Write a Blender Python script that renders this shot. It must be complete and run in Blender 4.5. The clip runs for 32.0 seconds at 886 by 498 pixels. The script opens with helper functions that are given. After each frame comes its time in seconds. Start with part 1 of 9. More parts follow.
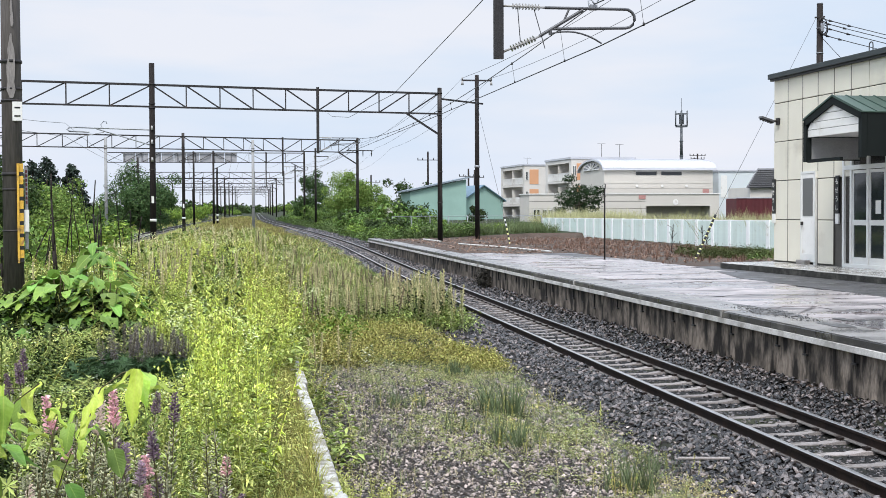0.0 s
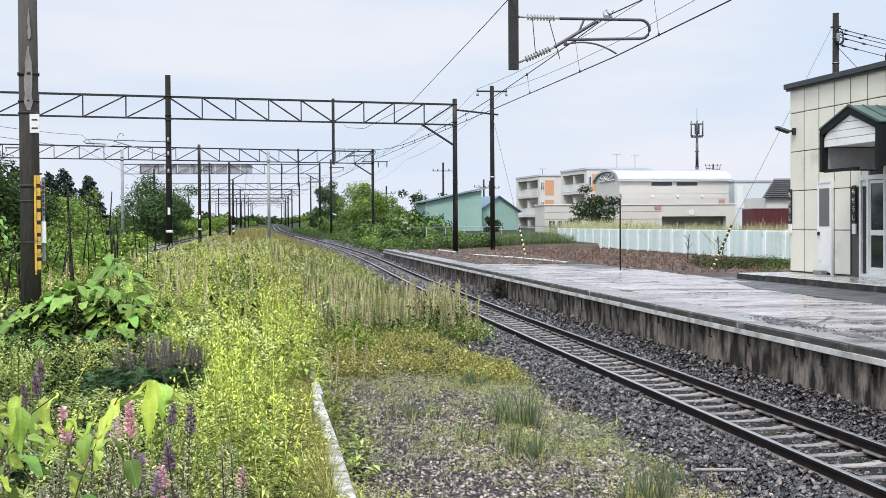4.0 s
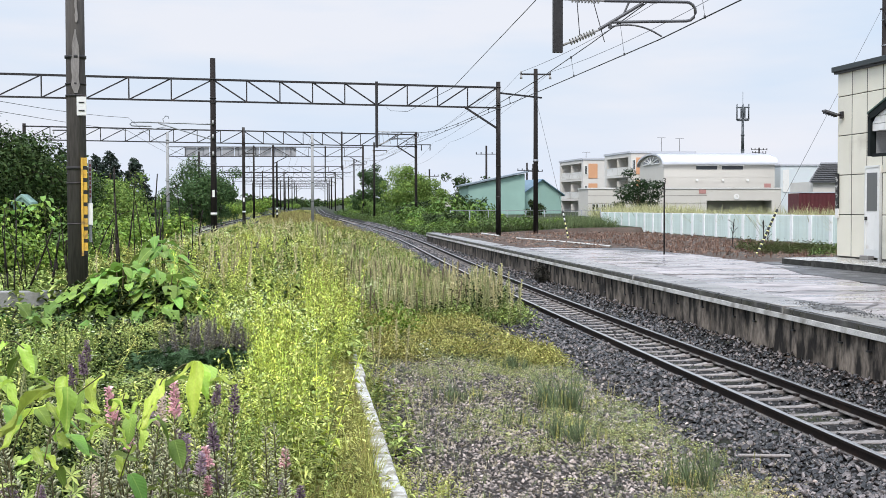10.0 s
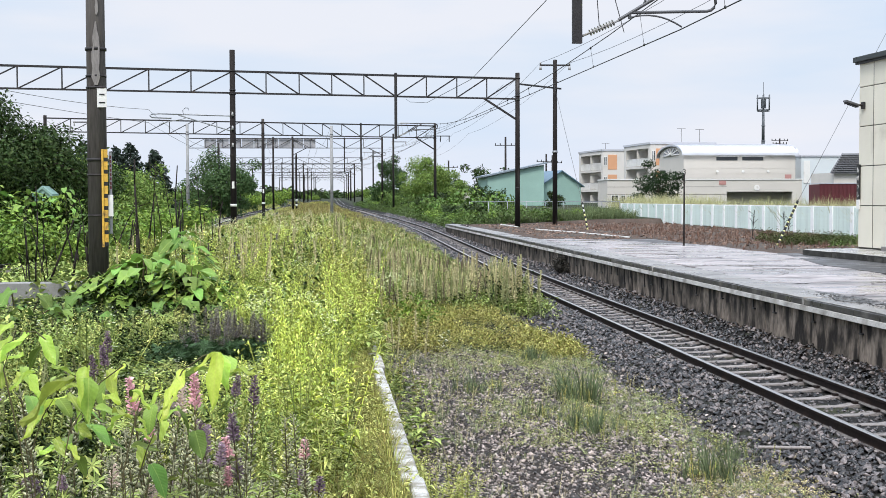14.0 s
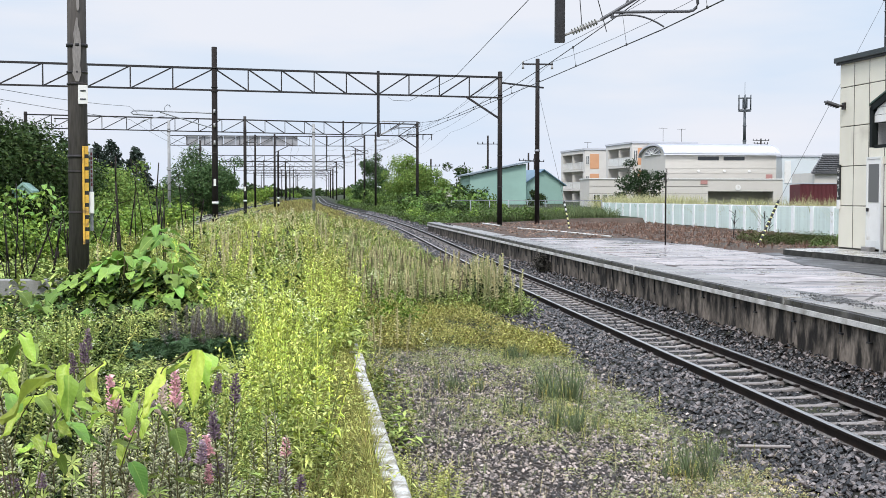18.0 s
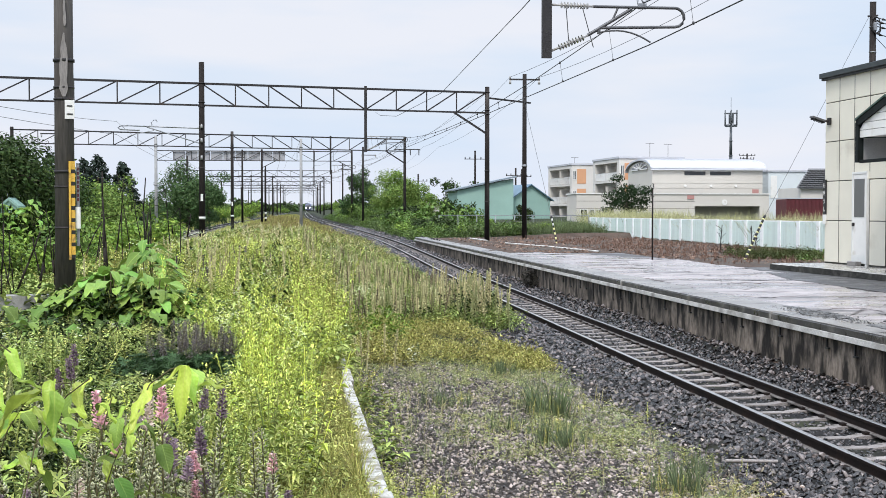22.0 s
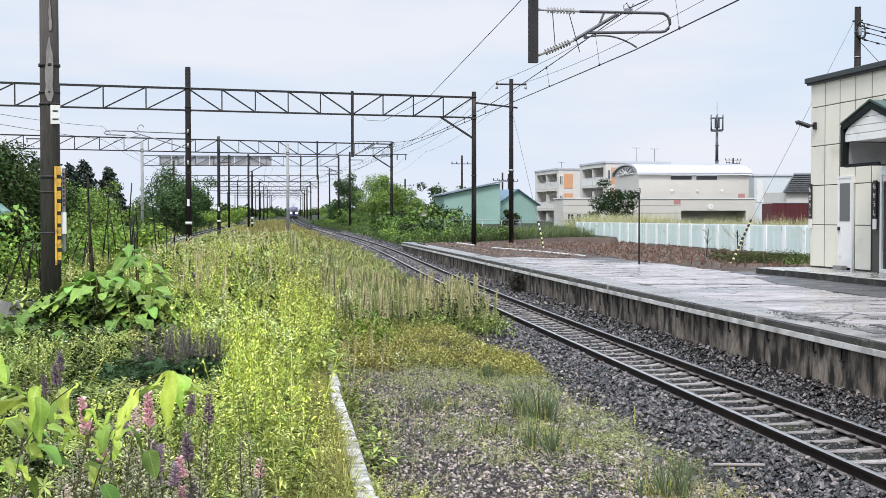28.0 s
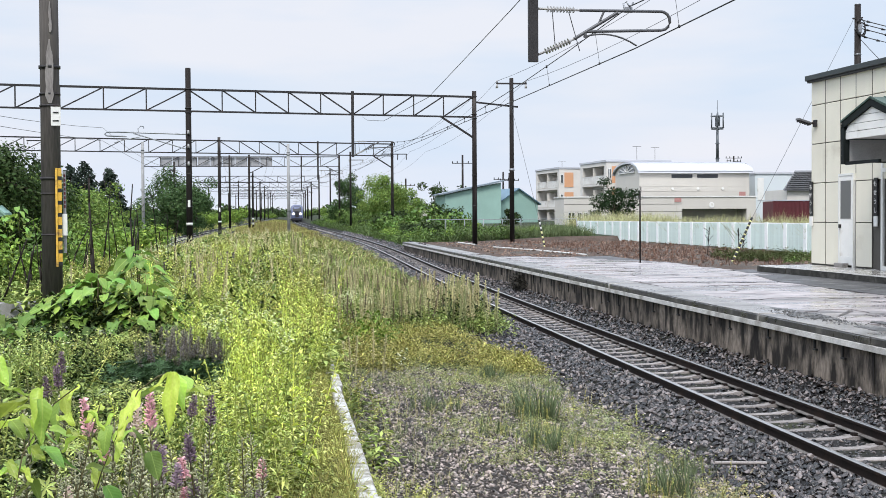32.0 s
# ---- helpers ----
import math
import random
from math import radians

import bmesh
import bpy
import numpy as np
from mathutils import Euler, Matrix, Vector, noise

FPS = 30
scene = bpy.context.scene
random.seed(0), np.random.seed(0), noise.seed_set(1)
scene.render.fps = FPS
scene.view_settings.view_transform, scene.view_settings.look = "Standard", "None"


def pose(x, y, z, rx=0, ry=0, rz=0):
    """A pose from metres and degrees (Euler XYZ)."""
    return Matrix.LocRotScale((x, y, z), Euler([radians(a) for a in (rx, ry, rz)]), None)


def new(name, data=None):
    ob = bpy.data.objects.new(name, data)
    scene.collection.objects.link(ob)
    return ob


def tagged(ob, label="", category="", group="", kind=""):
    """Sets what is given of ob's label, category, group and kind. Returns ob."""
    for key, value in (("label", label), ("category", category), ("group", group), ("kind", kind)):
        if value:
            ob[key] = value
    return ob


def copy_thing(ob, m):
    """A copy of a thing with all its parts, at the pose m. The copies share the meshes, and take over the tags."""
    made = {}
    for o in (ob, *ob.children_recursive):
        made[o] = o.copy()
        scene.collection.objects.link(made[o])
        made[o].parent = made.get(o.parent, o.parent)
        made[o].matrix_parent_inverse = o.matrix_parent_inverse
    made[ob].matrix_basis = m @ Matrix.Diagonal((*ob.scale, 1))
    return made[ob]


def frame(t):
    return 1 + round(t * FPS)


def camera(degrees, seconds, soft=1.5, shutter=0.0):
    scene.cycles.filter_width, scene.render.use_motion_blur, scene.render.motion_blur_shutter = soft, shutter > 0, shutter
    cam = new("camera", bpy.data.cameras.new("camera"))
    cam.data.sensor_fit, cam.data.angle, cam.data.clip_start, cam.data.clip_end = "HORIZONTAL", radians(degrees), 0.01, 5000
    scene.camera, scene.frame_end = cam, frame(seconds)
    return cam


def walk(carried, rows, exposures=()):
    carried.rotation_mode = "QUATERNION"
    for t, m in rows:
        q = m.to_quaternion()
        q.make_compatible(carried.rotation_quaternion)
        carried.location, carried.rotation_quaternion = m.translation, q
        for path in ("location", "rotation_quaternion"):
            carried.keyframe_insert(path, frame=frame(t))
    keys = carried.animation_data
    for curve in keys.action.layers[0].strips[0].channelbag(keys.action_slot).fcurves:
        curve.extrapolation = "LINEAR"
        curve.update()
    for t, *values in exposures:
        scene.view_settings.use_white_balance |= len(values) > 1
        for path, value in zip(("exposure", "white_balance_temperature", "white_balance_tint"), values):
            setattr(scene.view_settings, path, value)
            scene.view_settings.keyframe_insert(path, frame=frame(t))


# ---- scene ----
# camera: held by hand on the overgrown old platform, turning slowly
cam = camera(39.23, 32.0, 0.5)
EYE = (0.0, 0.0, 2.52)
PATH = [
    (0, 88.376, 0.264, -8.813), (0.5, 88.654, 0.263, -8.882), (1, 88.825, 0.232, -8.884), (1.5, 88.944, 0.241, -8.748),
    (2, 89.008, 0.214, -8.571), (2.5, 89.012, 0.223, -8.402), (3, 89.011, 0.265, -8.244), (3.5, 88.973, 0.374, -8.122),
    (5.5, 88.484, 0.295, -8.033), (6, 88.412, 0.288, -7.959), (6.5, 88.369, 0.287, -7.848), (7, 88.329, 0.261, -7.693),
    (7.5, 88.308, 0.255, -7.496), (8, 88.336, 0.231, -7.252), (8.5, 88.344, 0.185, -6.944), (9, 88.276, 0.15, -6.622),
    (9.5, 88.182, 0.133, -6.33), (10, 88.117, 0.155, -6.131), (10.5, 88.066, 0.128, -6.013), (11, 88.016, 0.125, -5.914),
    (11.5, 87.95, 0.116, -5.754), (12, 87.882, 0.178, -5.501), (12.5, 87.811, 0.217, -5.264), (13, 87.756, 0.296, -5.131),
    (13.5, 87.733, 0.224, -5.148), (14, 87.72, 0.193, -5.25), (14.5, 87.73, 0.173, -5.322), (16.5, 87.691, 0.03, -5.628),
    (17, 87.688, 0.017, -5.774), (17.5, 87.66, -0.012, -5.936), (18, 87.647, -0.052, -6.071), (18.5, 87.66, -0.011, -6.135),
    (19, 87.739, -0.007, -6.164), (19.5, 87.883, -0.001, -6.21), (20, 88.015, -0.01, -6.398), (20.5, 88.095, -0.02, -6.634),
    (21, 88.136, -0.057, -6.766), (21.5, 88.222, -0.052, -6.748), (22, 88.337, -0.024, -6.653), (22.5, 88.408, 0.026, -6.586),
    (23, 88.35, 0.075, -6.583), (23.5, 88.249, 0.022, -6.634), (24, 88.178, -0, -6.711), (24.5, 88.213, -0.028, -6.75),
    (25, 88.299, -0.031, -6.757), (25.5, 88.402, -0.097, -6.792), (27.5, 88.607, 0.038, -7.119), (28, 88.556, 0.06, -7.254),
    (28.5, 88.456, 0.114, -7.333), (29, 88.368, 0.202, -7.346), (29.5, 88.341, 0.278, -7.296), (30, 88.427, 0.311, -7.259),
    (30.5, 88.541, 0.326, -7.244), (31, 88.584, 0.298, -7.247), (31.5, 88.568, 0.311, -7.237), (32, 88.537, 0.367, -7.215),
]

walk(cam, [(t, pose(*EYE, rx, ry, rz)) for t, rx, ry, rz in PATH])

# ---- sky and light: bright overcast ----
SUN_ELEV, SUN_TURN = 52.0, 205.0
world = bpy.data.worlds.new("overcast_sky")
scene.world = world
world.use_nodes = True
wn, wl = world.node_tree.nodes, world.node_tree.links
wn.clear()
w_out = wn.new("ShaderNodeOutputWorld")
w_bg = wn.new("ShaderNodeBackground")
w_sky = wn.new("ShaderNodeTexSky")
w_sky.sky_type = "NISHITA"
w_sky.sun_disc = False
w_sky.sun_elevation = radians(SUN_ELEV)
w_sky.sun_rotation = radians(SUN_TURN)
w_sky.air_density, w_sky.dust_density = 1.0, 3.0
w_co = wn.new("ShaderNodeTexCoord")
w_map = wn.new("ShaderNodeMapping")
w_map.inputs["Scale"].default_value = (1.0, 1.0, 5.0)
w_noise = wn.new("ShaderNodeTexNoise")
w_noise.inputs["Scale"].default_value = 2.3
w_noise.inputs["Detail"].default_value = 5.0
w_ramp = wn.new("ShaderNodeValToRGB")
w_ramp.color_ramp.elements[0].position, w_ramp.color_ramp.elements[1].position = 0.36, 0.62
w_ramp.color_ramp.elements[0].color = (5.5, 6.9, 8.7, 1)
w_ramp.color_ramp.elements[1].color = (7.7, 7.9, 8.6, 1)
w_mix = wn.new("ShaderNodeMix")
w_mix.data_type = "RGBA"
w_mix.inputs[0].default_value = 0.92
wl.new(w_co.outputs["Generated"], w_map.inputs["Vector"])
wl.new(w_map.outputs[0], w_noise.inputs["Vector"])
wl.new(w_noise.outputs[0], w_ramp.inputs[0])
wl.new(w_sky.outputs[0], w_mix.inputs[6])
wl.new(w_ramp.outputs[0], w_mix.inputs[7])
# an overcast sky is about three times as bright overhead as near the horizon
w_sep = wn.new("ShaderNodeSeparateXYZ")
w_rise = wn.new("ShaderNodeMapRange")
w_rise.interpolation_type = "SMOOTHSTEP"
w_rise.inputs["From Min"].default_value, w_rise.inputs["From Max"].default_value = 0.2, 1.0
w_rise.inputs["To Min"].default_value, w_rise.inputs["To Max"].default_value = 1.0, 3.0
w_mul = wn.new("ShaderNodeVectorMath")
w_mul.operation = "SCALE"
wl.new(w_co.outputs["Generated"], w_sep.inputs[0])
wl.new(w_sep.outputs["Z"], w_rise.inputs["Value"])
# the haze towards the horizon is whiter
w_haze = wn.new("ShaderNodeMapRange")
w_haze.inputs["From Min"].default_value, w_haze.inputs["From Max"].default_value = 0.0, 0.1
w_haze.inputs["To Min"].default_value, w_haze.inputs["To Max"].default_value = 0.6, 0.0
w_hmix = wn.new("ShaderNodeMix")
w_hmix.data_type = "RGBA"
w_hmix.inputs[7].default_value = (8.0, 8.0, 8.7, 1)
wl.new(w_sep.outputs["Z"], w_haze.inputs["Value"])
wl.new(w_haze.outputs[0], w_hmix.inputs[0])
wl.new(w_mix.outputs[2], w_hmix.inputs[6])
wl.new(w_hmix.outputs[2], w_mul.inputs[0])
wl.new(w_rise.outputs[0], w_mul.inputs["Scale"])
wl.new(w_mul.outputs[0], w_bg.inputs["Color"])
w_bg.inputs["Strength"].default_value = 0.1
wl.new(w_bg.outputs[0], w_out.inputs["Surface"])

sun = new("sun", bpy.data.lights.new("sun", "SUN"))
sun.data.energy, sun.data.angle, sun.data.color = 2.4, radians(16), (1.0, 0.97, 0.92)
sun.rotation_euler = (radians(90 - SUN_ELEV), 0, radians(180 - SUN_TURN))
scene.view_settings.exposure = 0.19


# ---- materials ----
def mat(name, color, rough=0.7, metal=0.0, vary=0.25, scale=6.0, fine=60.0, bump=0.15, dirt=None, dirt_amount=0.0,
        island=0.0, obj=0.0, stretch=(1, 1, 1), gloss_vary=0.0, trans=0.0, bump_scale=None, dirt_scale=None, island_hue=0.0, dirt_edge=None, island_pow=1.0):
    """Procedural surface: colour varied at two scales, stains, relief; island and obj vary it piece by piece."""
    m = bpy.data.materials.new(name)
    m.use_nodes = True
    n, l = m.node_tree.nodes, m.node_tree.links
    b = n["Principled BSDF"]
    b.inputs["Roughness"].default_value = rough
    b.inputs["Metallic"].default_value = metal
    if trans:
        b.inputs["Specular IOR Level"].default_value = 0.07
    elif rough >= 0.6 and not metal:
        b.inputs["Specular IOR Level"].default_value = 0.22
    co = n.new("ShaderNodeTexCoord")
    mp = n.new("ShaderNodeMapping")
    mp.inputs["Scale"].default_value = stretch
    l.new(co.outputs["Object"], mp.inputs["Vector"])
    n1 = n.new("ShaderNodeTexNoise")
    n1.inputs["Scale"].default_value, n1.inputs["Detail"].default_value = scale, 4
    n2 = n.new("ShaderNodeTexNoise")
    n2.inputs["Scale"].default_value, n2.inputs["Detail"].default_value = fine, 3
    l.new(mp.outputs[0], n1.inputs["Vector"])
    l.new(mp.outputs[0], n2.inputs["Vector"])
    add = n.new("ShaderNodeMath")
    add.operation = "ADD"
    l.new(n1.outputs[0], add.inputs[0])
    l.new(n2.outputs[0], add.inputs[1])
    rng = n.new("ShaderNodeMapRange")
    rng.inputs["From Min"].default_value, rng.inputs["From Max"].default_value = 0.65, 1.35
    rng.inputs["To Min"].default_value, rng.inputs["To Max"].default_value = 1 - vary, 1 + vary
    l.new(add.outputs[0], rng.inputs["Value"])
    value = rng.outputs[0]
    source = None
    if island:
        source = n.new("ShaderNodeNewGeometry").outputs["Random Per Island"]
    elif obj:
        source = n.new("ShaderNodeObjectInfo").outputs["Random"]
    if source:
        r2 = n.new("ShaderNodeMapRange")
        k = island or obj
        r2.inputs["To Min"].default_value, r2.inputs["To Max"].default_value = 1 - k, 1 + k
        if island_pow != 1.0:
            pw = n.new("ShaderNodeMath")
            pw.operation = "POWER"
            pw.inputs[1].default_value = island_pow
            l.new(source, pw.inputs[0])
            l.new(pw.outputs[0], r2.inputs["Value"])
        else:
            l.new(source, r2.inputs["Value"])
        mul = n.new("ShaderNodeMath")
        mul.operation = "MULTIPLY"
        l.new(value, mul.inputs[0])
        l.new(r2.outputs[0], mul.inputs[1])
        value = mul.outputs[0]
    hsv = n.new("ShaderNodeHueSaturation")
    hsv.inputs["Color"].default_value = (*color, 1)
    l.new(value, hsv.inputs["Value"])
    if island_hue:
        r3 = n.new("ShaderNodeMapRange")
        r3.inputs["To Min"].default_value, r3.inputs["To Max"].default_value = 0.5 - island_hue, 0.5 + island_hue
        wr = n.new("ShaderNodeMath")
        wr.operation = "FRACT"
        m7 = n.new("ShaderNodeMath")
        m7.operation = "MULTIPLY"
        m7.inputs[1].default_value = 7.3
        l.new(source, m7.inputs[0])
        l.new(m7.outputs[0], wr.inputs[0])
        l.new(wr.outputs[0], r3.inputs["Value"])
        l.new(r3.outputs[0], hsv.inputs["Hue"])
    col = hsv.outputs[0]
    if dirt is not None:
        n3 = n.new("ShaderNodeTexNoise")
        n3.inputs["Scale"].default_value, n3.inputs["Detail"].default_value = dirt_scale or scale * 0.6, 6
        l.new(mp.outputs[0], n3.inputs["Vector"])
        rr = n.new("ShaderNodeValToRGB")
        rr.color_ramp.elements[0].position, rr.color_ramp.elements[1].position = dirt_edge or (0.62 - dirt_amount * 0.35, 0.72)
        l.new(n3.outputs[0], rr.inputs[0])
        mx = n.new("ShaderNodeMix")
        mx.data_type = "RGBA"
        l.new(rr.outputs[0], mx.inputs[0])
        l.new(col, mx.inputs[6])
        mx.inputs[7].default_value = (*dirt, 1)
        col = mx.outputs[2]
    l.new(col, b.inputs["Base Color"])
    if gloss_vary:
        r4 = n.new("ShaderNodeMapRange")
        r4.inputs["From Min"].default_value, r4.inputs["From Max"].default_value = 0.35, 0.65
        r4.inputs["To Min"].default_value, r4.inputs["To Max"].default_value = max(0.02, rough - gloss_vary), min(1, rough + gloss_vary)
        l.new(n1.outputs[0], r4.inputs["Value"])
        l.new(r4.outputs[0], b.inputs["Roughness"])
    if bump:
        bp = n.new("ShaderNodeBump")
        bp.inputs["Strength"].default_value = bump
        bp.inputs["Distance"].default_value = bump_scale or 0.02
        l.new(n2.outputs[0], bp.inputs["Height"])
        l.new(bp.outputs[0], b.inputs["Normal"])
    if trans:
        tr = n.new("ShaderNodeBsdfTranslucent")
        l.new(col, tr.inputs["Color"])
        mxs = n.new("ShaderNodeMixShader")
        mxs.inputs[0].default_value = trans
        l.new(b.outputs[0], mxs.inputs[1])
        l.new(tr.outputs[0], mxs.inputs[2])
        l.new(mxs.outputs[0], n["Material Output"].inputs["Surface"])
    return m


def glow(name, color, strength):
    m = bpy.data.materials.new(name)
    m.use_nodes = True
    b = m.node_tree.nodes["Principled BSDF"]
    b.inputs["Base Color"].default_value = (*color, 1)
    b.inputs["Emission Color"].default_value = (*color, 1)
    b.inputs["Emission Strength"].default_value = strength
    return m


def glass_dark(name, color=(0.02, 0.025, 0.03), rough=0.05):
    m = bpy.data.materials.new(name)
    m.use_nodes = True
    b = m.node_tree.nodes["Principled BSDF"]
    b.inputs["Base Color"].default_value = (*color, 1)
    b.inputs["Roughness"].default_value = rough
    b.inputs["Specular IOR Level"].default_value = 0.6
    return m


# soil and beds kept near black to paint shade between plants and stones
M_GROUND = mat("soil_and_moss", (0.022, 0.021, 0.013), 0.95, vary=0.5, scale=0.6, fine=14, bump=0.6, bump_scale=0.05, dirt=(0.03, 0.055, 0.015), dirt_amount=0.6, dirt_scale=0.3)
M_GRAVEL = mat("gap_shade_gravel_bed", (0.01, 0.009, 0.0085), 0.85, vary=0.5, scale=3, fine=26, bump=0.9, bump_scale=0.05, dirt=(0.035, 0.038, 0.016), dirt_amount=0.3, dirt_scale=0.9)
M_STONE = mat("wet_ballast_stone", (0.106, 0.089, 0.085), 0.27, vary=0.35, scale=30, fine=120, bump=0.2, island=0.94, island_pow=2.9)
M_PEBBLE = mat("crushed_platform_stone", (0.275, 0.226, 0.202), 0.5, vary=0.3, scale=30, fine=120, bump=0.3, island=0.93, island_pow=2.2)
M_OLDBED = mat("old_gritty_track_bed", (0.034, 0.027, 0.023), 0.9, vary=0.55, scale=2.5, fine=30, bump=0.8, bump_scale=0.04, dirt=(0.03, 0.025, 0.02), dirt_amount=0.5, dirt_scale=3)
M_RAIL = mat("rusty_rail_side", (0.014, 0.0085, 0.007), 0.8, vary=0.4, scale=5, fine=60, bump=0.2, dirt=(0.03, 0.017, 0.012), dirt_amount=0.2)
# pale colour imitates the sky's glint along the rail foot
M_RAILFOOT = mat("sky_glint_rail_foot", (0.14, 0.128, 0.12), 0.6, vary=0.35, scale=6, fine=60, bump=0.1, dirt=(0.04, 0.03, 0.025), dirt_amount=0.3)
M_RAILTOP = mat("polished_rail_head", (0.5, 0.49, 0.48), 0.28, 0.9, vary=0.1, scale=4, fine=60, bump=0.03)
M_SLEEPER = mat("pale_concrete_sleeper", (0.26, 0.232, 0.22), 0.8, vary=0.4, scale=9, fine=70, bump=0.2, obj=0.25, dirt=(0.08, 0.07, 0.06), dirt_amount=0.3, dirt_scale=9)
# damp dirty concrete, darkened further for the shaded upright face
M_COPING = mat("damp_shaded_coping", (0.05, 0.047, 0.045), 0.42, vary=0.35, scale=3, fine=60, bump=0.2, obj=0.25, gloss_vary=0.15, dirt=(0.16, 0.15, 0.135), dirt_amount=0.2)
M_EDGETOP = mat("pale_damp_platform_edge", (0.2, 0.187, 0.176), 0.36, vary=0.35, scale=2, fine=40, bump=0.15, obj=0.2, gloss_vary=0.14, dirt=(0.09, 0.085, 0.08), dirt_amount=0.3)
M_WHITELINE = mat("worn_white_paint", (0.56, 0.545, 0.52), 0.6, vary=0.3, scale=3, fine=40, bump=0.1, dirt=(0.2, 0.18, 0.16), dirt_amount=0.35)
M_WALLCONC = mat("streaked_platform_wall", (0.165, 0.137, 0.113), 0.85, vary=0.75, scale=4.6, fine=22, bump=0.7, obj=0.25, stretch=(1, 1, 0.4), dirt=(0.02, 0.017, 0.015), dirt_edge=(0.42, 0.6), dirt_scale=4.0)
M_WET = mat("wet_concrete_paving", (0.295, 0.262, 0.26), 0.32, vary=0.5, scale=1.3, fine=9, bump=0.14, gloss_vary=0.28, obj=0.1, stretch=(0.35, 1, 1), dirt=(0.06, 0.057, 0.056), dirt_edge=(0.5, 0.7), dirt_scale=1.6)
M_ASPHALT = mat("damp_asphalt", (0.052, 0.05, 0.05), 0.55, vary=0.5, scale=1.4, fine=28, bump=0.6, gloss_vary=0.2, dirt=(0.11, 0.105, 0.1), dirt_amount=0.25, dirt_scale=2.2)
M_DIRT = mat("brown_turned_soil", (0.086, 0.06, 0.047), 0.95, vary=0.5, scale=1.5, fine=16, bump=1.0, bump_scale=0.08, dirt=(0.09, 0.085, 0.075), dirt_amount=0.5, dirt_scale=0.5)
M_POLE = mat("dark_tarred_pole", (0.018, 0.0145, 0.0135), 0.8, vary=0.4, scale=3, fine=40, bump=0.3, stretch=(1, 1, 0.15), dirt=(0.09, 0.08, 0.075), dirt_amount=0.12)
M_CONCPOLE = mat("grey_concrete_pole", (0.304, 0.304, 0.304), 0.85, vary=0.2, scale=3, fine=40, bump=0.15)
M_STEEL = mat("dark_weathered_steel", (0.02, 0.018, 0.019), 0.65, 0.1, vary=0.35, scale=4, fine=40, bump=0.15, dirt=(0.05, 0.035, 0.03), dirt_amount=0.2)
M_GALV = mat("grey_galvanised_steel", (0.3, 0.31, 0.33), 0.5, 0.6, vary=0.2, scale=6, fine=60, bump=0.1)
M_WIRE = mat("dark_overhead_wire", (0.04, 0.04, 0.042), 0.6, 0.3, vary=0.1, bump=0)
M_INSUL = mat("grey_porcelain", (0.35, 0.34, 0.33), 0.35, vary=0.15, scale=10, bump=0.05)
M_PANEL = mat("cream_wall_panel", (0.67, 0.635, 0.535), 0.55, vary=0.06, scale=1.3, fine=30, bump=0.03, obj=0.03, dirt=(0.5, 0.46, 0.38), dirt_amount=0.1)
M_JOINT = mat("dark_joint_sealant", (0.09, 0.083, 0.075), 0.8, vary=0.1, bump=0)
M_ROOFTRIM = mat("grey_green_roof_trim", (0.05, 0.058, 0.06), 0.6, vary=0.15, scale=3, bump=0.05)
M_GREENROOF = mat("green_ribbed_metal_roof", (0.045, 0.08, 0.062), 0.5, 0.2, vary=0.2, scale=2, bump=0.05)
M_DARKGREEN = mat("dark_green_cladding", (0.006, 0.009, 0.0088), 0.7, vary=0.15, scale=2, bump=0.05)
M_WHITE = mat("white_painted_trim", (0.718, 0.708, 0.681), 0.5, vary=0.06, scale=3, bump=0.03, dirt=(0.55, 0.52, 0.47), dirt_amount=0.08)
M_ALU = mat("pale_aluminium_frame", (0.7, 0.7, 0.68), 0.4, 0.1, vary=0.06, bump=0.02)
M_GLASS = glass_dark("dark_door_glass")
M_GREYGLASS = glass_dark("grey_frosted_glass", (0.12, 0.12, 0.12), 0.3)
M_BLACK = mat("black_board", (0.012, 0.012, 0.013), 0.5, vary=0.1, bump=0)
M_YELLOW = mat("faded_yellow_band", (0.62, 0.37, 0.05), 0.55, vary=0.2, scale=14, bump=0.05, dirt=(0.2, 0.12, 0.05), dirt_amount=0.2)
M_CREAMY = mat("pale_yellow_guard", (0.8, 0.75, 0.35), 0.55, vary=0.15, scale=10, bump=0.05)
M_FENCE = mat("mint_white_fence_paint", (0.61, 0.71, 0.675), 0.5, vary=0.1, scale=1.2, fine=30, bump=0.05, obj=0.06, dirt=(0.5, 0.5, 0.45), dirt_amount=0.12)
M_FENCEPOST = mat("white_fence_post", (0.828, 0.846, 0.846), 0.5, vary=0.08, scale=4, bump=0.03)

# ---- building blocks ----
def box(bm, x0, x1, y0, y1, z0, z1):
    v = [bm.verts.new((x, y, z)) for z in (z0, z1) for y in (y0, y1) for x in (x0, x1)]
    for f in ((0, 2, 3, 1), (4, 5, 7, 6), (0, 1, 5, 4), (2, 6, 7, 3), (0, 4, 6, 2), (1, 3, 7, 5)):
        bm.faces.new([v[i] for i in f])
    return v


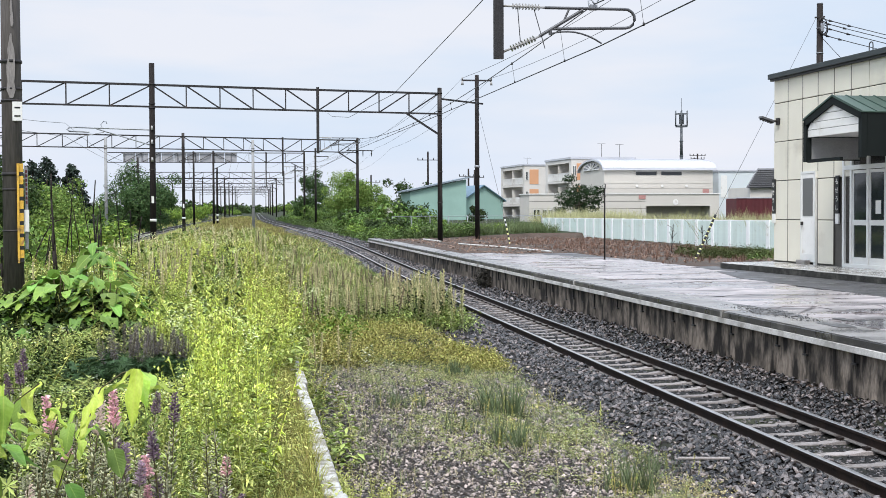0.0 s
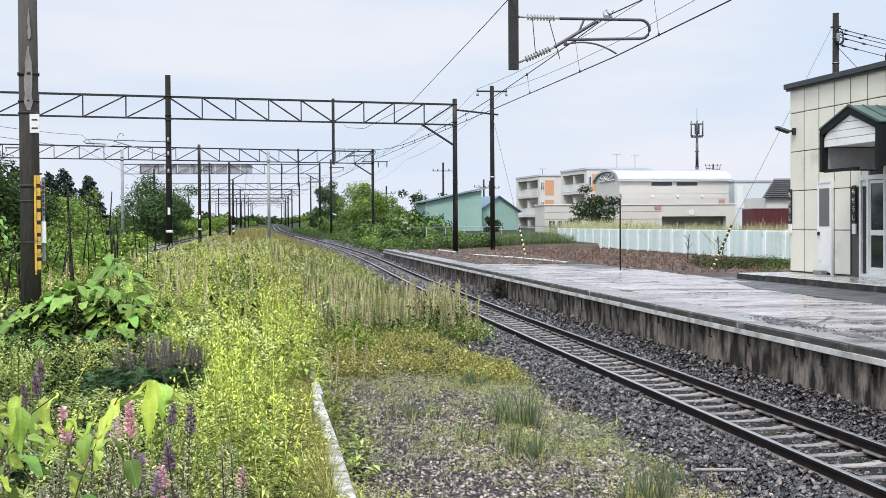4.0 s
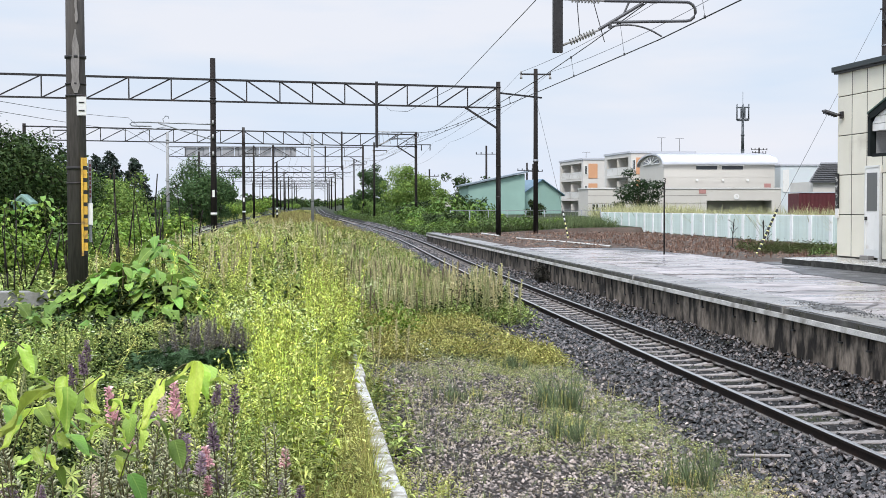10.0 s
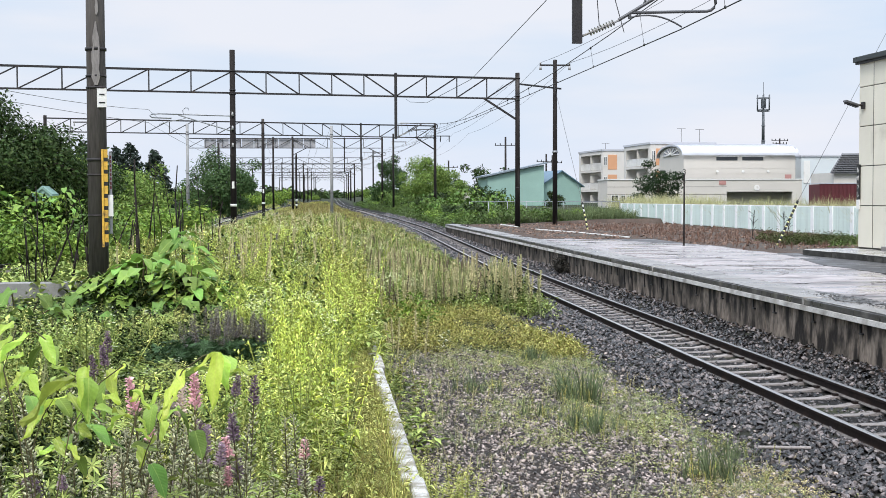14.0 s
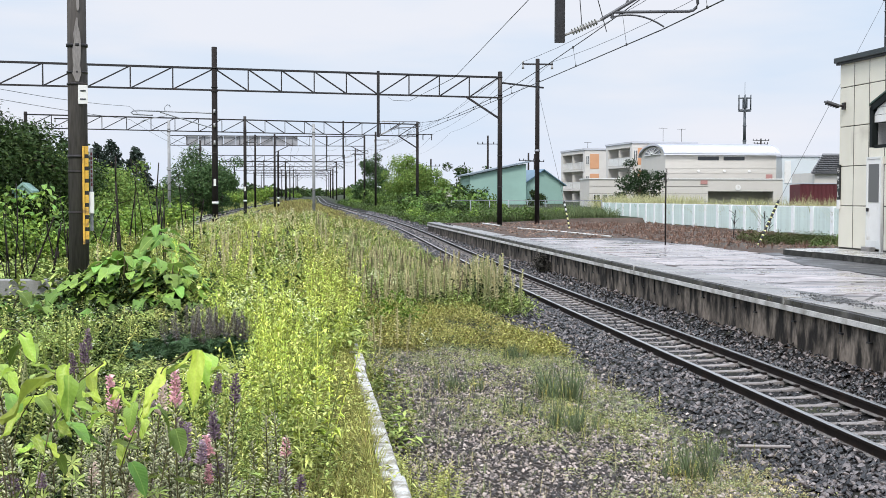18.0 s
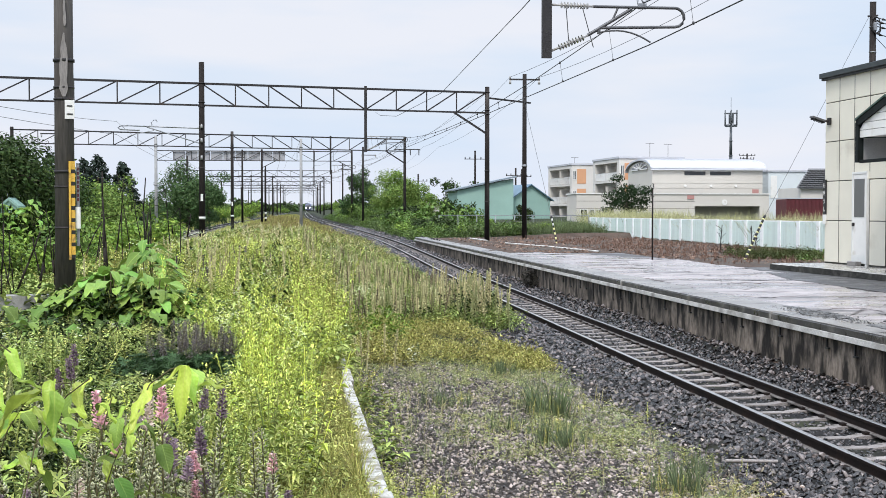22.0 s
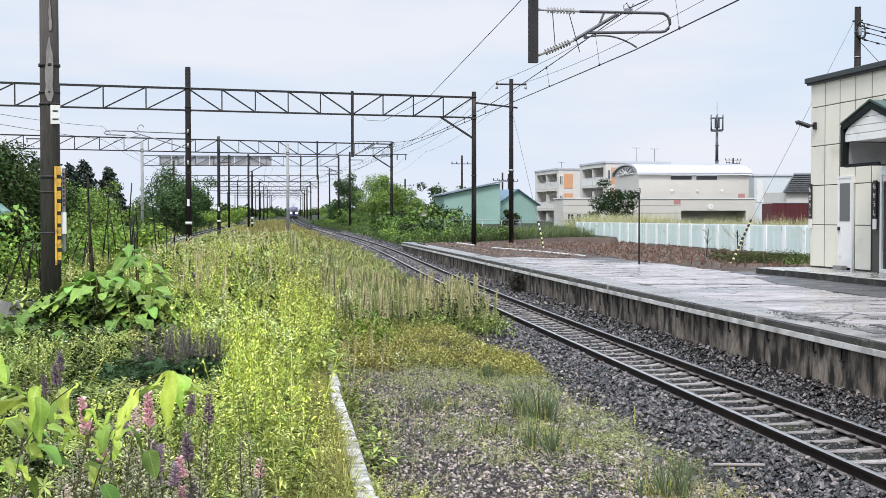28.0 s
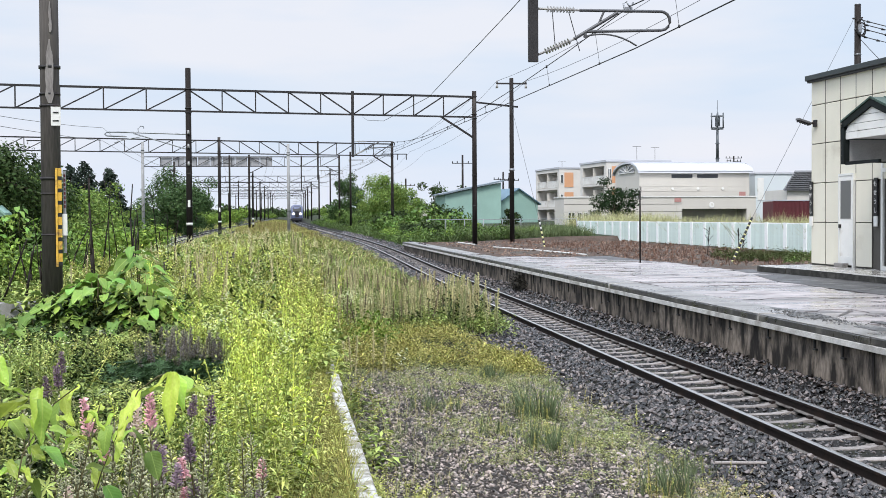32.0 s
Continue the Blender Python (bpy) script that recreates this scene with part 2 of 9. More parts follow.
def tube(bm, p, q, r0, r1=None, n=8, cap=True):
    p, q = Vector(p), Vector(q)
    r1 = r0 if r1 is None else r1
    d = (q - p).normalized()
    u = d.orthogonal().normalized()
    w = d.cross(u)
    rings = []
    for c, r in ((p, r0), (q, r1)):
        rings.append([bm.verts.new(c + (u * math.cos(2 * math.pi * i / n) + w * math.sin(2 * math.pi * i / n)) * r) for i in range(n)])
    for i in range(n):
        f = bm.faces.new((rings[0][i], rings[0][(i + 1) % n], rings[1][(i + 1) % n], rings[1][i]))
        f.smooth = n > 5
    if cap:
        bm.faces.new(rings[0][::-1])
        bm.faces.new(rings[1])


def beam(bm, p, q, w, h=None):
    """A square bar from p to q."""
    p, q = Vector(p), Vector(q)
    h = h or w
    d = (q - p).normalized()
    up = Vector((0, 0, 1)) if abs(d.z) < 0.95 else Vector((0, 1, 0))
    s = d.cross(up).normalized() * (w / 2)
    t = s.cross(d).normalized() * (h / 2)
    a = [bm.verts.new(c + i * s + j * t) for c in (p, q) for i, j in ((-1, -1), (1, -1), (1, 1), (-1, 1))]
    for i in range(4):
        bm.faces.new((a[i], a[(i + 1) % 4], a[4 + (i + 1) % 4], a[4 + i]))
    bm.faces.new(a[3::-1])
    bm.faces.new(a[4:])


def prism(bm, pts, shift):
    """A polygon pushed along shift."""
    s = Vector(shift)
    a = [bm.verts.new(Vector(p)) for p in pts]
    b = [bm.verts.new(Vector(p) + s) for p in pts]
    bm.faces.new(a)
    bm.faces.new(b[::-1])
    for i in range(len(a)):
        bm.faces.new((a[i], b[i], b[(i + 1) % len(a)], a[(i + 1) % len(a)]))


def path_tube(bm, pts, r, n=5):
    """A round rod or wire through points."""
    pts = [Vector(p) for p in pts]
    prev = None
    for i, p in enumerate(pts):
        d = (pts[min(i + 1, len(pts) - 1)] - pts[max(i - 1, 0)]).normalized()
        up = Vector((0, 0, 1)) if abs(d.z) < 0.9 else Vector((1, 0, 0))
        u = d.cross(up).normalized()
        w = u.cross(d)
        ring = [bm.verts.new(p + (u * math.cos(2 * math.pi * k / n) + w * math.sin(2 * math.pi * k / n)) * r) for k in range(n)]
        if prev:
            for k in range(n):
                bm.faces.new((prev[k], prev[(k + 1) % n], ring[(k + 1) % n], ring[k])).smooth = True
        prev = ring


def mesh_of(name, bm, material, bevel=0.0):
    bmesh.ops.recalc_face_normals(bm, faces=bm.faces)
    if bevel:
        bmesh.ops.bevel(bm, geom=[e for e in bm.edges if e.calc_face_angle(0) > 0.6], offset=bevel, segments=1, affect="EDGES")
    me = bpy.data.meshes.new(name)
    bm.to_mesh(me)
    bm.free()
    me.materials.append(material)
    return me


def thing(name, bm, material, label, category, group="", kind="", bevel=0.0):
    return tagged(new(name, mesh_of(name, bm, material, bevel)), label, category, group, kind)


def base(name, at, label, category, group="", kind="", turn=0.0):
    ob = new(name)
    ob.empty_display_size = 0.2
    ob.matrix_basis = pose(*at, 0, 0, turn)
    return tagged(ob, label, category, group, kind)


def part(name, bm, material, parent, label="", bevel=0.0):
    ob = new(name, mesh_of(name, bm, material, bevel))
    ob.parent = parent
    return tagged(ob, label)


def BM():
    return bmesh.new()


def mesh_np(name, verts, faces, material, smooth=False):
    """A mesh from numpy arrays; faces all of one size."""
    me = bpy.data.meshes.new(name)
    nv, (nf, k) = len(verts), faces.shape
    me.vertices.add(nv)
    me.vertices.foreach_set("co", np.ascontiguousarray(verts, dtype=np.float32).ravel())
    me.loops.add(nf * k)
    me.loops.foreach_set("vertex_index", np.ascontiguousarray(faces, dtype=np.int32).ravel())
    me.polygons.add(nf)
    me.polygons.foreach_set("loop_start", np.arange(0, nf * k, k, dtype=np.int32))
    me.polygons.foreach_set("loop_total", np.full(nf, k, dtype=np.int32))
    if smooth:
        me.polygons.foreach_set("use_smooth", np.ones(nf, dtype=bool))
    me.update()
    me.validate()
    me.materials.append(material)
    return me


RNG = np.random.default_rng(7)


def scatter(template, at, turn, size, lean=None):
    """Copies of a template (verts, faces) as one pair of arrays. lean: sideways shift per metre of height."""
    tv, tf = template
    k, n = len(tv), len(at)
    c, s = np.cos(turn)[:, None], np.sin(turn)[:, None]
    size = np.asarray(size)
    sx = size[:, None] if size.ndim == 1 else size[:, :1]
    sz = size[:, None] if size.ndim == 1 else size[:, 1:2]
    x = (tv[None, :, 0] * c - tv[None, :, 1] * s) * sx
    y = (tv[None, :, 0] * s + tv[None, :, 1] * c) * sx
    z = tv[None, :, 2] * sz
    if lean is not None:
        x = x + lean[:, :1] * z
        y = y + lean[:, 1:] * z
    v = np.stack([x + at[:, :1], y + at[:, 1:2], z + at[:, 2:3]], axis=2).reshape(-1, 3)
    f = (tf[None] + (np.arange(n) * k)[:, None, None]).reshape(-1, tf.shape[1])
    return v, f


# ---- the lie of the land ----
KY = np.array([-60, 0, 40, 58, 85, 110, 150, 210, 255, 335, 465, 560, 640, 760, 1000, 1600])
KX = np.array([6.3, 6.3, 6.35, 6.55, 6.9, 6.65, 5.6, 3.4, 2.55, 2.7, 3.2, 3.0, 6.0, 20, 70, 220])
KZ = np.array([0, 0, 0.02, 0.15, 0.36, 0.52, 0.77, 1.25, 1.6, 2.05, 2.6, 3.1, 3.4, 3.6, 3.8, 3.8])
DY = np.arange(-60, 1600, 2.0)


def _smooth(k):
    a = np.interp(DY, KY, k)
    w = np.exp(-0.5 * (np.arange(-14, 15) / 6.0) ** 2)
    return np.convolve(np.pad(a, 14, mode="edge"), w / w.sum(), mode="valid")


SX, SZ = _smooth(KX), _smooth(KZ)


def track_x(y):
    return np.interp(y, DY, SX)


def track_z(y):
    return np.interp(y, DY, SZ)


EDGE_X = 0.5
PLAT_X, PLAT_Z, PLAT_END = 7.86, 0.87, 84.0


def second_dx(y):
    """Sideways distance of the second track, which closes on the main one far off."""
    return np.interp(y, [40, 75, 108, 130, 152, 188, 220, 420], [-20.0, -17.8, -16.7, -16.6, -15.7, -13.6, -10.8, -5.0])


def ground_z(x, y):
    """Height of the bare ground; arrays welcome."""
    x, y = np.asarray(x, float), np.asarray(y, float)
    off = x - track_x(y)
    rise = track_z(y)
    terrace = np.interp(y, [40, 90, 125], [0.88, 0.7, 0.0])
    far_side = np.interp(off, [-60, -30, -21.6, -18.2, -15.5, -12.5], [0.6, 0.5, -0.2, -0.2, -0.3, 0.2])
    bank = np.interp(off, [-12.5, -10.6], [0.0, 1.0])
    toe = np.interp(off, [-12.5, -10.6], [0.2, 0.0])
    edge = track_x(y) - 6.3 + EDGE_X
    bed = np.interp(off, [-5.8, -3.2, -2.3, -1.9, -1.3, -0.68, -0.55, 0.55, 0.68, 1.2, 1.5, 3.0, 6.0, 12.0, 30], [-0.06, -0.12, -0.2, -0.24, -0.14, -0.135, -0.195, -0.195, -0.135, -0.1, 0.03, 0.1, 0.5, 0.8, 0.85])
    far_side = np.where((np.abs(off - second_dx(y)) < 2.2) & (y > 40), -0.24, far_side)
    level = np.where(off < -12.5, far_side, np.where(x < edge, bank * terrace + toe, bed))
    swell = 0.04 * np.sin(x * 1.3 + y * 0.31) * np.sin(y * 0.7 - x * 0.4) * np.where(off < -2.9, 1, 0)
    near2 = (np.abs(off - second_dx(y)) < 2.2) & (y > 100)
    z = rise + np.where(near2, np.minimum(level, -0.24), level) + swell
    yard = 0.84 + 0.05 * np.sin(x * 0.9 + 1) * np.sin(y * 0.6) + 0.03 * np.sin(x * 2.7 - y * 1.9)
    yard = np.where(x < 13.6, 0.6 * np.ones_like(yard) * (y < 52) + (y >= 52) * (yard - 0.02), yard)
    inside = (x > PLAT_X + 0.2) & (y < PLAT_END)
    return np.where(inside, np.where(x < 8.3, 0.5, yard), z)


# ---- ground: one sheet to the horizon ----
def make_ground():
    xs = np.unique(np.concatenate([np.linspace(-2500, -120, 14), np.linspace(-120, -30, 24), np.linspace(-30, 0.4, 50), np.array([0.495, 0.505]), np.linspace(0.6, 4.5, 22), np.linspace(4.6, 9, 50),
                                   np.linspace(9, 40, 44), np.linspace(40, 140, 26), np.linspace(140, 2500, 14)]).round(3))
    ys = np.unique(np.concatenate([np.linspace(-300, -10, 10), np.linspace(-10, 3, 8), np.linspace(3, 84, 130), np.linspace(84.2, 140, 40), np.linspace(140, 400, 60),
                                   np.linspace(400, 1000, 40), np.linspace(1000, 4000, 14)]).round(3))
    gx, gy = np.meshgrid(xs, ys)
    gz = ground_z(gx, gy)
    v = np.stack([gx, gy, gz], 2).reshape(-1, 3)
    w = len(xs)
    i = (np.arange(len(ys) - 1)[:, None] * w + np.arange(w - 1)[None]).ravel()
    f = np.stack([i, i + 1, i + w + 1, i + w], 1)
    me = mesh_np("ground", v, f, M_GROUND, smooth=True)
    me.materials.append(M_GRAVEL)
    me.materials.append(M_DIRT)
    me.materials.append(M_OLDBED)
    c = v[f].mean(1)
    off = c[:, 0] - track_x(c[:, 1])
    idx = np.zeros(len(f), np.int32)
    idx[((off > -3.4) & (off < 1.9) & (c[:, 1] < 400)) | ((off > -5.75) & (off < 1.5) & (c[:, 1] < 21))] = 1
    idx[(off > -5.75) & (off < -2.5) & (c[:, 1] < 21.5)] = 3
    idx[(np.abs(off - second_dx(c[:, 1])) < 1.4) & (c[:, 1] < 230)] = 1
    idx[(c[:, 0] > PLAT_X) & (c[:, 0] < 24) & (c[:, 1] < PLAT_END)] = 2
    me.polygons.foreach_set("material_index", idx)
    return tagged(new("ground", me), "weedy soil with dark gravel beside the railway line", "ground", kind="structure")


make_ground()


def sweep(bm, profile, ys, dx, top=True):
    """A profile (x, z) carried along the main track at sideways distance dx."""
    prev = None
    for y in ys:
        h = (float(track_x(y + 0.5)) - float(track_x(y - 0.5)))
        n = Vector((1, -h, 0)).normalized()
        c = Vector((float(track_x(y)), y, float(track_z(y)))) + n * (dx(y) if callable(dx) else dx)
        ring = [bm.verts.new(c + n * px + Vector((0, 0, pz))) for px, pz in profile]
        if prev:
            for k in range(len(ring)):
                bm.faces.new((prev[k], prev[(k + 1) % len(ring)], ring[(k + 1) % len(ring)], ring[k]))
        prev = ring


RAIL_BODY = [(-0.062, -0.15), (0.062, -0.15), (0.062, -0.138), (0.012, -0.12), (0.011, -0.045), (0.034, -0.034), (0.034, -0.006), (-0.034, -0.006), (-0.034, -0.034), (-0.011, -0.045), (-0.012, -0.12), (-0.062, -0.138)]
RAIL_TOP = [(-0.0335, -0.0058), (0.0335, -0.0058), (0.031, -0.0005), (0.02, 0.001), (-0.02, 0.001), (-0.031, -0.0005)]


def make_track(name, dx, ys, sleeper_to, label, pieces):
    tr = base(name, (0, 0, 0), label, "railway track", kind="structure")
    for side in (-0.5665, 0.5665):
        bm = BM()
        at_side = (lambda y, s=side: float(dx(y)) + s) if callable(dx) else dx + side
        sweep(bm, RAIL_BODY, ys, at_side)
        rail = part("rail", bm, M_RAIL, tr, "rusty steel rail")
        bm = BM()
        sweep(bm, RAIL_TOP, ys, at_side)
        part("rail_head", bm, M_RAILTOP, rail, "polished running surface")
        # added pale strips paint a highlight on both edges of the foot
        bm = BM()
        for sg in (-1, 1):
            sweep(bm, [(sg * 0.066, -0.147), (sg * 0.066, -0.1355), (sg * 0.028, -0.1215), (sg * 0.028, -0.1245)], ys, at_side)
        part("rail_foot", bm, M_RAILFOOT, rail, "pale strip painting the sky's glint on the rail foot")
    # one concrete sleeper: thick under the rails, waisted and lower in the middle
    bm = BM()
    prev = None
    for x, z, w in ((-1.0, -0.17, 0.1), (-0.95, -0.155, 0.11), (-0.42, -0.152, 0.11), (-0.25, -0.18, 0.095), (0.25, -0.18, 0.095), (0.42, -0.152, 0.11), (0.95, -0.155, 0.11), (1.0, -0.17, 0.1)):
        ring = [bm.verts.new((x, sy * w * k, zz)) for sy, k, zz in ((-1, 1, -0.34), (1, 1, -0.34), (1, 0.82, z), (-1, 0.82, z))]
        if prev:
            for k in range(4):
                bm.faces.new((prev[k], prev[(k + 1) % 4], ring[(k + 1) % 4], ring[k]))
        else:
            bm.faces.new(ring)
        prev = ring
    bm.faces.new(prev[::-1])
    me = mesh_of("sleeper", bm, M_SLEEPER)
    bm = BM()
    for s in (-0.5665, 0.5665):
        for e in (-0.085, 0.085):
            box(bm, s + e - 0.03, s + e + 0.03, -0.05, 0.05, -0.155, -0.118)
    clip = mesh_of("rail_clip", bm, M_RAIL)
    y, n = float(pieces[0]), 0
    far = []
    while y < sleeper_to:
        h = float(track_x(y + 0.5)) - float(track_x(y - 0.5))
        m = Matrix.Translation((float(track_x(y)) + (float(dx(y)) if callable(dx) else dx), y, float(track_z(y)) + RNG.uniform(-0.008, 0.004))) @ Matrix.Rotation(-math.atan(h) + RNG.normal(0, 0.008), 4, "Z")
        if y < pieces[1]:
            s = new("sleeper", me)
            s.parent, s.matrix_basis = tr, m
            if y < 45:
                c = new("rail_clip", clip)
                c.parent = s
        else:
            far.append(m)
        y += 0.64
        n += 1
    if far:
        bm = BM()
        for m in far:
            k = len(bm.verts)
            bm.from_mesh(me)
            bm.verts.ensure_lookup_table()
            for v in bm.verts[k:]:
                v.co = m @ v.co
        tagged(part("far_sleepers", bm, M_SLEEPER, tr), kind="stuff")
    return tr


make_track("main_track", 0.0, np.concatenate([np.arange(-20, 120, 2.5), np.arange(120, 900, 6.0)]), 190, "rusty single track on pale concrete sleepers in dark ballast", (4.0, 90))
make_track("second_track", second_dx, np.concatenate([np.arange(20, 400, 5.0)]), 170, "disused-looking parallel track half hidden by weeds", (40.0, 41))


# ---- the platform ----
def make_platform():
    pf = base("platform", (0, 0, 0), "low concrete station platform with wet paving and a white edge line", "platform", kind="structure")
    y0, y1 = -6.0, PLAT_END
    n = 0
    y = y0
    # retaining wall in cast bays with slim ribs
    while y < y1 - 0.1:
        e = min(y + 2.0, y1)
        bm = BM()
        box(bm, PLAT_X + 0.07, PLAT_X + 0.45, y + 0.008, e - 0.008, -0.5, 0.66)
        part("wall_bay", bm, M_WALLCONC, pf, bevel=0.006)
        y = e
    y = y0
    while y < y1 - 0.1:
        e = min(y + 2.0, y1)
        # coping block overhangs the wall
        bm = BM()
        slip = RNG.uniform(-0.008, 0.008)
        box(bm, PLAT_X + slip, PLAT_X + 0.42 + slip, y + 0.005, e - 0.005, 0.747, PLAT_Z - 0.022)
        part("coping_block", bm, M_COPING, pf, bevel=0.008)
        y = e
    y = y0
    while y < y1 - 0.1:
        e = min(y + 4.0, y1)
        bm = BM()
        box(bm, PLAT_X - 0.015, PLAT_X + 0.3, y + 0.004, e - 0.004, 0.656, 0.744)
        part("white_edge_strip", bm, M_WHITELINE, pf, "worn white line along the platform's lip", bevel=0.004)
        y = e
    # a thin top course over the coping, its paleness imitating sky light on top
    y = y0
    while y < y1 - 0.1:
        e = min(y + 1.0, y1)
        bm = BM()
        box(bm, PLAT_X + 0.012 + RNG.uniform(-0.012, 0.012), PLAT_X + 0.83, y + 0.004, e - 0.004, PLAT_Z - 0.02, PLAT_Z - 0.003 + RNG.uniform(-0.004, 0.004))
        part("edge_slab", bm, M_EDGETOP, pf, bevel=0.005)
        y = e
    # broken concrete paving: big irregular slabs with open cracks
    xs = [8.7, 9.9, 11.1, 12.3, 13.45]
    ys = list(np.arange(-6, 52.3, 1.55))
    pts = {}
    for j, yy in enumerate(ys):
        for i, xx in enumerate(xs):
            edge = i in (0, len(xs) - 1)
            limit = 52 - max(0, xx - 9.6) * 2.4
            pts[i, j] = (xx + (0 if edge else RNG.uniform(-0.5, 0.5)), min(yy + RNG.uniform(-0.55, 0.55), limit))
    mids = {}

    def wander(a, b):
        """A ragged line between two corners, the same for both slabs that share it."""
        if (b, a) in mids:
            return mids[b, a][::-1]
        if (a, b) not in mids:
            p, q = np.array(pts[a]), np.array(pts[b])
            n = np.array((q[1] - p[1], p[0] - q[0])) * 0.085
            mids[a, b] = [tuple(p + (q - p) * t + n * RNG.normal()) for t in (0.17, 0.36, 0.52, 0.7, 0.86)]
        return mids[a, b]

    for j in range(len(ys) - 1):
        for i in range(len(xs) - 1):
            q = [pts[i, j], pts[i + 1, j], pts[i + 1, j + 1], pts[i, j + 1]]
            if max(p[1] for p in q) - min(p[1] for p in q) < 0.35 or (i == 3 and ys[j] < 32):
                continue
            c = np.mean(q, 0)
            ids = [(i, j), (i + 1, j), (i + 1, j + 1), (i, j + 1)]
            q = [p for k in range(4) for p in [pts[ids[k]]] + wander(ids[k], ids[(k + 1) % 4])]
            gap = RNG.uniform(0.004, 0.017)
            bm = BM()
            zt = PLAT_Z - 0.01 + RNG.uniform(-0.006, 0.006)
            tilt = RNG.uniform(-0.007, 0.007, 2)
            a = [bm.verts.new((c[0] + (p[0] - c[0]) * (1 - gap * 1.6), c[1] + (p[1] - c[1]) * (1 - gap), zt + tilt[0] * (p[0] - c[0]) + tilt[1] * (p[1] - c[1]))) for p in q]
            b = [bm.verts.new((v.co.x, v.co.y, 0.55)) for v in a]
            bm.faces.new(a)
            for k in range(len(a)):
                bm.faces.new((a[k], b[k], b[(k + 1) % len(a)], a[(k + 1) % len(a)]))
            part("paving_slab", bm, M_WET, pf)
    bm = BM()
    box(bm, PLAT_X + 0.46, 13.5, -6, 51, 0.3, 0.835)
    part("paving_bed", bm, M_ASPHALT, pf)
    bm = BM()
    prism(bm, [(13.46, 36.5, 0.6), (13.1, 34.0, 0.6), (12.2, 30.0, 0.6), (12.1, -6, 0.6), (30, -6, 0.6), (30, 20, 0.6), (16, 36.5, 0.6)], (0, 0, 0.266))
    part("asphalt_strip", bm, M_ASPHALT, pf, "dark damp asphalt before the station building")
    bm = BM()
    prism(bm, [(PLAT_X + 0.1, PLAT_END - 0.3, -0.4), (12, PLAT_END - 0.3, -0.4), (12, PLAT_END - 0.3, 0.83), (PLAT_X + 0.1, PLAT_END - 0.3, 0.83)], (0, 0.3, 0))
    part("end_wall", bm, M_WALLCONC, pf)
    # white paint marks on the coping's face
    for y in (29.7, 20.0, 11.0):
        bm = BM()
        box(bm, PLAT_X - 0.012, PLAT_X + 0.3, y - 0.035, y + 0.035, 0.75, PLAT_Z + 0.004)
        part("white_mark", bm, M_WHITELINE, pf, "white paint mark across the coping")
    # iron drain stubs and dark seams down the wall
    y = -4.0
    while y < 60:
        bm = BM()
        h = RNG.uniform(0.12, 0.42)
        box(bm, PLAT_X + 0.045, PLAT_X + 0.075, y - 0.018, y + 0.018, 0.655 - h, 0.655)
        box(bm, PLAT_X + 0.03, PLAT_X + 0.075, y - 0.1, y + 0.018, 0.64 - h, 0.665 - h)
        part("drain_stub", bm, M_BLACK, pf, "rusted black drain stub")
        y += RNG.uniform(0.7, 1.9)
    return pf


make_platform()

# ---- station building ----
TH = radians(3.1)
BLD = Matrix.Translation((15.45, 35.18, 1.05)) @ Matrix(((math.sin(TH), math.cos(TH), 0, 0), (-math.cos(TH), math.sin(TH), 0, 0), (0, 0, 1, 0), (0, 0, 0, 1)))
# local axes: x along the wall towards the camera, y into the building, z up from the slab


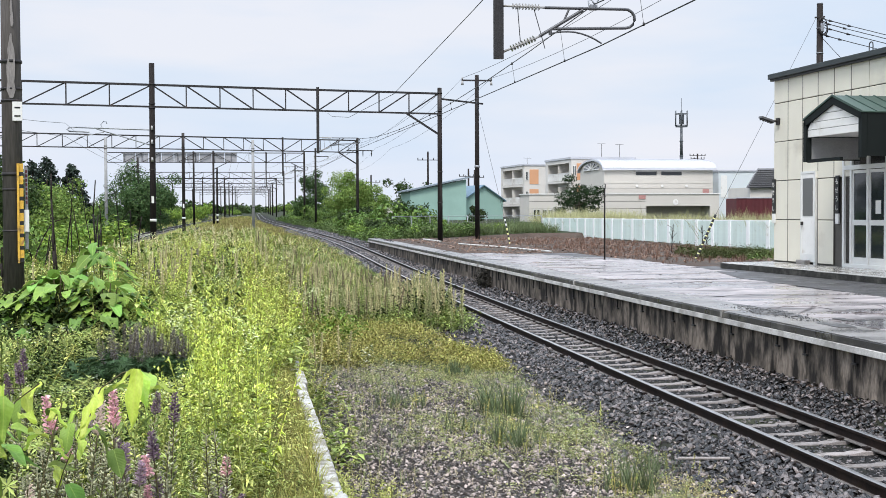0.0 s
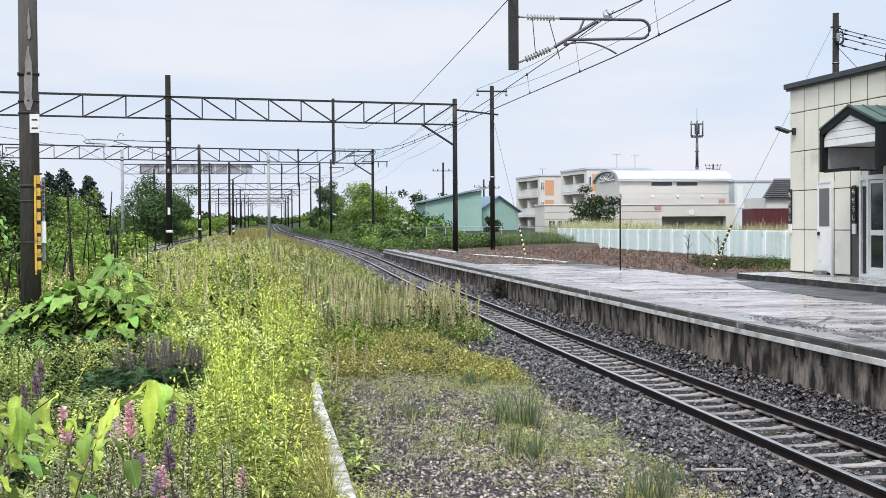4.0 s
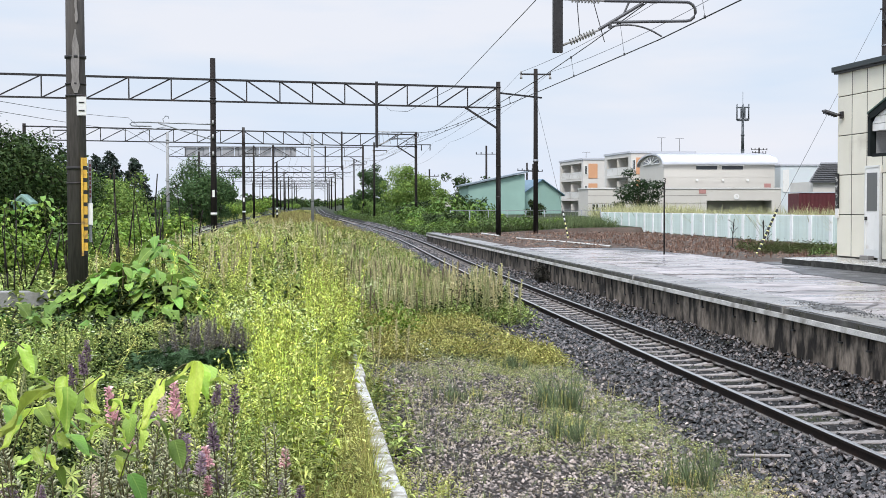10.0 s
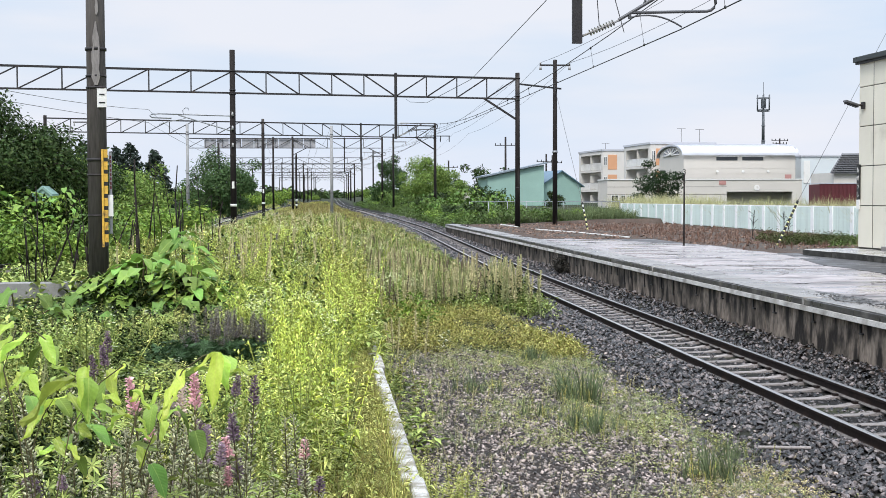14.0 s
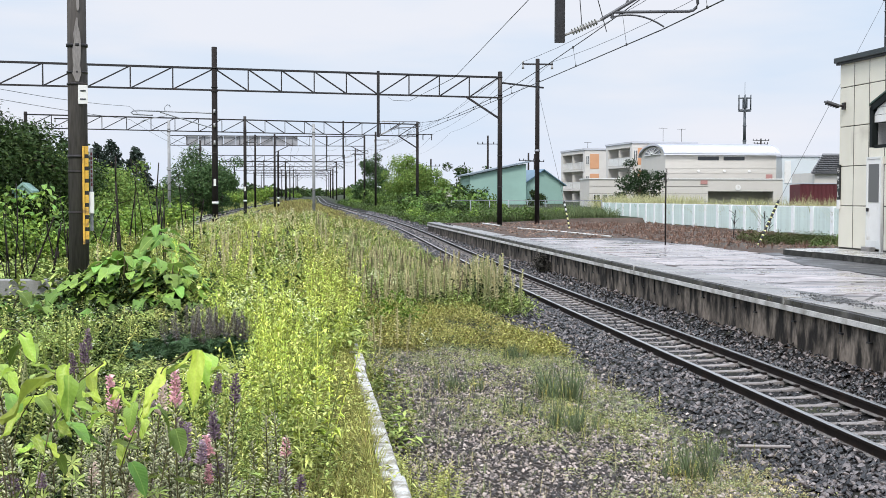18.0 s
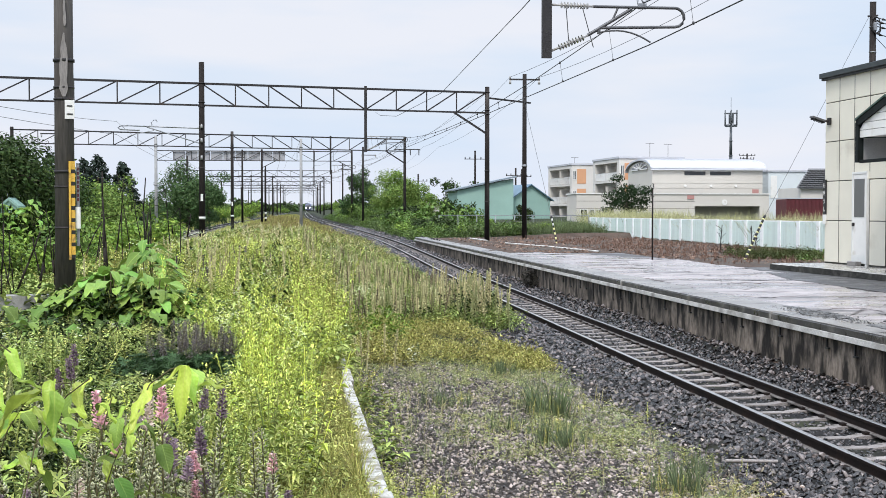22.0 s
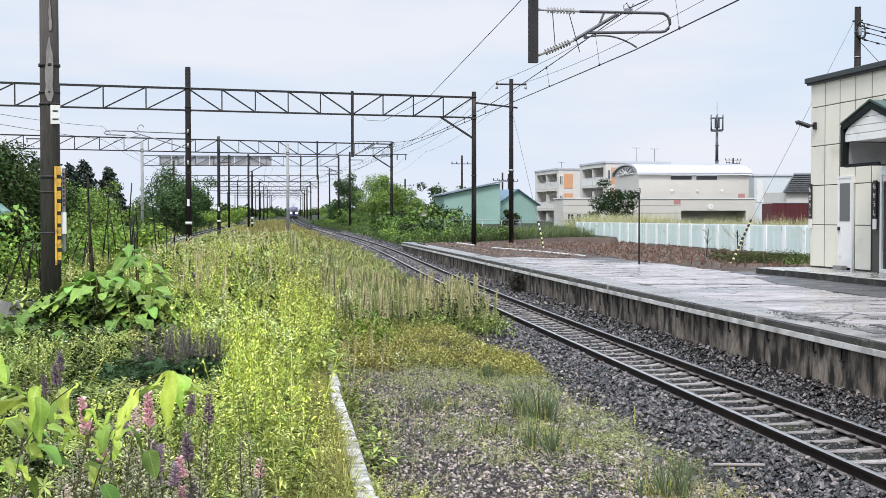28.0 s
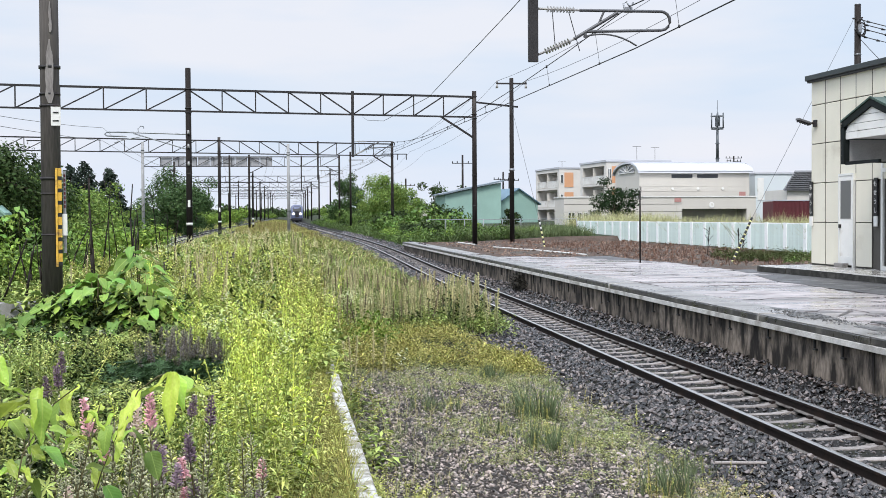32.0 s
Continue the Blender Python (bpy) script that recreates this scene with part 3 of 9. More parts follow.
def make_station():
    st = new("station_building")
    st.matrix_basis = BLD
    st.empty_display_size = 0.3
    tagged(st, "single-storey station building clad in cream panels with a green gabled porch", "building")
    bm = BM()
    box(bm, 0.0, 22.0, 0.03, 8.0, -0.3, 5.42)
    part("wall", bm, M_JOINT, st, "wall with dark joints behind the cladding")
    W, HT = 0.87, 1.15
    hz = [0.03, 1.25, 2.40, 3.55, 4.69, 5.41]
    for i in range(25):
        for j in range(5):
            x0, x1, z0, z1 = i * W + 0.013, (i + 1) * W - 0.013, hz[j] + 0.013, hz[j + 1] - 0.013
            if 3.9 < x1 - 0.02 and x0 < 8.3 and j < 2:
                continue
            if 4.4 < x1 and x0 < 8.0 and j == 2:
                continue
            if i == 2 and j < 2:
                continue
            bm = BM()
            box(bm, x0, x1, 0.0, 0.06, z0, z1)
            part("wall_panel", bm, M_PANEL, st, bevel=0.006)
    for j in range(5):
        for i in range(8):
            bm = BM()
            box(bm, -0.03, 0.02, 0.06 + i * 0.99, 0.06 + i * 0.99 + 0.966, hz[j] + 0.012, hz[j + 1] - 0.012)
            part("wall_panel", bm, M_PANEL, st, bevel=0.006)
    for i in range(1, 25):
        if 4.4 < i * W < 8.0:
            continue
        bm = BM()
        box(bm, i * W - 0.008, i * W + 0.008, -0.004, 0.02, 2.62 if 1.7 < i * W < 2.7 else 0.04, 5.36)
        part("joint_strip", bm, M_JOINT, st)
    bm = BM()
    box(bm, -0.06, 22.2, -0.06, 8.2, 5.42, 5.5)
    box(bm, -0.13, 22.2, -0.15, -0.04, 5.42, 5.57)
    box(bm, -0.13, -0.03, -0.04, 8.2, 5.42, 5.57)
    part("roof", bm, M_ROOFTRIM, st, "flat roof with a grey-green metal edge", bevel=0.01)
    bm = BM()
    box(bm, -0.09, 22.1, -0.09, 0.0, 5.36, 5.418)
    part("under_roof_strip", bm, M_BLACK, st, "dark strip under the roof edge")
    # hoop on the roof edge
    bm = BM()
    path_tube(bm, [(5.05, 0.1, 5.5)] + [(5.05 + 0.09 - 0.09 * math.cos(a), 0.1, 5.76 + 0.08 * math.sin(a)) for a in np.linspace(0, math.pi, 8)] + [(5.23, 0.1, 5.5)], 0.016, 6)
    part("roof_hoop", bm, M_STEEL, st)
    # side door with a tall grey pane
    dr = part("service_door", (lambda b: (box(b, 1.76, 2.5, -0.035, 0.05, 0.06, 2.56), b)[1])(BM()), M_WHITE, st, "narrow white service door", bevel=0.006)
    bm = BM()
    for a in ((1.72, 1.78, -0.05, 0.06, 0.0, 2.62), (2.48, 2.54, -0.05, 0.06, 0.0, 2.62), (1.78, 2.48, -0.05, 0.06, 2.56, 2.62)):
        box(bm, *a)
    part("door_frame", bm, M_ALU, dr)
    bm = BM()
    box(bm, 1.84, 2.4, -0.045, -0.03, 1.36, 2.42)
    part("pane", bm, M_GREYGLASS, dr, "grey frosted pane")
    bm = BM()
    box(bm, 1.8, 1.86, -0.09, -0.036, 1.1, 1.2)
    part("handle", bm, M_STEEL, dr)
    bm = BM()
    box(bm, 1.78, 2.48, -0.05, -0.036, 0.07, 0.3)
    part("kick_plate", bm, M_ALU, dr, "pale metal kick plate")
    # entrance: aluminium frame, transom and four glazed leaves
    en = new("entrance")
    en.parent = st
    # a black panel stands in for the unlit room behind the doors
    bm = BM()
    box(bm, 3.98, 8.25, 0.35, 0.42, 0.0, 3.2)
    part("dark_interior", bm, M_BLACK, en)
    bm = BM()
    for x in (3.96, 4.34, 5.16, 6.03, 6.9, 7.76, 8.15):
        box(bm, x, x + 0.1, -0.03, 0.12, 0.0, 3.2)
    for z0, z1 in ((0.0, 0.1), (2.58, 2.7), (3.14, 3.22)):
        box(bm, 4.06, 8.25, -0.034, 0.115, z0, z1)
    part("entrance_frame", bm, M_ALU, en, "pale aluminium door frame", bevel=0.004)
    for k, x in enumerate((4.44, 5.26, 6.13, 7.0)):
        lf = part("door_leaf", (lambda b: [box(b, x, x + 0.06, 0.0, 0.05, 0.1, 2.56), box(b, x + 0.68, x + 0.74, 0.0, 0.05, 0.1, 2.56),
                  box(b, x + 0.06, x + 0.68, 0.0, 0.05, 0.1, 0.28), box(b, x + 0.06, x + 0.68, 0.0, 0.05, 1.12, 1.26), box(b, x + 0.06, x + 0.68, 0.0, 0.05, 2.48, 2.56)] and b)(BM()), M_ALU, en)
        for z0, z1 in ((0.28, 1.12), (1.26, 2.48)):
            bm = BM()
            box(bm, x + 0.06, x + 0.68, 0.02, 0.03, z0, z1)
            part("pane", bm, M_GLASS, lf, "dark reflecting glass")
        if k == 1:
            bm = BM()
            box(bm, x + 0.28, x + 0.52, 0.008, 0.018, 1.42, 1.76)
            part("notice", bm, M_WHITE, lf, "white paper notice")
    for x in (4.06, 4.44, 5.26, 6.13, 7.0):
        bm = BM()
        box(bm, x, x + (0.3 if x < 4.2 else 0.74), 0.03, 0.04, 2.7 if x > 4.2 else 0.1, 3.14)
        part("pane", bm, M_GLASS, en)
    # gabled porch
    pc = new("porch")
    pc.parent = st
    u0, u1, uc, d = 4.72, 7.5, 6.16, 1.5
    zl, ze, za, zg = 2.8, 3.83, 4.3, 3.39
    bm = BM()
    for u in (u0, u1 - 0.08):
        box(bm, u, u + 0.08, -d + 0.1, 0.0, zl, ze)
        part("side_panel", bm, M_DARKGREEN, pc, "dark green hanging side panel")
        bm = BM()
    for a, b2 in (((u0, ze), (uc, za)), ((uc, za), (u1, ze))):
        prism(bm, [(a[0], -d - 0.06, a[1]), (b2[0], -d - 0.06, b2[1]), (b2[0], -d - 0.06, b2[1] - 0.17), (a[0], -d - 0.06, a[1] - 0.17)], (0, 0.14, 0))
    for x in (u0 - 0.02, u1 - 0.12):
        box(bm, x, x + 0.14, -d - 0.06, -d + 0.08, zl - 0.04, ze - 0.05)
    box(bm, u0 + 0.12, u0 + 1.75, -d - 0.02, -d + 0.06, zl - 0.06, zl + 0.02)
    part("gable_frame", bm, M_DARKGREEN, pc, "dark frame of the gable")
    bm = BM()
    for k in range(4):
        z0, z1 = zg + k * 0.19, zg + (k + 1) * 0.19 - 0.012
        def half(z):
            return (uc - u0 - 0.1) * min(1.0, max(0.02, (za - 0.14 - z) / (za - ze)))
        prism(bm, [(uc - half(z0), -d, z0), (uc + half(z0), -d, z0), (uc + half(z1), -d, z1), (uc - half(z1), -d, z1)], (0, 0.05, 0))
        part("gable_board", bm, M_WHITE, pc, "white gable board")
        bm = BM()
    box(bm, u0 + 0.08, u1 - 0.08, -d + 0.05, -0.02, zg + 0.02, zg + 0.06)
    part("soffit", bm, M_WHITE, pc)
    bm = BM()
    box(bm, u0 + 0.083, u0 + 0.1, -d + 0.12, -0.02, zl + 0.03, zg)
    part("side_lining", bm, M_CONCPOLE, pc, "grey lining of the porch side")
    for a, b2 in (((u0 - 0.03, ze - 0.005), (uc, za + 0.02)), ((u1 + 0.03, ze - 0.005), (uc, za + 0.02))):
        bm = BM()
        prism(bm, [(a[0], -d - 0.08, a[1]), (b2[0], -d - 0.08, b2[1]), (b2[0], -d - 0.08, b2[1] + 0.03), (a[0], -d - 0.08, a[1] + 0.03)], (0, d + 0.06, 0))
        rs = part("roof_slope", bm, M_GREENROOF, pc, "green ribbed metal roof")
        for k in range(5):
            yy = -d - 0.06 + k * 0.38
            bm = BM()
            beam(bm, (a[0], yy, a[1] + 0.04), (b2[0], yy, b2[1] + 0.04), 0.025, 0.025)
            part("roof_rib", bm, M_GREENROOF, rs)
    return st


make_station()
bm = BM()
prism(bm, [(-0.1, -1.62, -0.3), (-0.1, -0.002, -0.3), (-0.1, -0.002, 0.0), (-0.1, -1.62, -0.01)], (22, 0, 0))
sl = thing("entrance_slab", bm, mat("wet_slab_concrete", (0.34, 0.325, 0.3), 0.22, vary=0.2, scale=1.5, bump=0.1, gloss_vary=0.12, dirt=(0.14, 0.13, 0.12), dirt_amount=0.4), "raised wet concrete slab before the station doors", "slab", kind="structure", bevel=0.02)
sl.matrix_basis = BLD
# the face course is much darker than the slab's top
bm = BM()
for k in range(12):
    c = 0.012 * math.sin(5.0 * k)
    box(bm, -0.12 + k * 1.85, -0.12 + k * 1.85 + 1.83, -1.65 - c, -1.58, -0.3, -0.03 - c)
sl2 = part("slab_face", bm, mat("dark_speckled_kerb_face", (0.035, 0.034, 0.031), 0.85, vary=0.6, scale=5, fine=30, bump=0.6, dirt=(0.1, 0.095, 0.085), dirt_amount=0.25), sl, "dark broken kerb face")
bm = BM()
box(bm, 1.74, 2.3, -0.2, -0.055, -0.005, 0.12)
stp = thing("door_step", bm, M_EDGETOP, "small pale concrete step at the service door", "step", bevel=0.012)
stp.matrix_basis = BLD


# ---- overhead line: gantries, poles, wires ----
def lattice(bm_each, x0, x1, y0, y1, zt, zb, step, lean):
    """Bars of a flat lattice from x0 to x1. lean +1: diagonals rise with x, -1: fall."""
    n = max(1, round(abs(x1 - x0) / step))
    for i in range(n + 1):
        t = i / n
        x, y = x0 + (x1 - x0) * t, y0 + (y1 - y0) * t
        bm_each("upright", (x, y, zb), (x, y, zt), 0.07)
        if i < n:
            t2 = (i + 1) / n
            x2, y2 = x0 + (x1 - x0) * t2, y0 + (y1 - y0) * t2
            if lean > 0:
                bm_each("diagonal", (x, y, zb), (x2, y2, zt), 0.075)
            else:
                bm_each("diagonal", (x, y, zt), (x2, y2, zb), 0.075)


M_ARM = mat("dull_grey_bracket_tube", (0.09, 0.09, 0.095), 0.5, 0.4, vary=0.2, scale=6, bump=0.05)


def cantilever(parent, px, y, z, side=1, s=1.0):
    """Insulated bracket arm that carries the contact wire, on a drop post at px, height z at its foot."""
    bm = BM()
    path_tube(bm, [(px + 0.85 * side * s, y, z + 0.93 * s), (px + 2.35 * side * s, y, z + 0.93 * s)] +
              [(px + (2.35 + 0.17 * math.sin(a)) * side * s, y, z + (0.76 + 0.17 * math.cos(a)) * s) for a in np.linspace(0.3, math.pi, 7)] +
              [(px + 0.95 * side * s, y, z + 0.55 * s)], 0.028, 7)
    arm = part("bracket_arm", bm, M_ARM, parent, "dark grey hooked bracket tube")
    bm = BM()
    path_tube(bm, [(px + 0.75 * side * s, y, z + 0.42 * s), (px + 1.55 * side * s, y, z + 0.9 * s)], 0.032, 7)
    path_tube(bm, [(px + 1.2 * side * s, y, z + 0.7 * s), (px + 1.3 * side * s, y, z + 0.92 * s)], 0.02, 6)
    path_tube(bm, [(px + 0.95 * side * s, y, z + 0.55 * s), (px + 0.95 * side * s, y, z + 0.44 * s)], 0.03, 6)
    part("strut", bm, M_ARM, arm)
    bm = BM()
    path_tube(bm, [(px + (0.92 + 0.98 * t) * side * s, y, z + (0.46 + 0.1 * math.sin(t * 2.4) - 0.22 * t * t) * s) for t in np.linspace(0, 1, 9)], 0.016, 6)
    part("steady_arm", bm, M_ARM, arm)
    for a, b in (((0.02, 0.95), (0.86, 0.93)), ((0.02, 0.1), (0.76, 0.42))):
        bm = BM()
        p, q = Vector((px + a[0] * side * s, y, z + a[1] * s)), Vector((px + b[0] * side * s, y, z + b[1] * s))
        tube(bm, p, q, 0.022, n=7)
        for k in range(9):
            c = p.lerp(q, 0.3 + 0.07 * k)
            dd = (q - p).normalized() * 0.012
            tube(bm, c - dd, c + dd, 0.062, 0.045, n=10)
        part("insulator", bm, M_INSUL, parent, "ribbed porcelain insulator")
    bm = BM()
    for a, b in (((0.35, 0.92), (0.4, 0.3)), ((0.65, 0.9), (0.85, 0.2))):
        path_tube(bm, [(px + (a[0] + (b[0] - a[0]) * t) * side * s, y, z + (a[1] + (b[1] - a[1]) * t - 0.0) * s + 0.0) for t in np.linspace(0, 1, 5)], 0.008, 4)
    part("bond_wire", bm, M_WIRE, parent)


def pole(bm, x, y, z0, z1, r0, r1=None):
    tube(bm, (x, y, z0), (x, y, z1), r0, r1 or r0 * 0.85, n=12)


def gantry(name_label, posts, left, right, y_of, zt, zb, drops, spans, detail, foot=True):
    """posts: (x, top, foot, radius, material); spans: (x0, x1, step, lean); drops: (x, bottom)."""
    g = base("line_gantry", (0, 0, 0), name_label, "railway gantry", group="overhead line gantries")
    for x, top, foot_z, r, m in posts:
        bm = BM()
        pole(bm, x, y_of(x), foot_z, top, r)
        p = part("post", bm, m, g, "grey concrete post" if m is M_CONCPOLE else "dark tarred post")
        if detail:
            for z in (zb - 0.1, zb + 0.15, zt, 3.2, 5.1):
                bm = BM()
                tube(bm, (x, y_of(x), z), (x, y_of(x), z + 0.05), r + 0.01, n=12)
                part("clamp_band", bm, M_STEEL, p, "steel clamp band")
    for z, w in ((zt, 0.12), (zb, 0.1)):
        bm = BM()
        beam(bm, (left, y_of(left), z), (right, y_of(right), z), w, w)
        part("chord", bm, M_STEEL, g)
    if detail:
        def each(nm, p, q, w):
            b = BM()
            beam(b, p, q, w)
            part(nm, b, M_STEEL, g)
        for x0, x1, step, lean in spans:
            lattice(each, x0, x1, y_of(x0), y_of(x1), zt, zb, step, lean)
    else:
        bm = BM()
        for x0, x1, step, lean in spans:
            lattice(lambda nm, p, q, w: beam(bm, p, q, w), x0, x1, y_of(x0), y_of(x1), zt, zb, step, lean)
        part("lattice", bm, M_STEEL, g)
    for x, bottom in drops:
        bm = BM()
        box(bm, x - 0.085, x + 0.085, y_of(x) - 0.17, y_of(x) - 0.07, bottom, zt + 0.15)
        part("drop_post", bm, M_STEEL, g, "steel hanger for the bracket arm")
        cantilever(g, x, y_of(x) - 0.12, bottom)
    return g


M_NEARPOLE = mat("weathered_brown_pole", (0.078, 0.07, 0.065), 0.85, vary=0.45, scale=5, fine=30, bump=0.5, stretch=(1, 1, 0.12), dirt=(0.1, 0.09, 0.082), dirt_edge=(0.5, 0.68), dirt_scale=4)
# the span right overhead: only its post and the hanging bracket come into view
g0 = gantry("wooden-post gantry with a hanging bracket over the track", [(-3.98, 9.6, 0.7, 0.172, M_NEARPOLE), (15.3, 9.6, 0.6, 0.17, M_POLE)], -3.98, 15.3, lambda x: 22.0, 9.3, 8.1,
            [(4.41, 5.28)], [(-3.98, 15.3, 2.15, 1)], True)
g1 = gantry("long lattice gantry on dark posts spanning the tracks", [(-5.5, 11.2, -0.2, 0.185, M_POLE), (11.68, 10.33, 0.8, 0.16, M_POLE), (-24, 10.6, -0.2, 0.18, M_POLE)], -24, 11.68,
            lambda x: 76.5 - (11.68 - x) * 0.2, 9.97, 8.72, [(4.05, 6.17)], [(-24, -5.5, 2.4, 1), (-5.5, 4.05, 2.12, -1), (4.05, 11.6, 2.12, 1)], True)
bm = BM()
beam(bm, (9.5, 76.1, 8.74), (11.6, 76.5, 7.46), 0.11)
part("knee_brace", bm, M_STEEL, g1)
g2 = gantry("second lattice gantry with a grey middle post", [(-6.4, 10.5, 0.0, 0.17, M_POLE), (11.04, 10.35, 0.4, 0.16, M_POLE), (0.32, 9.95, 0.0, 0.165, M_CONCPOLE), (-13.5, 9.9, 0.0, 0.16, M_CONCPOLE), (-26, 10.4, 0, 0.18, M_POLE)], -26, 11.04,
            lambda x: 129 - (11.04 - x) * 0.3, 10.15, 8.92, [(3.3, 6.4)], [(-26, -6.4, 2.3, 1), (-6.4, 3.3, 2.1, -1), (3.3, 11.0, 2.1, 1)], True)
bm = BM()
beam(bm, (9.0, 128.4, 8.92), (11.0, 129, 7.7), 0.11)
part("knee_brace", bm, M_STEEL, g2)

bm = BM()
beam(bm, (9.9, 128.8, 9.1), (12.6, 128.8, 9.1), 0.09)
ca = part("crossarm", bm, M_STEEL, g2)
for x in (11.6, 12.5):
    bm = BM()
    tube(bm, (x, 128.8, 8.5), (x, 128.8, 9.05), 0.045, 0.06, n=7)
    part("insulator", bm, M_BLACK, ca)
for gg, x, y, r in ((g1, -5.5, 73.06, 0.19), (g2, -6.4, 123.77, 0.175)):
    bm = BM()
    tube(bm, (x, y, 2.15), (x, y, 2.3), r, n=12)
    part("white_ring", bm, M_WHITE, gg, "white painted ring on the post")
    bm = BM()
    box(bm, x - 0.07, x + 0.07, y - r - 0.02, y - r, 3.2, 3.6)
    part("tag", bm, M_WHITE, gg, "white enamel tag")

for k, yy in enumerate((182, 236, 290, 344, 398, 452, 520)):
    tx, tz = float(track_x(yy)), float(track_z(yy))
    xl, xr = tx - 9.6 + (0.6 * k if k < 3 else 1.2), tx + 3.4
    up = 1.4 if k == 0 else 0.0
    g = gantry("distant lattice gantry over the railway", [(xl, tz + 9.3 + up, tz - 0.4, 0.17, M_POLE), (xr, tz + 9.2 + up, tz - 0.3, 0.16, M_POLE), (xl - 15, tz + 9.2 + up, tz, 0.17, M_POLE)], xl - 15, xr, lambda x, yy=yy: yy + 0.0 * x,
           tz + 9.0 + up, tz + 7.9 + up * 0.8, [(tx - 2.1, tz + 5.5)] if k < 3 else [], [(xl - 15, xl, 2.4, 1), (xl, tx - 2, 2.2, -1), (tx - 2, xr, 2.2, 1)], False)
    for xa, xb in ((xl, xl + 2.0), (xr, xr - 2.0)):
        bm = BM()
        beam(bm, (xa, yy, tz + 6.6 + up), (xb, yy, tz + 7.9 + up * 0.8), 0.1)
        part("knee_brace", bm, M_STEEL, g)
    if k == 0:
        for i in range(9):
            bm = BM()
            box(bm, -17.8 + i * 1.78, -17.8 + i * 1.78 + 1.7, 182.2, 182.26, tz + 9.0, tz + 10.4)
            part("screen_panel", bm, mat("pale_mesh_screen", (0.36, 0.36, 0.38), 0.6, vary=0.2, scale=1) if i == 0 else bpy.data.materials["pale_mesh_screen"], g, "pale weathered screen panel")

# a braced arm on the first gantry's post reaches out over the second track
bm = BM()
path_tube(bm, [(-5.5, 73.06, 7.4), (-9.7, 73.06, 7.52), (-10.1, 73.06, 7.5), (-10.22, 73.06, 7.4), (-10.1, 73.06, 7.3), (-9.0, 73.06, 7.26)], 0.045, 7)
oa = part("outreach_arm", bm, M_GALV, g1, "galvanised tube arm with a rounded end")
for name, pts, r in (("brace", [(-5.5, 73.06, 6.5), (-8.6, 73.06, 7.44)], 0.04), ("hook", [(-8.3, 73.06, 7.46), (-8.35, 73.06, 7.7), (-8.2, 73.06, 7.86), (-8.05, 73.06, 7.84), (-8.02, 73.06, 7.72)], 0.03), ("steady_arm", [(-8.2, 73.06, 7.25), (-9.2, 73.06, 7.05), (-9.7, 73.06, 6.9)], 0.025)):
    bm = BM()
    path_tube(bm, pts, r, 6)
    part(name, bm, M_GALV, oa)
for z in (7.5, 6.7, 5.7):
    bm = BM()
    tube(bm, (-5.5, 72.86, z - 0.12), (-5.5, 72.86, z + 0.12), 0.07, 0.05, n=8)
    part("insulator", bm, M_INSUL, g1)

# lone dark poles along the line
def lone_pole(x, y, h, r=0.14, arms=(), band=False, label="dark lineside pole with a short crossarm", m=None, foot=None):
    z = float(ground_z(x, y)) - 0.3 if foot is None else foot
    p = base("line_pole", (x, y, z), label, "pole", group="lineside poles")
    bm = BM()
    tube(bm, (0, 0, 0), (0, 0, h), r, r * 0.8, n=10)
    part("shaft", bm, m or M_POLE, p)
    for dz, half, sh in arms:
        bm = BM()
        beam(bm, (-half + sh, 0, h - dz), (half + sh, 0, h - dz), 0.09)
        arm = part("crossarm", bm, M_STEEL, p)
        bm = BM()
        for e in (-half + 0.08, half - 0.08):
            tube(bm, (e + sh, 0, h - dz - 0.28), (e + sh, 0, h - dz - 0.03), 0.05, 0.06, n=8)
        part("insulator", bm, M_INSUL, arm)
    if band:
        for q, mm in ((0.9, M_WHITE), (1.25, M_BLACK), (1.6, M_WHITE)):
            bm = BM()
            tube(bm, (0, 0, q), (0, 0, q + 0.3), r + 0.01, n=10)
            part("band", bm, mm, p)
    return p


for x, y, h in ((7.9, 152, 10.0), (7.5, 210, 9.6), (7.0, 262, 9.4), (6.6, 318, 9.2), (6.5, 372, 9.0), (6.6, 425, 9.0)):
    lone_pole(x, y, h, arms=((1.0, 0.9, 0.7),))
for x, y, h in ((-7.0, 160, 9.8), (-9.9, 268, 9.0), (-8.5, 300, 8.8), (-8.0, 350, 8.6), (-7.6, 400, 8.6), (-13, 150, 9.0), (-26, 145, 8.6)):
    lone_pole(x, y, h, arms=((1.0, 0.7, -0.5),))
lone_pole(-4.7, 184, 8.6, band=True, arms=(), label="dark lineside pole with white bands at its foot")
lone_pole(-18.5, 100, 10.6, r=0.16, m=M_CONCPOLE, arms=((2.2, 0.8, -0.6),), label="grey concrete line pole")

# service pole behind the first gantry, tied to it by a bar
p2 = base("service_pole", (14.6, 79.6, 0.8), "tall dark service pole with insulators and wires", "pole")
bm = BM()
tube(bm, (0, 0, 0), (0, 0, 10.7), 0.16, 0.13, n=12)
part("shaft", bm, M_POLE, p2)
bm = BM()
beam(bm, (-1.0, 0, 10.35), (1.0, 0, 10.35), 0.1)
beam(bm, (-2.9, -3.1, 8.85), (0.4, 0.1, 8.85), 0.1)
part("crossarm", bm, M_STEEL, p2)
for x in (-0.95, 0.95):
    bm = BM()
    tube(bm, (x, 0, 10.05), (x, 0, 10.3), 0.09, 0.06, n=8)
    tube(bm, (x, 0, 10.4), (x, 0, 10.55), 0.05, 0.05, n=8)
    part("insulator", bm, M_INSUL, p2)
bm = BM()
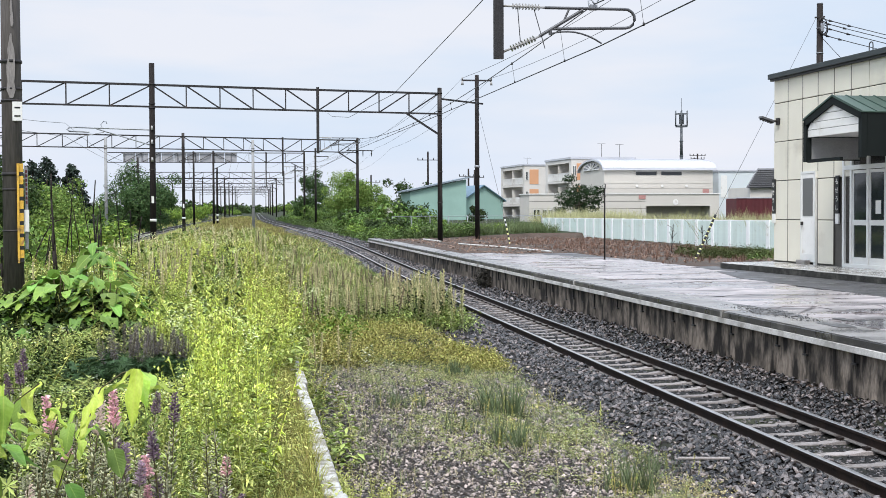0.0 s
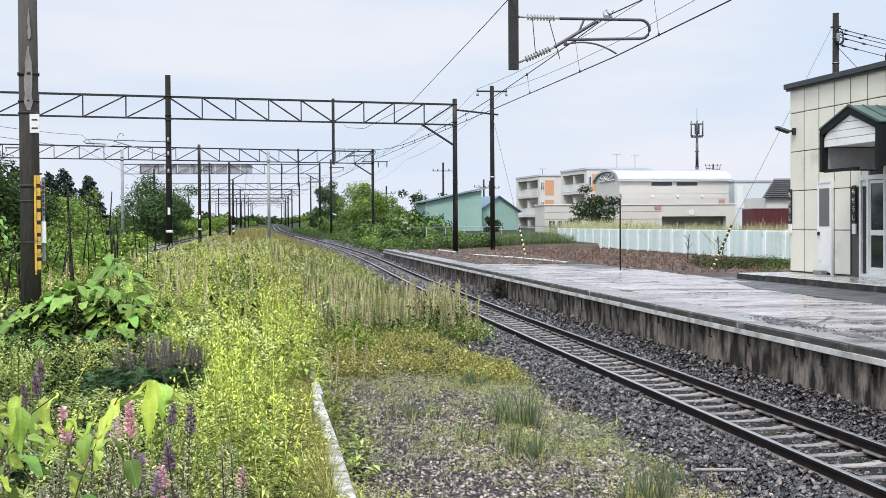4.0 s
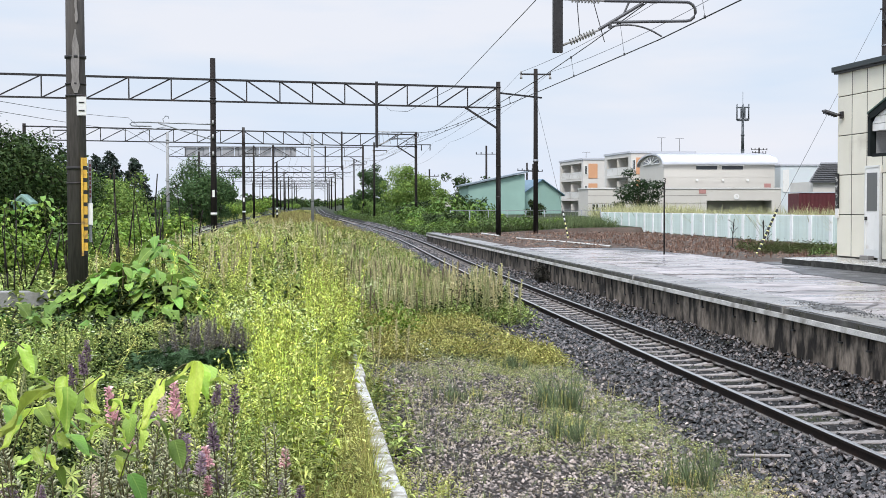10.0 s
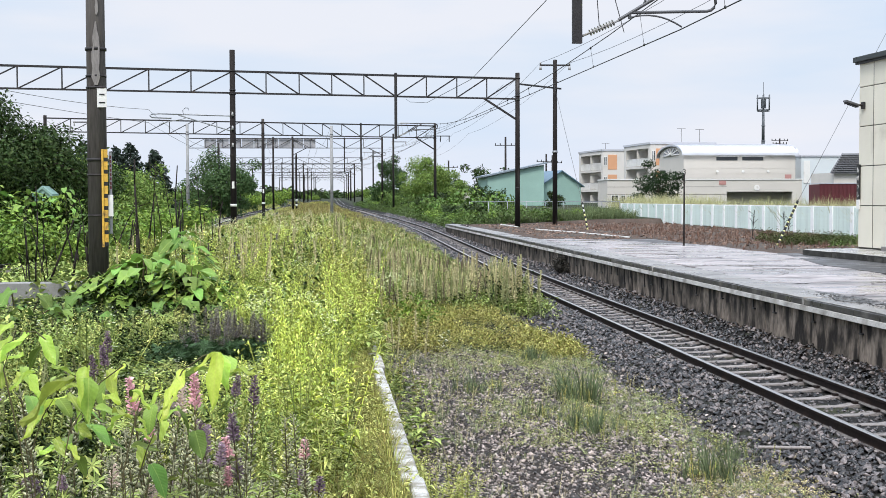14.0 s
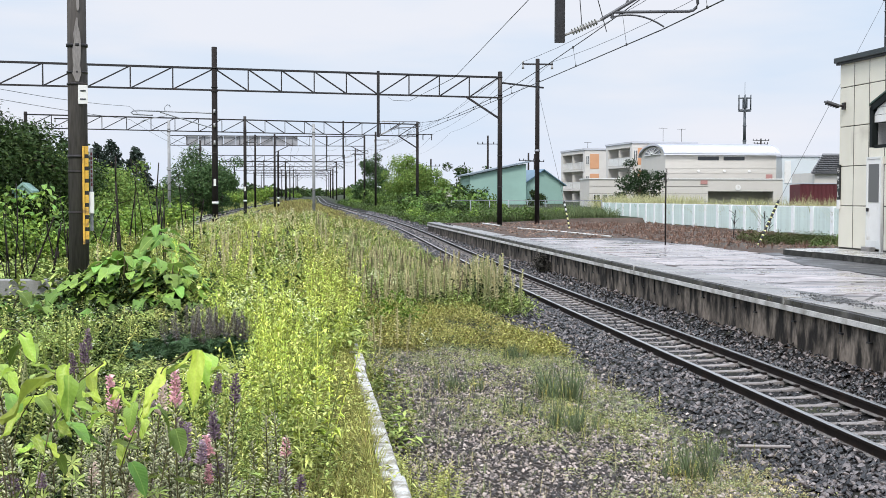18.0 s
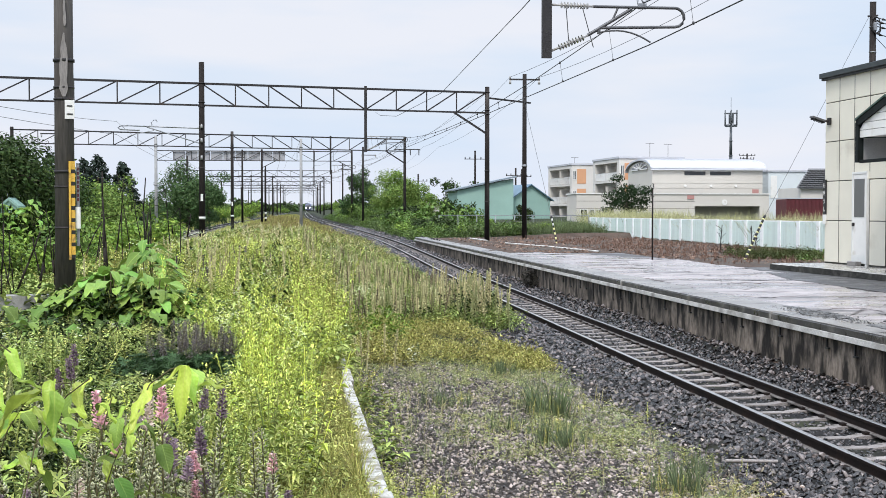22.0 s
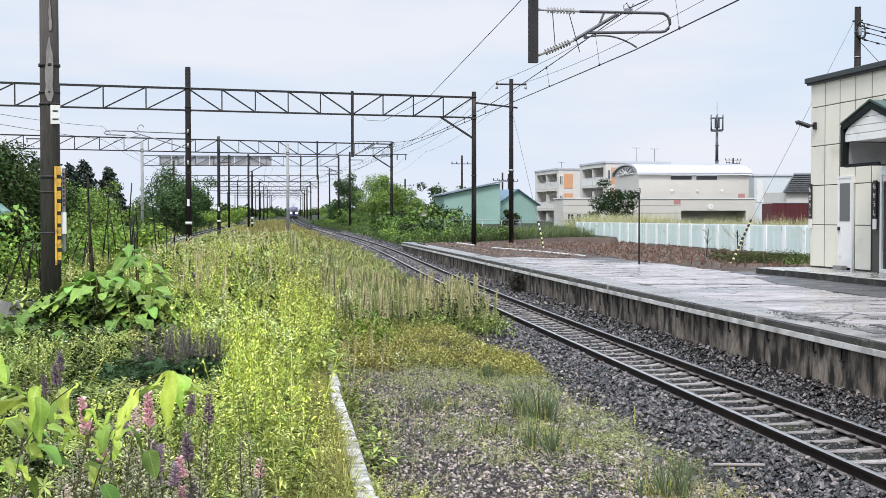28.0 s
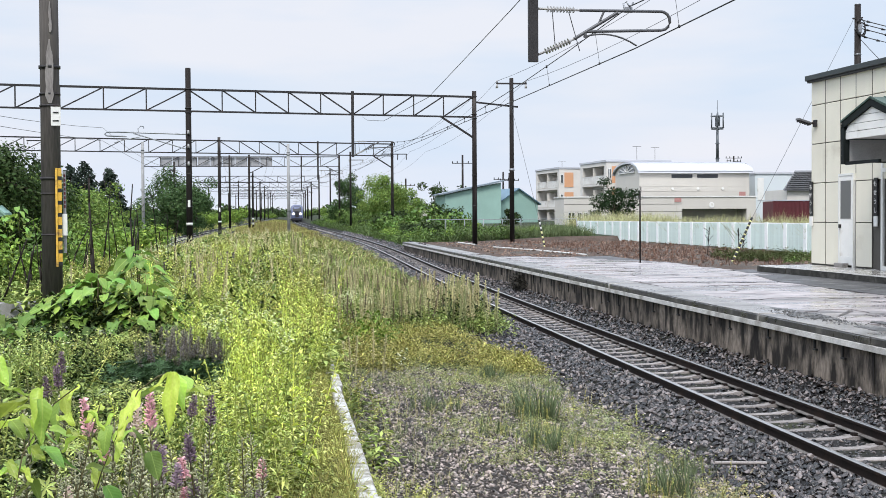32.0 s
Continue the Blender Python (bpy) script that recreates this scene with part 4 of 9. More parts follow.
tube(bm, (0, 0, 4.7), (0, 0, 4.85), 0.175, n=12)
tube(bm, (0, 0, 0.3), (0, 0, 1.6), 0.03, n=6)
part("band", bm, M_GALV, p2)


def wire(name, pts, label, sag=0.0, r=0.011, category="wire"):
    """A wire through points, each span hanging by sag metres."""
    bm = BM()
    out = []
    for a, b in zip(pts[:-1], pts[1:]):
        for t in np.linspace(0, 1, 11)[: -1]:
            p = Vector(a).lerp(Vector(b), float(t))
            p.z -= sag * 4 * t * (1 - t)
            out.append(p)
    out.append(Vector(pts[-1]))
    path_tube(bm, out, r, 4)
    return thing(name, bm, M_WIRE, label, category, group="overhead wires")


STN = [-30, 22, 76, 128, 182, 236, 290, 344]
contact = [(float(track_x(y)) + (0.1 if i % 2 else -0.1) - 0.15, y, float(track_z(y)) + 6.2 if y > 30 else 5.55) for i, y in enumerate(STN)]
contact[1] = (6.31, 22, 5.555)
mess = [(float(track_x(y)) - 0.12, y, float(track_z(y)) + (6.85 if y > 30 else 6.31)) for y in STN]
mess[1] = (6.21, 22, 6.31)
cw = wire("contact_wire", contact, "taut overhead contact wire above the track", 0.02, 0.012)
mw = wire("messenger_wire", mess, "sagging messenger wire above the contact wire", 0.62, 0.012)
bm = BM()
for k in range(0, 4):
    for t in ((0.86, 0.95) if k == 0 else np.linspace(0.048, 0.952, 11)):
        a = Vector(contact[k]).lerp(Vector(contact[k + 1]), float(t))
        b = Vector(mess[k]).lerp(Vector(mess[k + 1]), float(t))
        b.z -= 0.62 * 4 * t * (1 - t)
        bm = BM()
        path_tube(bm, [a, b], 0.004, 4)
        tube(bm, b - Vector((0, 0, 0.03)), b + Vector((0, 0, 0.03)), 0.022, n=6)
        tube(bm, a - Vector((0, 0, 0.02)), a + Vector((0, 0, 0.03)), 0.018, n=6)
        part("dropper", bm, M_WIRE, mw, "short hanger wire")
bm = BM()
path_tube(bm, [(6.12, 22, 6.26), (6.1, 22, 6.36), (6.16, 22, 6.4), (6.2, 22, 6.33), (6.25, 22, 6.33), (6.28, 22, 6.39)], 0.018, 6)
box(bm, 6.12, 6.26, 21.97, 22.03, 6.2, 6.3)
part("wire_clamp", bm, M_GALV, g0, "steel clamp holding the messenger wire")
wire("feeder_wire", [(4.26, 8, 6.9), (4.35, 24, 6.5), (4.56, 39.5, 6.35), (4.5, 57, 6.95), (4.6, 70, 8.0), (4.66, 75.2, 8.6)], "slack feeder wire ending at the gantry")
for e in (-0.95, 0.95):
    wire("service_wire", [(14.6 + e, -30, 11.3), (14.6 + e, 22, 11.3), (14.6 + e, 79.6, 11.3), (16 + e, 150, 10.5), (18 + e, 230, 10.5)], "thin service wire on the tall pole", 0.7, 0.012)
for x0, z0, x1, z1 in ((11.7, 10.0, 11.0, 9.8), (10.8, 9.6, 10.6, 9.4)):
    wire("service_wire", [(x0, 76.5, z0), (x1, 129, z1), (9.0, 182, 10.2), (7.6, 236, 10.4)], "thin wire along the gantries", 0.5, 0.011)
for dz, sag in ((0.0, 0.25), (0.75, 0.6)):
    wire("side_wire", [(-15.6, 22, 6.35 + dz), (-10.3, 73, 7.0 + dz)] + [(float(track_x(y) + second_dx(y)) - 0.4, y, float(track_z(y)) + 6.2 + dz) for y in (124, 182, 236, 290, 344)], "wire above the second track", sag, 0.011)
for dx, z in ((-6.0, 9.1), (3.3, 8.8), (-12.5, 8.2), (-2.0, 8.4), (0.5, 6.3), (-8.0, 7.2)):
    wire("far_wire", [(float(track_x(y)) + dx, y, float(track_z(y)) + z) for y in (128, 182, 236, 290, 344, 398, 452)], "thin overhead wire far along the line", 0.6, 0.011)


# ---- fence beyond the platform ----
def fence_x(y):
    return float(np.interp(y, [36, 50.4, 96.2, 130], [21.8, 22.1, 23.1, 23.9]))


fc = base("platform_fence", (0, 0, 0), "mint-white slatted metal fence behind the platform", "fence")
slat_me = mesh_of("slat", (lambda b: (box(b, -0.012, 0.012, -0.058, 0.058, 0.06, 1.28), b)[1])(BM()), M_FENCE)
post_me = mesh_of("fence_post", (lambda b: (box(b, -0.05, 0.05, -0.17, 0.17, 0.0, 1.34), b)[1])(BM()), M_FENCEPOST)
y = 44.0
while y < 98:
    x, z = fence_x(y), 0.84
    p = new("fence_post", post_me)
    p.parent, p.matrix_basis = fc, pose(x, y, z, 0, 0, -1.2)
    if y + 2.3 < 98:
        for zz, w in ((1.3, 0.06), (0.12, 0.05)):
            bm = BM()
            beam(bm, (x + 0.03, y, z + zz), (fence_x(y + 2.3) + 0.03, y + 2.3, z + zz), 0.05, w)
            part("fence_rail", bm, M_FENCEPOST, fc)
        for k in range(14):
            yy = y + 0.24 + k * 0.14
            s = new("slat", slat_me)
            s.parent, s.matrix_basis = fc, pose(fence_x(yy), yy, z, 0, 0, -1.2)
    y += 2.3

# wire mesh fence at the platform's far end
wf = base("mesh_fence", (0, 0, 0), "low galvanised pipe and mesh fence among weeds", "fence")
for k in range(9):
    bm = BM()
    x = 11.0 + k * 1.5
    tube(bm, (x, 97, 0.6), (x, 97, 2.35), 0.03, n=6)
    part("fence_post", bm, M_GALV, wf)
bm = BM()
for z in (2.33, 1.2):
    tube(bm, (11, 97, z), (23.0, 97, z), 0.025, n=6)
part("fence_rail", bm, M_GALV, wf)
bm = BM()
for k in range(60):
    tube(bm, (11 + k * 0.2, 97.03, 1.2), (11 + k * 0.2, 97.03, 2.33), 0.005, n=3, cap=False)
part("mesh_infill", bm, M_GALV, wf)

# ---- distant buildings ----
M_APT = mat("pale_render", (0.6, 0.57, 0.53), 0.8, vary=0.08, scale=0.5, bump=0.03)
M_ORANGE = mat("orange_render", (0.6, 0.32, 0.18), 0.8, vary=0.08, scale=0.5, bump=0.03)
M_HALL = mat("warm_white_siding", (0.55, 0.52, 0.475), 0.7, vary=0.06, scale=0.4, bump=0.03)
M_METAL = mat("pale_ribbed_roof_metal", (0.506, 0.515, 0.552), 0.45, 0.1, vary=0.08, scale=0.5, bump=0.03)
M_RED = mat("dark_red_corrugated_sheet", (0.095, 0.017, 0.021), 0.5, vary=0.2, scale=2, bump=0.05)
M_TEAL = mat("teal_green_siding", (0.27, 0.41, 0.36), 0.65, vary=0.12, scale=0.5, bump=0.05)
M_TEALROOF = mat("grey_blue_sheet_roof", (0.2, 0.24, 0.28), 0.5, vary=0.12, scale=0.6, bump=0.05)
M_SLATEBLUE = mat("blue_sheet_roof", (0.09, 0.16, 0.22), 0.45, vary=0.15, scale=0.6, bump=0.05)
M_TILE = mat("grey_roof_tile", (0.14, 0.14, 0.145), 0.6, vary=0.2, scale=1, bump=0.1)


def window_on(parent, x0, x1, y, z0, z1, face=-1):
    """A window in a wall that faces -y (or +y): frame proud, dark pane set in."""
    bm = BM()
    e = 0.06
    for a in ((x0 - e, x1 + e, z0 - e, z0), (x0 - e, x1 + e, z1, z1 + e), (x0 - e, x0, z0, z1), (x1, x1 + e, z0, z1), ((x0 + x1) / 2 - 0.03, (x0 + x1) / 2 + 0.03, z0, z1)):
        box(bm, a[0], a[1], y + face * 0.06, y, a[2], a[3])
    w = part("window", bm, M_ALU, parent)
    bm = BM()
    box(bm, x0, x1, y + face * 0.02, y - face * 0.01, z0, z1)
    part("pane", bm, M_GLASS, w)


# three-storey flats in two stepped wings: balconies along the side that faces the line, orange panels on the end walls
def make_flats():
    ap = base("apartment_building", (42.0, 160.0, 0.8), "three-storey cream and orange flats with balconies", "building", turn=5)
    H, ST = 8.9, 2.96
    # each wing: x of the balcony side, y from and to, how far the end wall runs in x, its orange panels
    for wx, y0, y1, wide_x, oranges in ((0.68, 22.7, 35.0, 10.0, ((1.5, 2.9),)), (0.0, 0.0, 10.7, 9.0, ((0.75, 2.6), (3.4, 5.4)))):
        bm = BM()
        box(bm, wx + 1.5, wx + wide_x, y0, y1, 0, H)
        box(bm, wx, wx + 1.5, y0, y0 + 0.9, 0, H)
        box(bm, wx, wx + 1.5, y1 - 0.9, y1, 0, H)
        part("wall", bm, M_APT, ap)
        for s in range(4):
            bm = BM()
            z = s * ST
            box(bm, wx - 0.02, wx + 1.5, y0 + 0.9, y1 - 0.9, max(0, z - (0.5 if s == 3 else 0.16)), min(H, z + 0.14))
            part("balcony_slab", bm, M_APT, ap)
        for s in range(3):
            z = s * ST + 0.14
            bm = BM()
            beam(bm, (wx + 0.05, y0 + 0.9, z + 1.02), (wx + 0.05, y1 - 0.9, z + 1.02), 0.07)
            rail = part("balcony_railing", bm, M_WHITE, ap, "white balcony railing")
            n = 22
            for k in range(n):
                yy = y0 + 1.1 + k * (y1 - y0 - 2.2) / (n - 1)
                bm = BM()
                box(bm, wx + 0.03, wx + 0.07, yy - 0.13, yy + 0.13, z + 0.05, z + 1.0)
                part("slat", bm, M_WHITE, rail)
            bm = BM()
            box(bm, wx, wx + 1.45, (y0 + y1) / 2 - 0.06, (y0 + y1) / 2 + 0.06, z, z + 2.2)
            part("balcony_screen", bm, M_APT, ap)
            for ya, yb in ((y0 + 1.4, (y0 + y1) / 2 - 0.5), ((y0 + y1) / 2 + 0.5, y1 - 1.4)):
                bm = BM()
                box(bm, wx + 1.44, wx + 1.52, ya, yb, z + 0.1, z + 2.0)
                w = part("window", bm, M_ALU, ap, "aluminium balcony window")
                bm = BM()
                box(bm, wx + 1.42, wx + 1.45, ya + 0.08, yb - 0.08, z + 0.18, z + 1.92)
                part("pane", bm, M_GLASS, w)
            # end wall: a narrow window beside the corner, then the orange panels
            window_on(ap, wx + 0.25, wx + 0.6, y0, z + 0.7, z + 1.9)
            for xa, xb in oranges:
                if s:
                    bm = BM()
                    box(bm, xa, xb, y0 - 0.05, y0 + 0.02, z + 0.05, z + 2.25)
                    part("orange_panel", bm, M_ORANGE, ap, "orange wall panel")
        bm = BM()
        box(bm, wx - 0.12, wx + wide_x + 0.1, y0 - 0.12, y1 + 0.1, H, H + 0.25)
        part("roof", bm, M_METAL, ap, "flat roof with a pale metal edge")
    for x, y, h in ((2.5, 27.0, 0.8), (5.4, 3.0, 1.7), (8.0, 3.0, 1.6)):
        bm = BM()
        tube(bm, (x, y, 8.9), (x, y, 9.4 + h), 0.03, n=5)
        beam(bm, (x - 0.6, y, 9.4 + h), (x + 0.6, y, 9.4 + h), 0.04)
        for k in range(4):
            beam(bm, (x - 0.4 + 0.27 * k, y - 0.3, 9.4 + h), (x - 0.4 + 0.27 * k, y + 0.3, 9.4 + h), 0.025)
        part("aerial", bm, M_STEEL, ap)
    return ap


make_flats()


def make_hall():
    h = base("long_hall", (42.4, 146, 0.8), "long warm-white hall with a barrel metal roof", "building")
    L, R, Z = 0.0, 13.8, 7.0
    bm = BM()
    box(bm, L, R, 0, 11, 0, Z)
    part("wall", bm, M_HALL, h)
    # barrel roof: arc in the y-z plane falls to the long sides, gable end at the left
    bm = BM()
    prev = None
    for a in np.linspace(0, math.pi, 15):
        y, z = 5.5 - 5.9 * math.cos(a), Z + 0.1 + 1.3 * math.sin(a)
        ring = [bm.verts.new((-0.3, y, z)), bm.verts.new((R + 0.3, y, z)), bm.verts.new((R + 0.3, y, z - 0.2)), bm.verts.new((-0.3, y, z - 0.2))]
        if prev:
            for k in range(4):
                bm.faces.new((prev[k], prev[(k + 1) % 4], ring[(k + 1) % 4], ring[k]))
        prev = ring
    roof = part("roof", bm, M_METAL, h, "pale barrel-vaulted metal roof")
    bm = BM()
    for i in range(34):
        x = -0.2 + i * 0.43
        for a0, a1 in zip(np.linspace(0.05, 1.6, 7)[:-1], np.linspace(0.05, 1.6, 7)[1:]):
            beam(bm, (x, 5.5 - 5.9 * math.cos(a0), Z + 0.14 + 1.3 * math.sin(a0)), (x, 5.5 - 5.9 * math.cos(a1), Z + 0.14 + 1.3 * math.sin(a1)), 0.05)
    part("roof_rib", bm, M_METAL, roof)
    bm = BM()
    pts = [(0.0, 5.5 - 5.4 * math.cos(a), Z + 1.1 * math.sin(a)) for a in np.linspace(0, math.pi, 13)]
    prism(bm, pts, (0.2, 0, 0))
    part("gable_wall", bm, M_HALL, h)
    for x0, x1 in ((4.0, 6.6), (7.2, 9.8)):
        bm = BM()
        box(bm, x0, x1, -0.04, 0.02, 6.3, 6.75)
        part("strip_window", bm, M_GLASS, h)
        bm = BM()
        box(bm, x0 - 0.1, x1 + 0.1, -0.3, 0.0, 6.76, 6.84)
        part("window_hood", bm, M_WHITE, h)
    for k in range(7):
        bm = BM()
        box(bm, -0.02, R + 0.02, -0.03, 0.0, 1.6 + k * 0.62, 1.63 + k * 0.62)
        part("siding_line", bm, M_JOINT if k % 3 == 1 else M_HALL, h)
    for x in (4.1, 7.3, 10.4):
        bm = BM()
        tube(bm, (x, -0.12, 5.0), (x, 0.0, 5.0), 0.16, n=10)
        part("wall_light", bm, M_WHITE, h, "round white wall light")
    # fan window in the curved gable end
    bm = BM()
    prism(bm, [(-0.06, 5.5 - 3.6 * math.cos(a), Z + 0.1 + 0.85 * math.sin(a)) for a in np.linspace(0, math.pi, 11)], (0.05, 0, 0))
    fan = part("fan_window", bm, M_GLASS, h, "half-round fan window")
    for a in (0.0, 0.6, 1.15, 1.57, 2.0, 2.54, 3.14):
        bm = BM()
        beam(bm, (-0.09, 5.5, Z + 0.1), (-0.09, 5.5 - 3.6 * math.cos(a), Z + 0.1 + 0.85 * math.sin(a)), 0.12)
        part("glazing_bar", bm, M_WHITE, fan)
    # lower front wing
    w = base("front_wing", (44, 138, 0.8), "low cream wing with a wide entrance recess", "building")
    bm = BM()
    box(bm, -12.7, 1.1, 0, 5, 0, 3.85)
    part("wall", bm, M_HALL, w)
    for q in ((8.8, 9.9, 0, 5, 0, 3.85), (1.1, 8.8, 0, 5, 2.5, 3.85), (1.1, 8.8, 3, 5, 0, 2.5)):
        bm = BM()
        box(bm, *q)
        part("wall", bm, M_HALL, w)
    bm = BM()
    box(bm, -12.8, 10.0, -0.1, 5, 3.85, 3.97)
    part("parapet", bm, M_WHITE, w)
    for z in (1.3, 2.2, 3.05):
        bm = BM()
        box(bm, -12.7, 1.1, -0.02, 0.0, z, z + 0.035)
        part("siding_line", bm, M_JOINT, w)
    M_PLATE = mat("dull_pink_plate", (0.42, 0.22, 0.2), 0.6, vary=0.1)
    bm = BM()
    box(bm, 0.2, 1.0, -0.06, 0, 3.3, 3.75)
    part("name_plate", bm, M_PLATE, w, "small dull pink plate")
    bm = BM()
    box(bm, 12.5, 13.3, -0.06, 0, 4.1, 4.6)
    part("name_plate", bm, M_PLATE, h, "small dull pink plate")
    bm = BM()
    tube(bm, (4.6, -0.08, 2.95), (4.6, 0, 2.95), 0.32, n=14)
    part("round_emblem", bm, M_WHITE, w, "round white emblem")
    for x0 in (-12.2, -11.1, -10.4, -6.4):
        window_on(w, x0, x0 + (0.7 if x0 in (-12.2, -6.4) else 0.4), 0, 0.9, 2.1)


make_hall()


def make_sheds():
    s = base("red_shed", (42.2, 104, 0.8), "dark red corrugated container shed", "shed")
    bm = BM()
    for i in range(52):
        x = i * 0.12
        box(bm, x, x + 0.07, -0.03, 0.03, 0.0, 2.95)
        box(bm, x + 0.07, x + 0.12, 0.0, 0.03, 0.0, 2.95)
    part("corrugated_front", bm, M_RED, s)
    bm = BM()
    box(bm, 0, 6.3, 0.035, 2.4, 0, 2.92)
    part("body", bm, M_RED, s)
    bm = BM()
    for i in range(28):
        box(bm, i * 0.23, i * 0.23 + 0.15, -0.1, 2.4, 2.96, 3.03)
    part("roof", bm, M_METAL, s)
    g = base("white_warehouse", (58.5, 150, 0.8), "pale blue-white flat-roofed warehouse", "building")
    bm = BM()
    box(bm, 0, 26, 0, 12, 0, 6.9)
    part("wall", bm, mat("pale_blue_white_siding", (0.6, 0.64, 0.66), 0.6, vary=0.06, scale=0.3), g)
    bm = BM()
    box(bm, -0.1, 26.1, -0.15, 12, 6.9, 7.1)
    part("roof", bm, M_METAL, g)
    bm = BM()
    box(bm, 0.3, 1.1, -0.06, 0, 3.6, 6.4)
    part("sign_board", bm, M_WHITE, g)
    t = base("tiled_house", (51, 122, 0.8), "house with a grey tiled roof behind the shed", "house")
    bm = BM()
    box(bm, 0, 9, 0, 6, 0, 4.3)
    part("wall", bm, M_APT, t)
    bm = BM()
    prism(bm, [(-0.5, -0.4, 4.2), (9.5, -0.4, 4.2), (9.5, 3, 6.3), (2.2, 3, 6.3)], (0, 0.25, 0.1))
    part("roof", bm, M_TILE, t)
    bm = BM()
    for k in range(9):
        for i in range(22):
            z = 4.35 + k * 0.225
            x0 = -0.4 + k * 0.29
            xx = x0 + i * 0.44
            if xx < 9.0:
                box(bm, xx, xx + 0.4, -0.45 + k * 0.37, -0.2 + k * 0.37, z, z + 0.07)
    part("roof_tiles", bm, M_TILE, t)


make_sheds()


def gable_house(name, at, w, d, h, rise, wall, roof, label, turn=0, windows=(), over=0.4):
    g = base(name, at, label, "house", turn=turn)
    bm = BM()
    prism(bm, [(0, 0, 0), (w, 0, 0), (w, 0, h), (w / 2, 0, h + rise), (0, 0, h)], (0, d, 0))
    part("wall", bm, wall, g)
    for s in (0, 1):
        bm = BM()
        xo, xi = (-over, w / 2) if s == 0 else (w + over, w / 2)
        zo = h - rise * over / (w / 2)
        prism(bm, [(xo, -over, zo), (xi, -over, h + rise), (xi, -over, h + rise + 0.14), (xo, -over, zo + 0.14)], (0, d + 2 * over, 0))
        part("roof_slope", bm, roof, g)
    for x0, x1, z0, z1 in windows:
        window_on(g, x0, x1, 0, z0, z1)
    return g


gw = base("green_workshop", (20.5, 160, 0.8), "teal-green workshop with a single-pitch metal roof", "workshop", turn=0)
bm = BM()
prism(bm, [(0, 0, 0), (7.4, 0, 0), (7.4, 0, 6.2), (0, 0, 4.6)], (0, 10, 0))
part("wall", bm, M_TEAL, gw)
bm = BM()
prism(bm, [(-0.5, -0.5, 4.6), (7.8, -0.5, 6.36), (7.8, -0.5, 6.56), (-0.5, -0.5, 4.8)], (0, 11, 0))
part("roof", bm, M_TEALROOF, gw)
gable_house("green_house", (28.6, 166, 0.8), 5.6, 9, 3.6, 1.9, M_TEAL, M_SLATEBLUE, "teal house under a blue sheet-metal gable", turn=8, windows=((1.2, 2.4, 1.0, 2.2),))
gable_house("low_house", (16.5, 190, 0.9), 5.5, 8, 2.9, 1.2, M_APT, M_TEALROOF, "small pale house with a grey sheet roof")

# mobile-phone mast on the skyline
M_MAST = mat("dark_grey_mast_steel", (0.1, 0.11, 0.12), 0.5, 0.3, vary=0.15, bump=0)
ms = base("antenna_mast", (92.9, 260, 0.8), "slim grey antenna mast with a ring of panels", "mast")
bm = BM()
tube(bm, (0, 0, 0), (0, 0, 14.0), 0.42, 0.36, n=12)
tube(bm, (0, 0, 14.0), (0, 0, 20.6), 0.33, 0.26, n=12)
for z in (10.0, 14.0, 17.2):
    tube(bm, (0, 0, z), (0, 0, z + 0.15), 0.45, n=12)
part("shaft", bm, M_MAST, ms)
bm = BM()
for z, rad in ((20.4, 1.3), (20.7, 1.4), (23.2, 1.42)):
    for k in range(12):
        a, b = 2 * math.pi * k / 12, 2 * math.pi * (k + 1) / 12
        beam(bm, (rad * math.cos(a), rad * math.sin(a), z), (rad * math.cos(b), rad * math.sin(b), z), 0.12)
for k in range(6):
    a = 2 * math.pi * k / 6
    beam(bm, (0, 0, 20.4), (1.3 * math.cos(a), 1.3 * math.sin(a), 20.5), 0.12)
    beam(bm, (0, 0, 23.2), (1.4 * math.cos(a), 1.4 * math.sin(a), 23.2), 0.08)
tube(bm, (0, 0, 20.5), (0, 0, 23.6), 0.16, n=7)
tube(bm, (0, 0, 23.6), (0, 0, 26.6), 0.05, n=5)
part("ring_frame", bm, M_MAST, ms)
for k in range(6):
    a = 2 * math.pi * (k + 0.25) / 6
    bm = BM()
    tube(bm, (1.42 * math.cos(a), 1.42 * math.sin(a), 20.6), (1.42 * math.cos(a), 1.42 * math.sin(a), 23.9), 0.09, n=6)
    part("antenna_panel", bm, M_MAST, ms)
for k in range(3):
    a = 2.1 * k
    bm = BM()
    box(bm, 0.4 * math.cos(a) - 0.16, 0.4 * math.cos(a) + 0.16, 0.4 * math.sin(a) - 0.16, 0.4 * math.sin(a) + 0.16, 21.0, 23.3 - 0.3 * k)
    part("radio_unit", bm, M_MAST, ms)

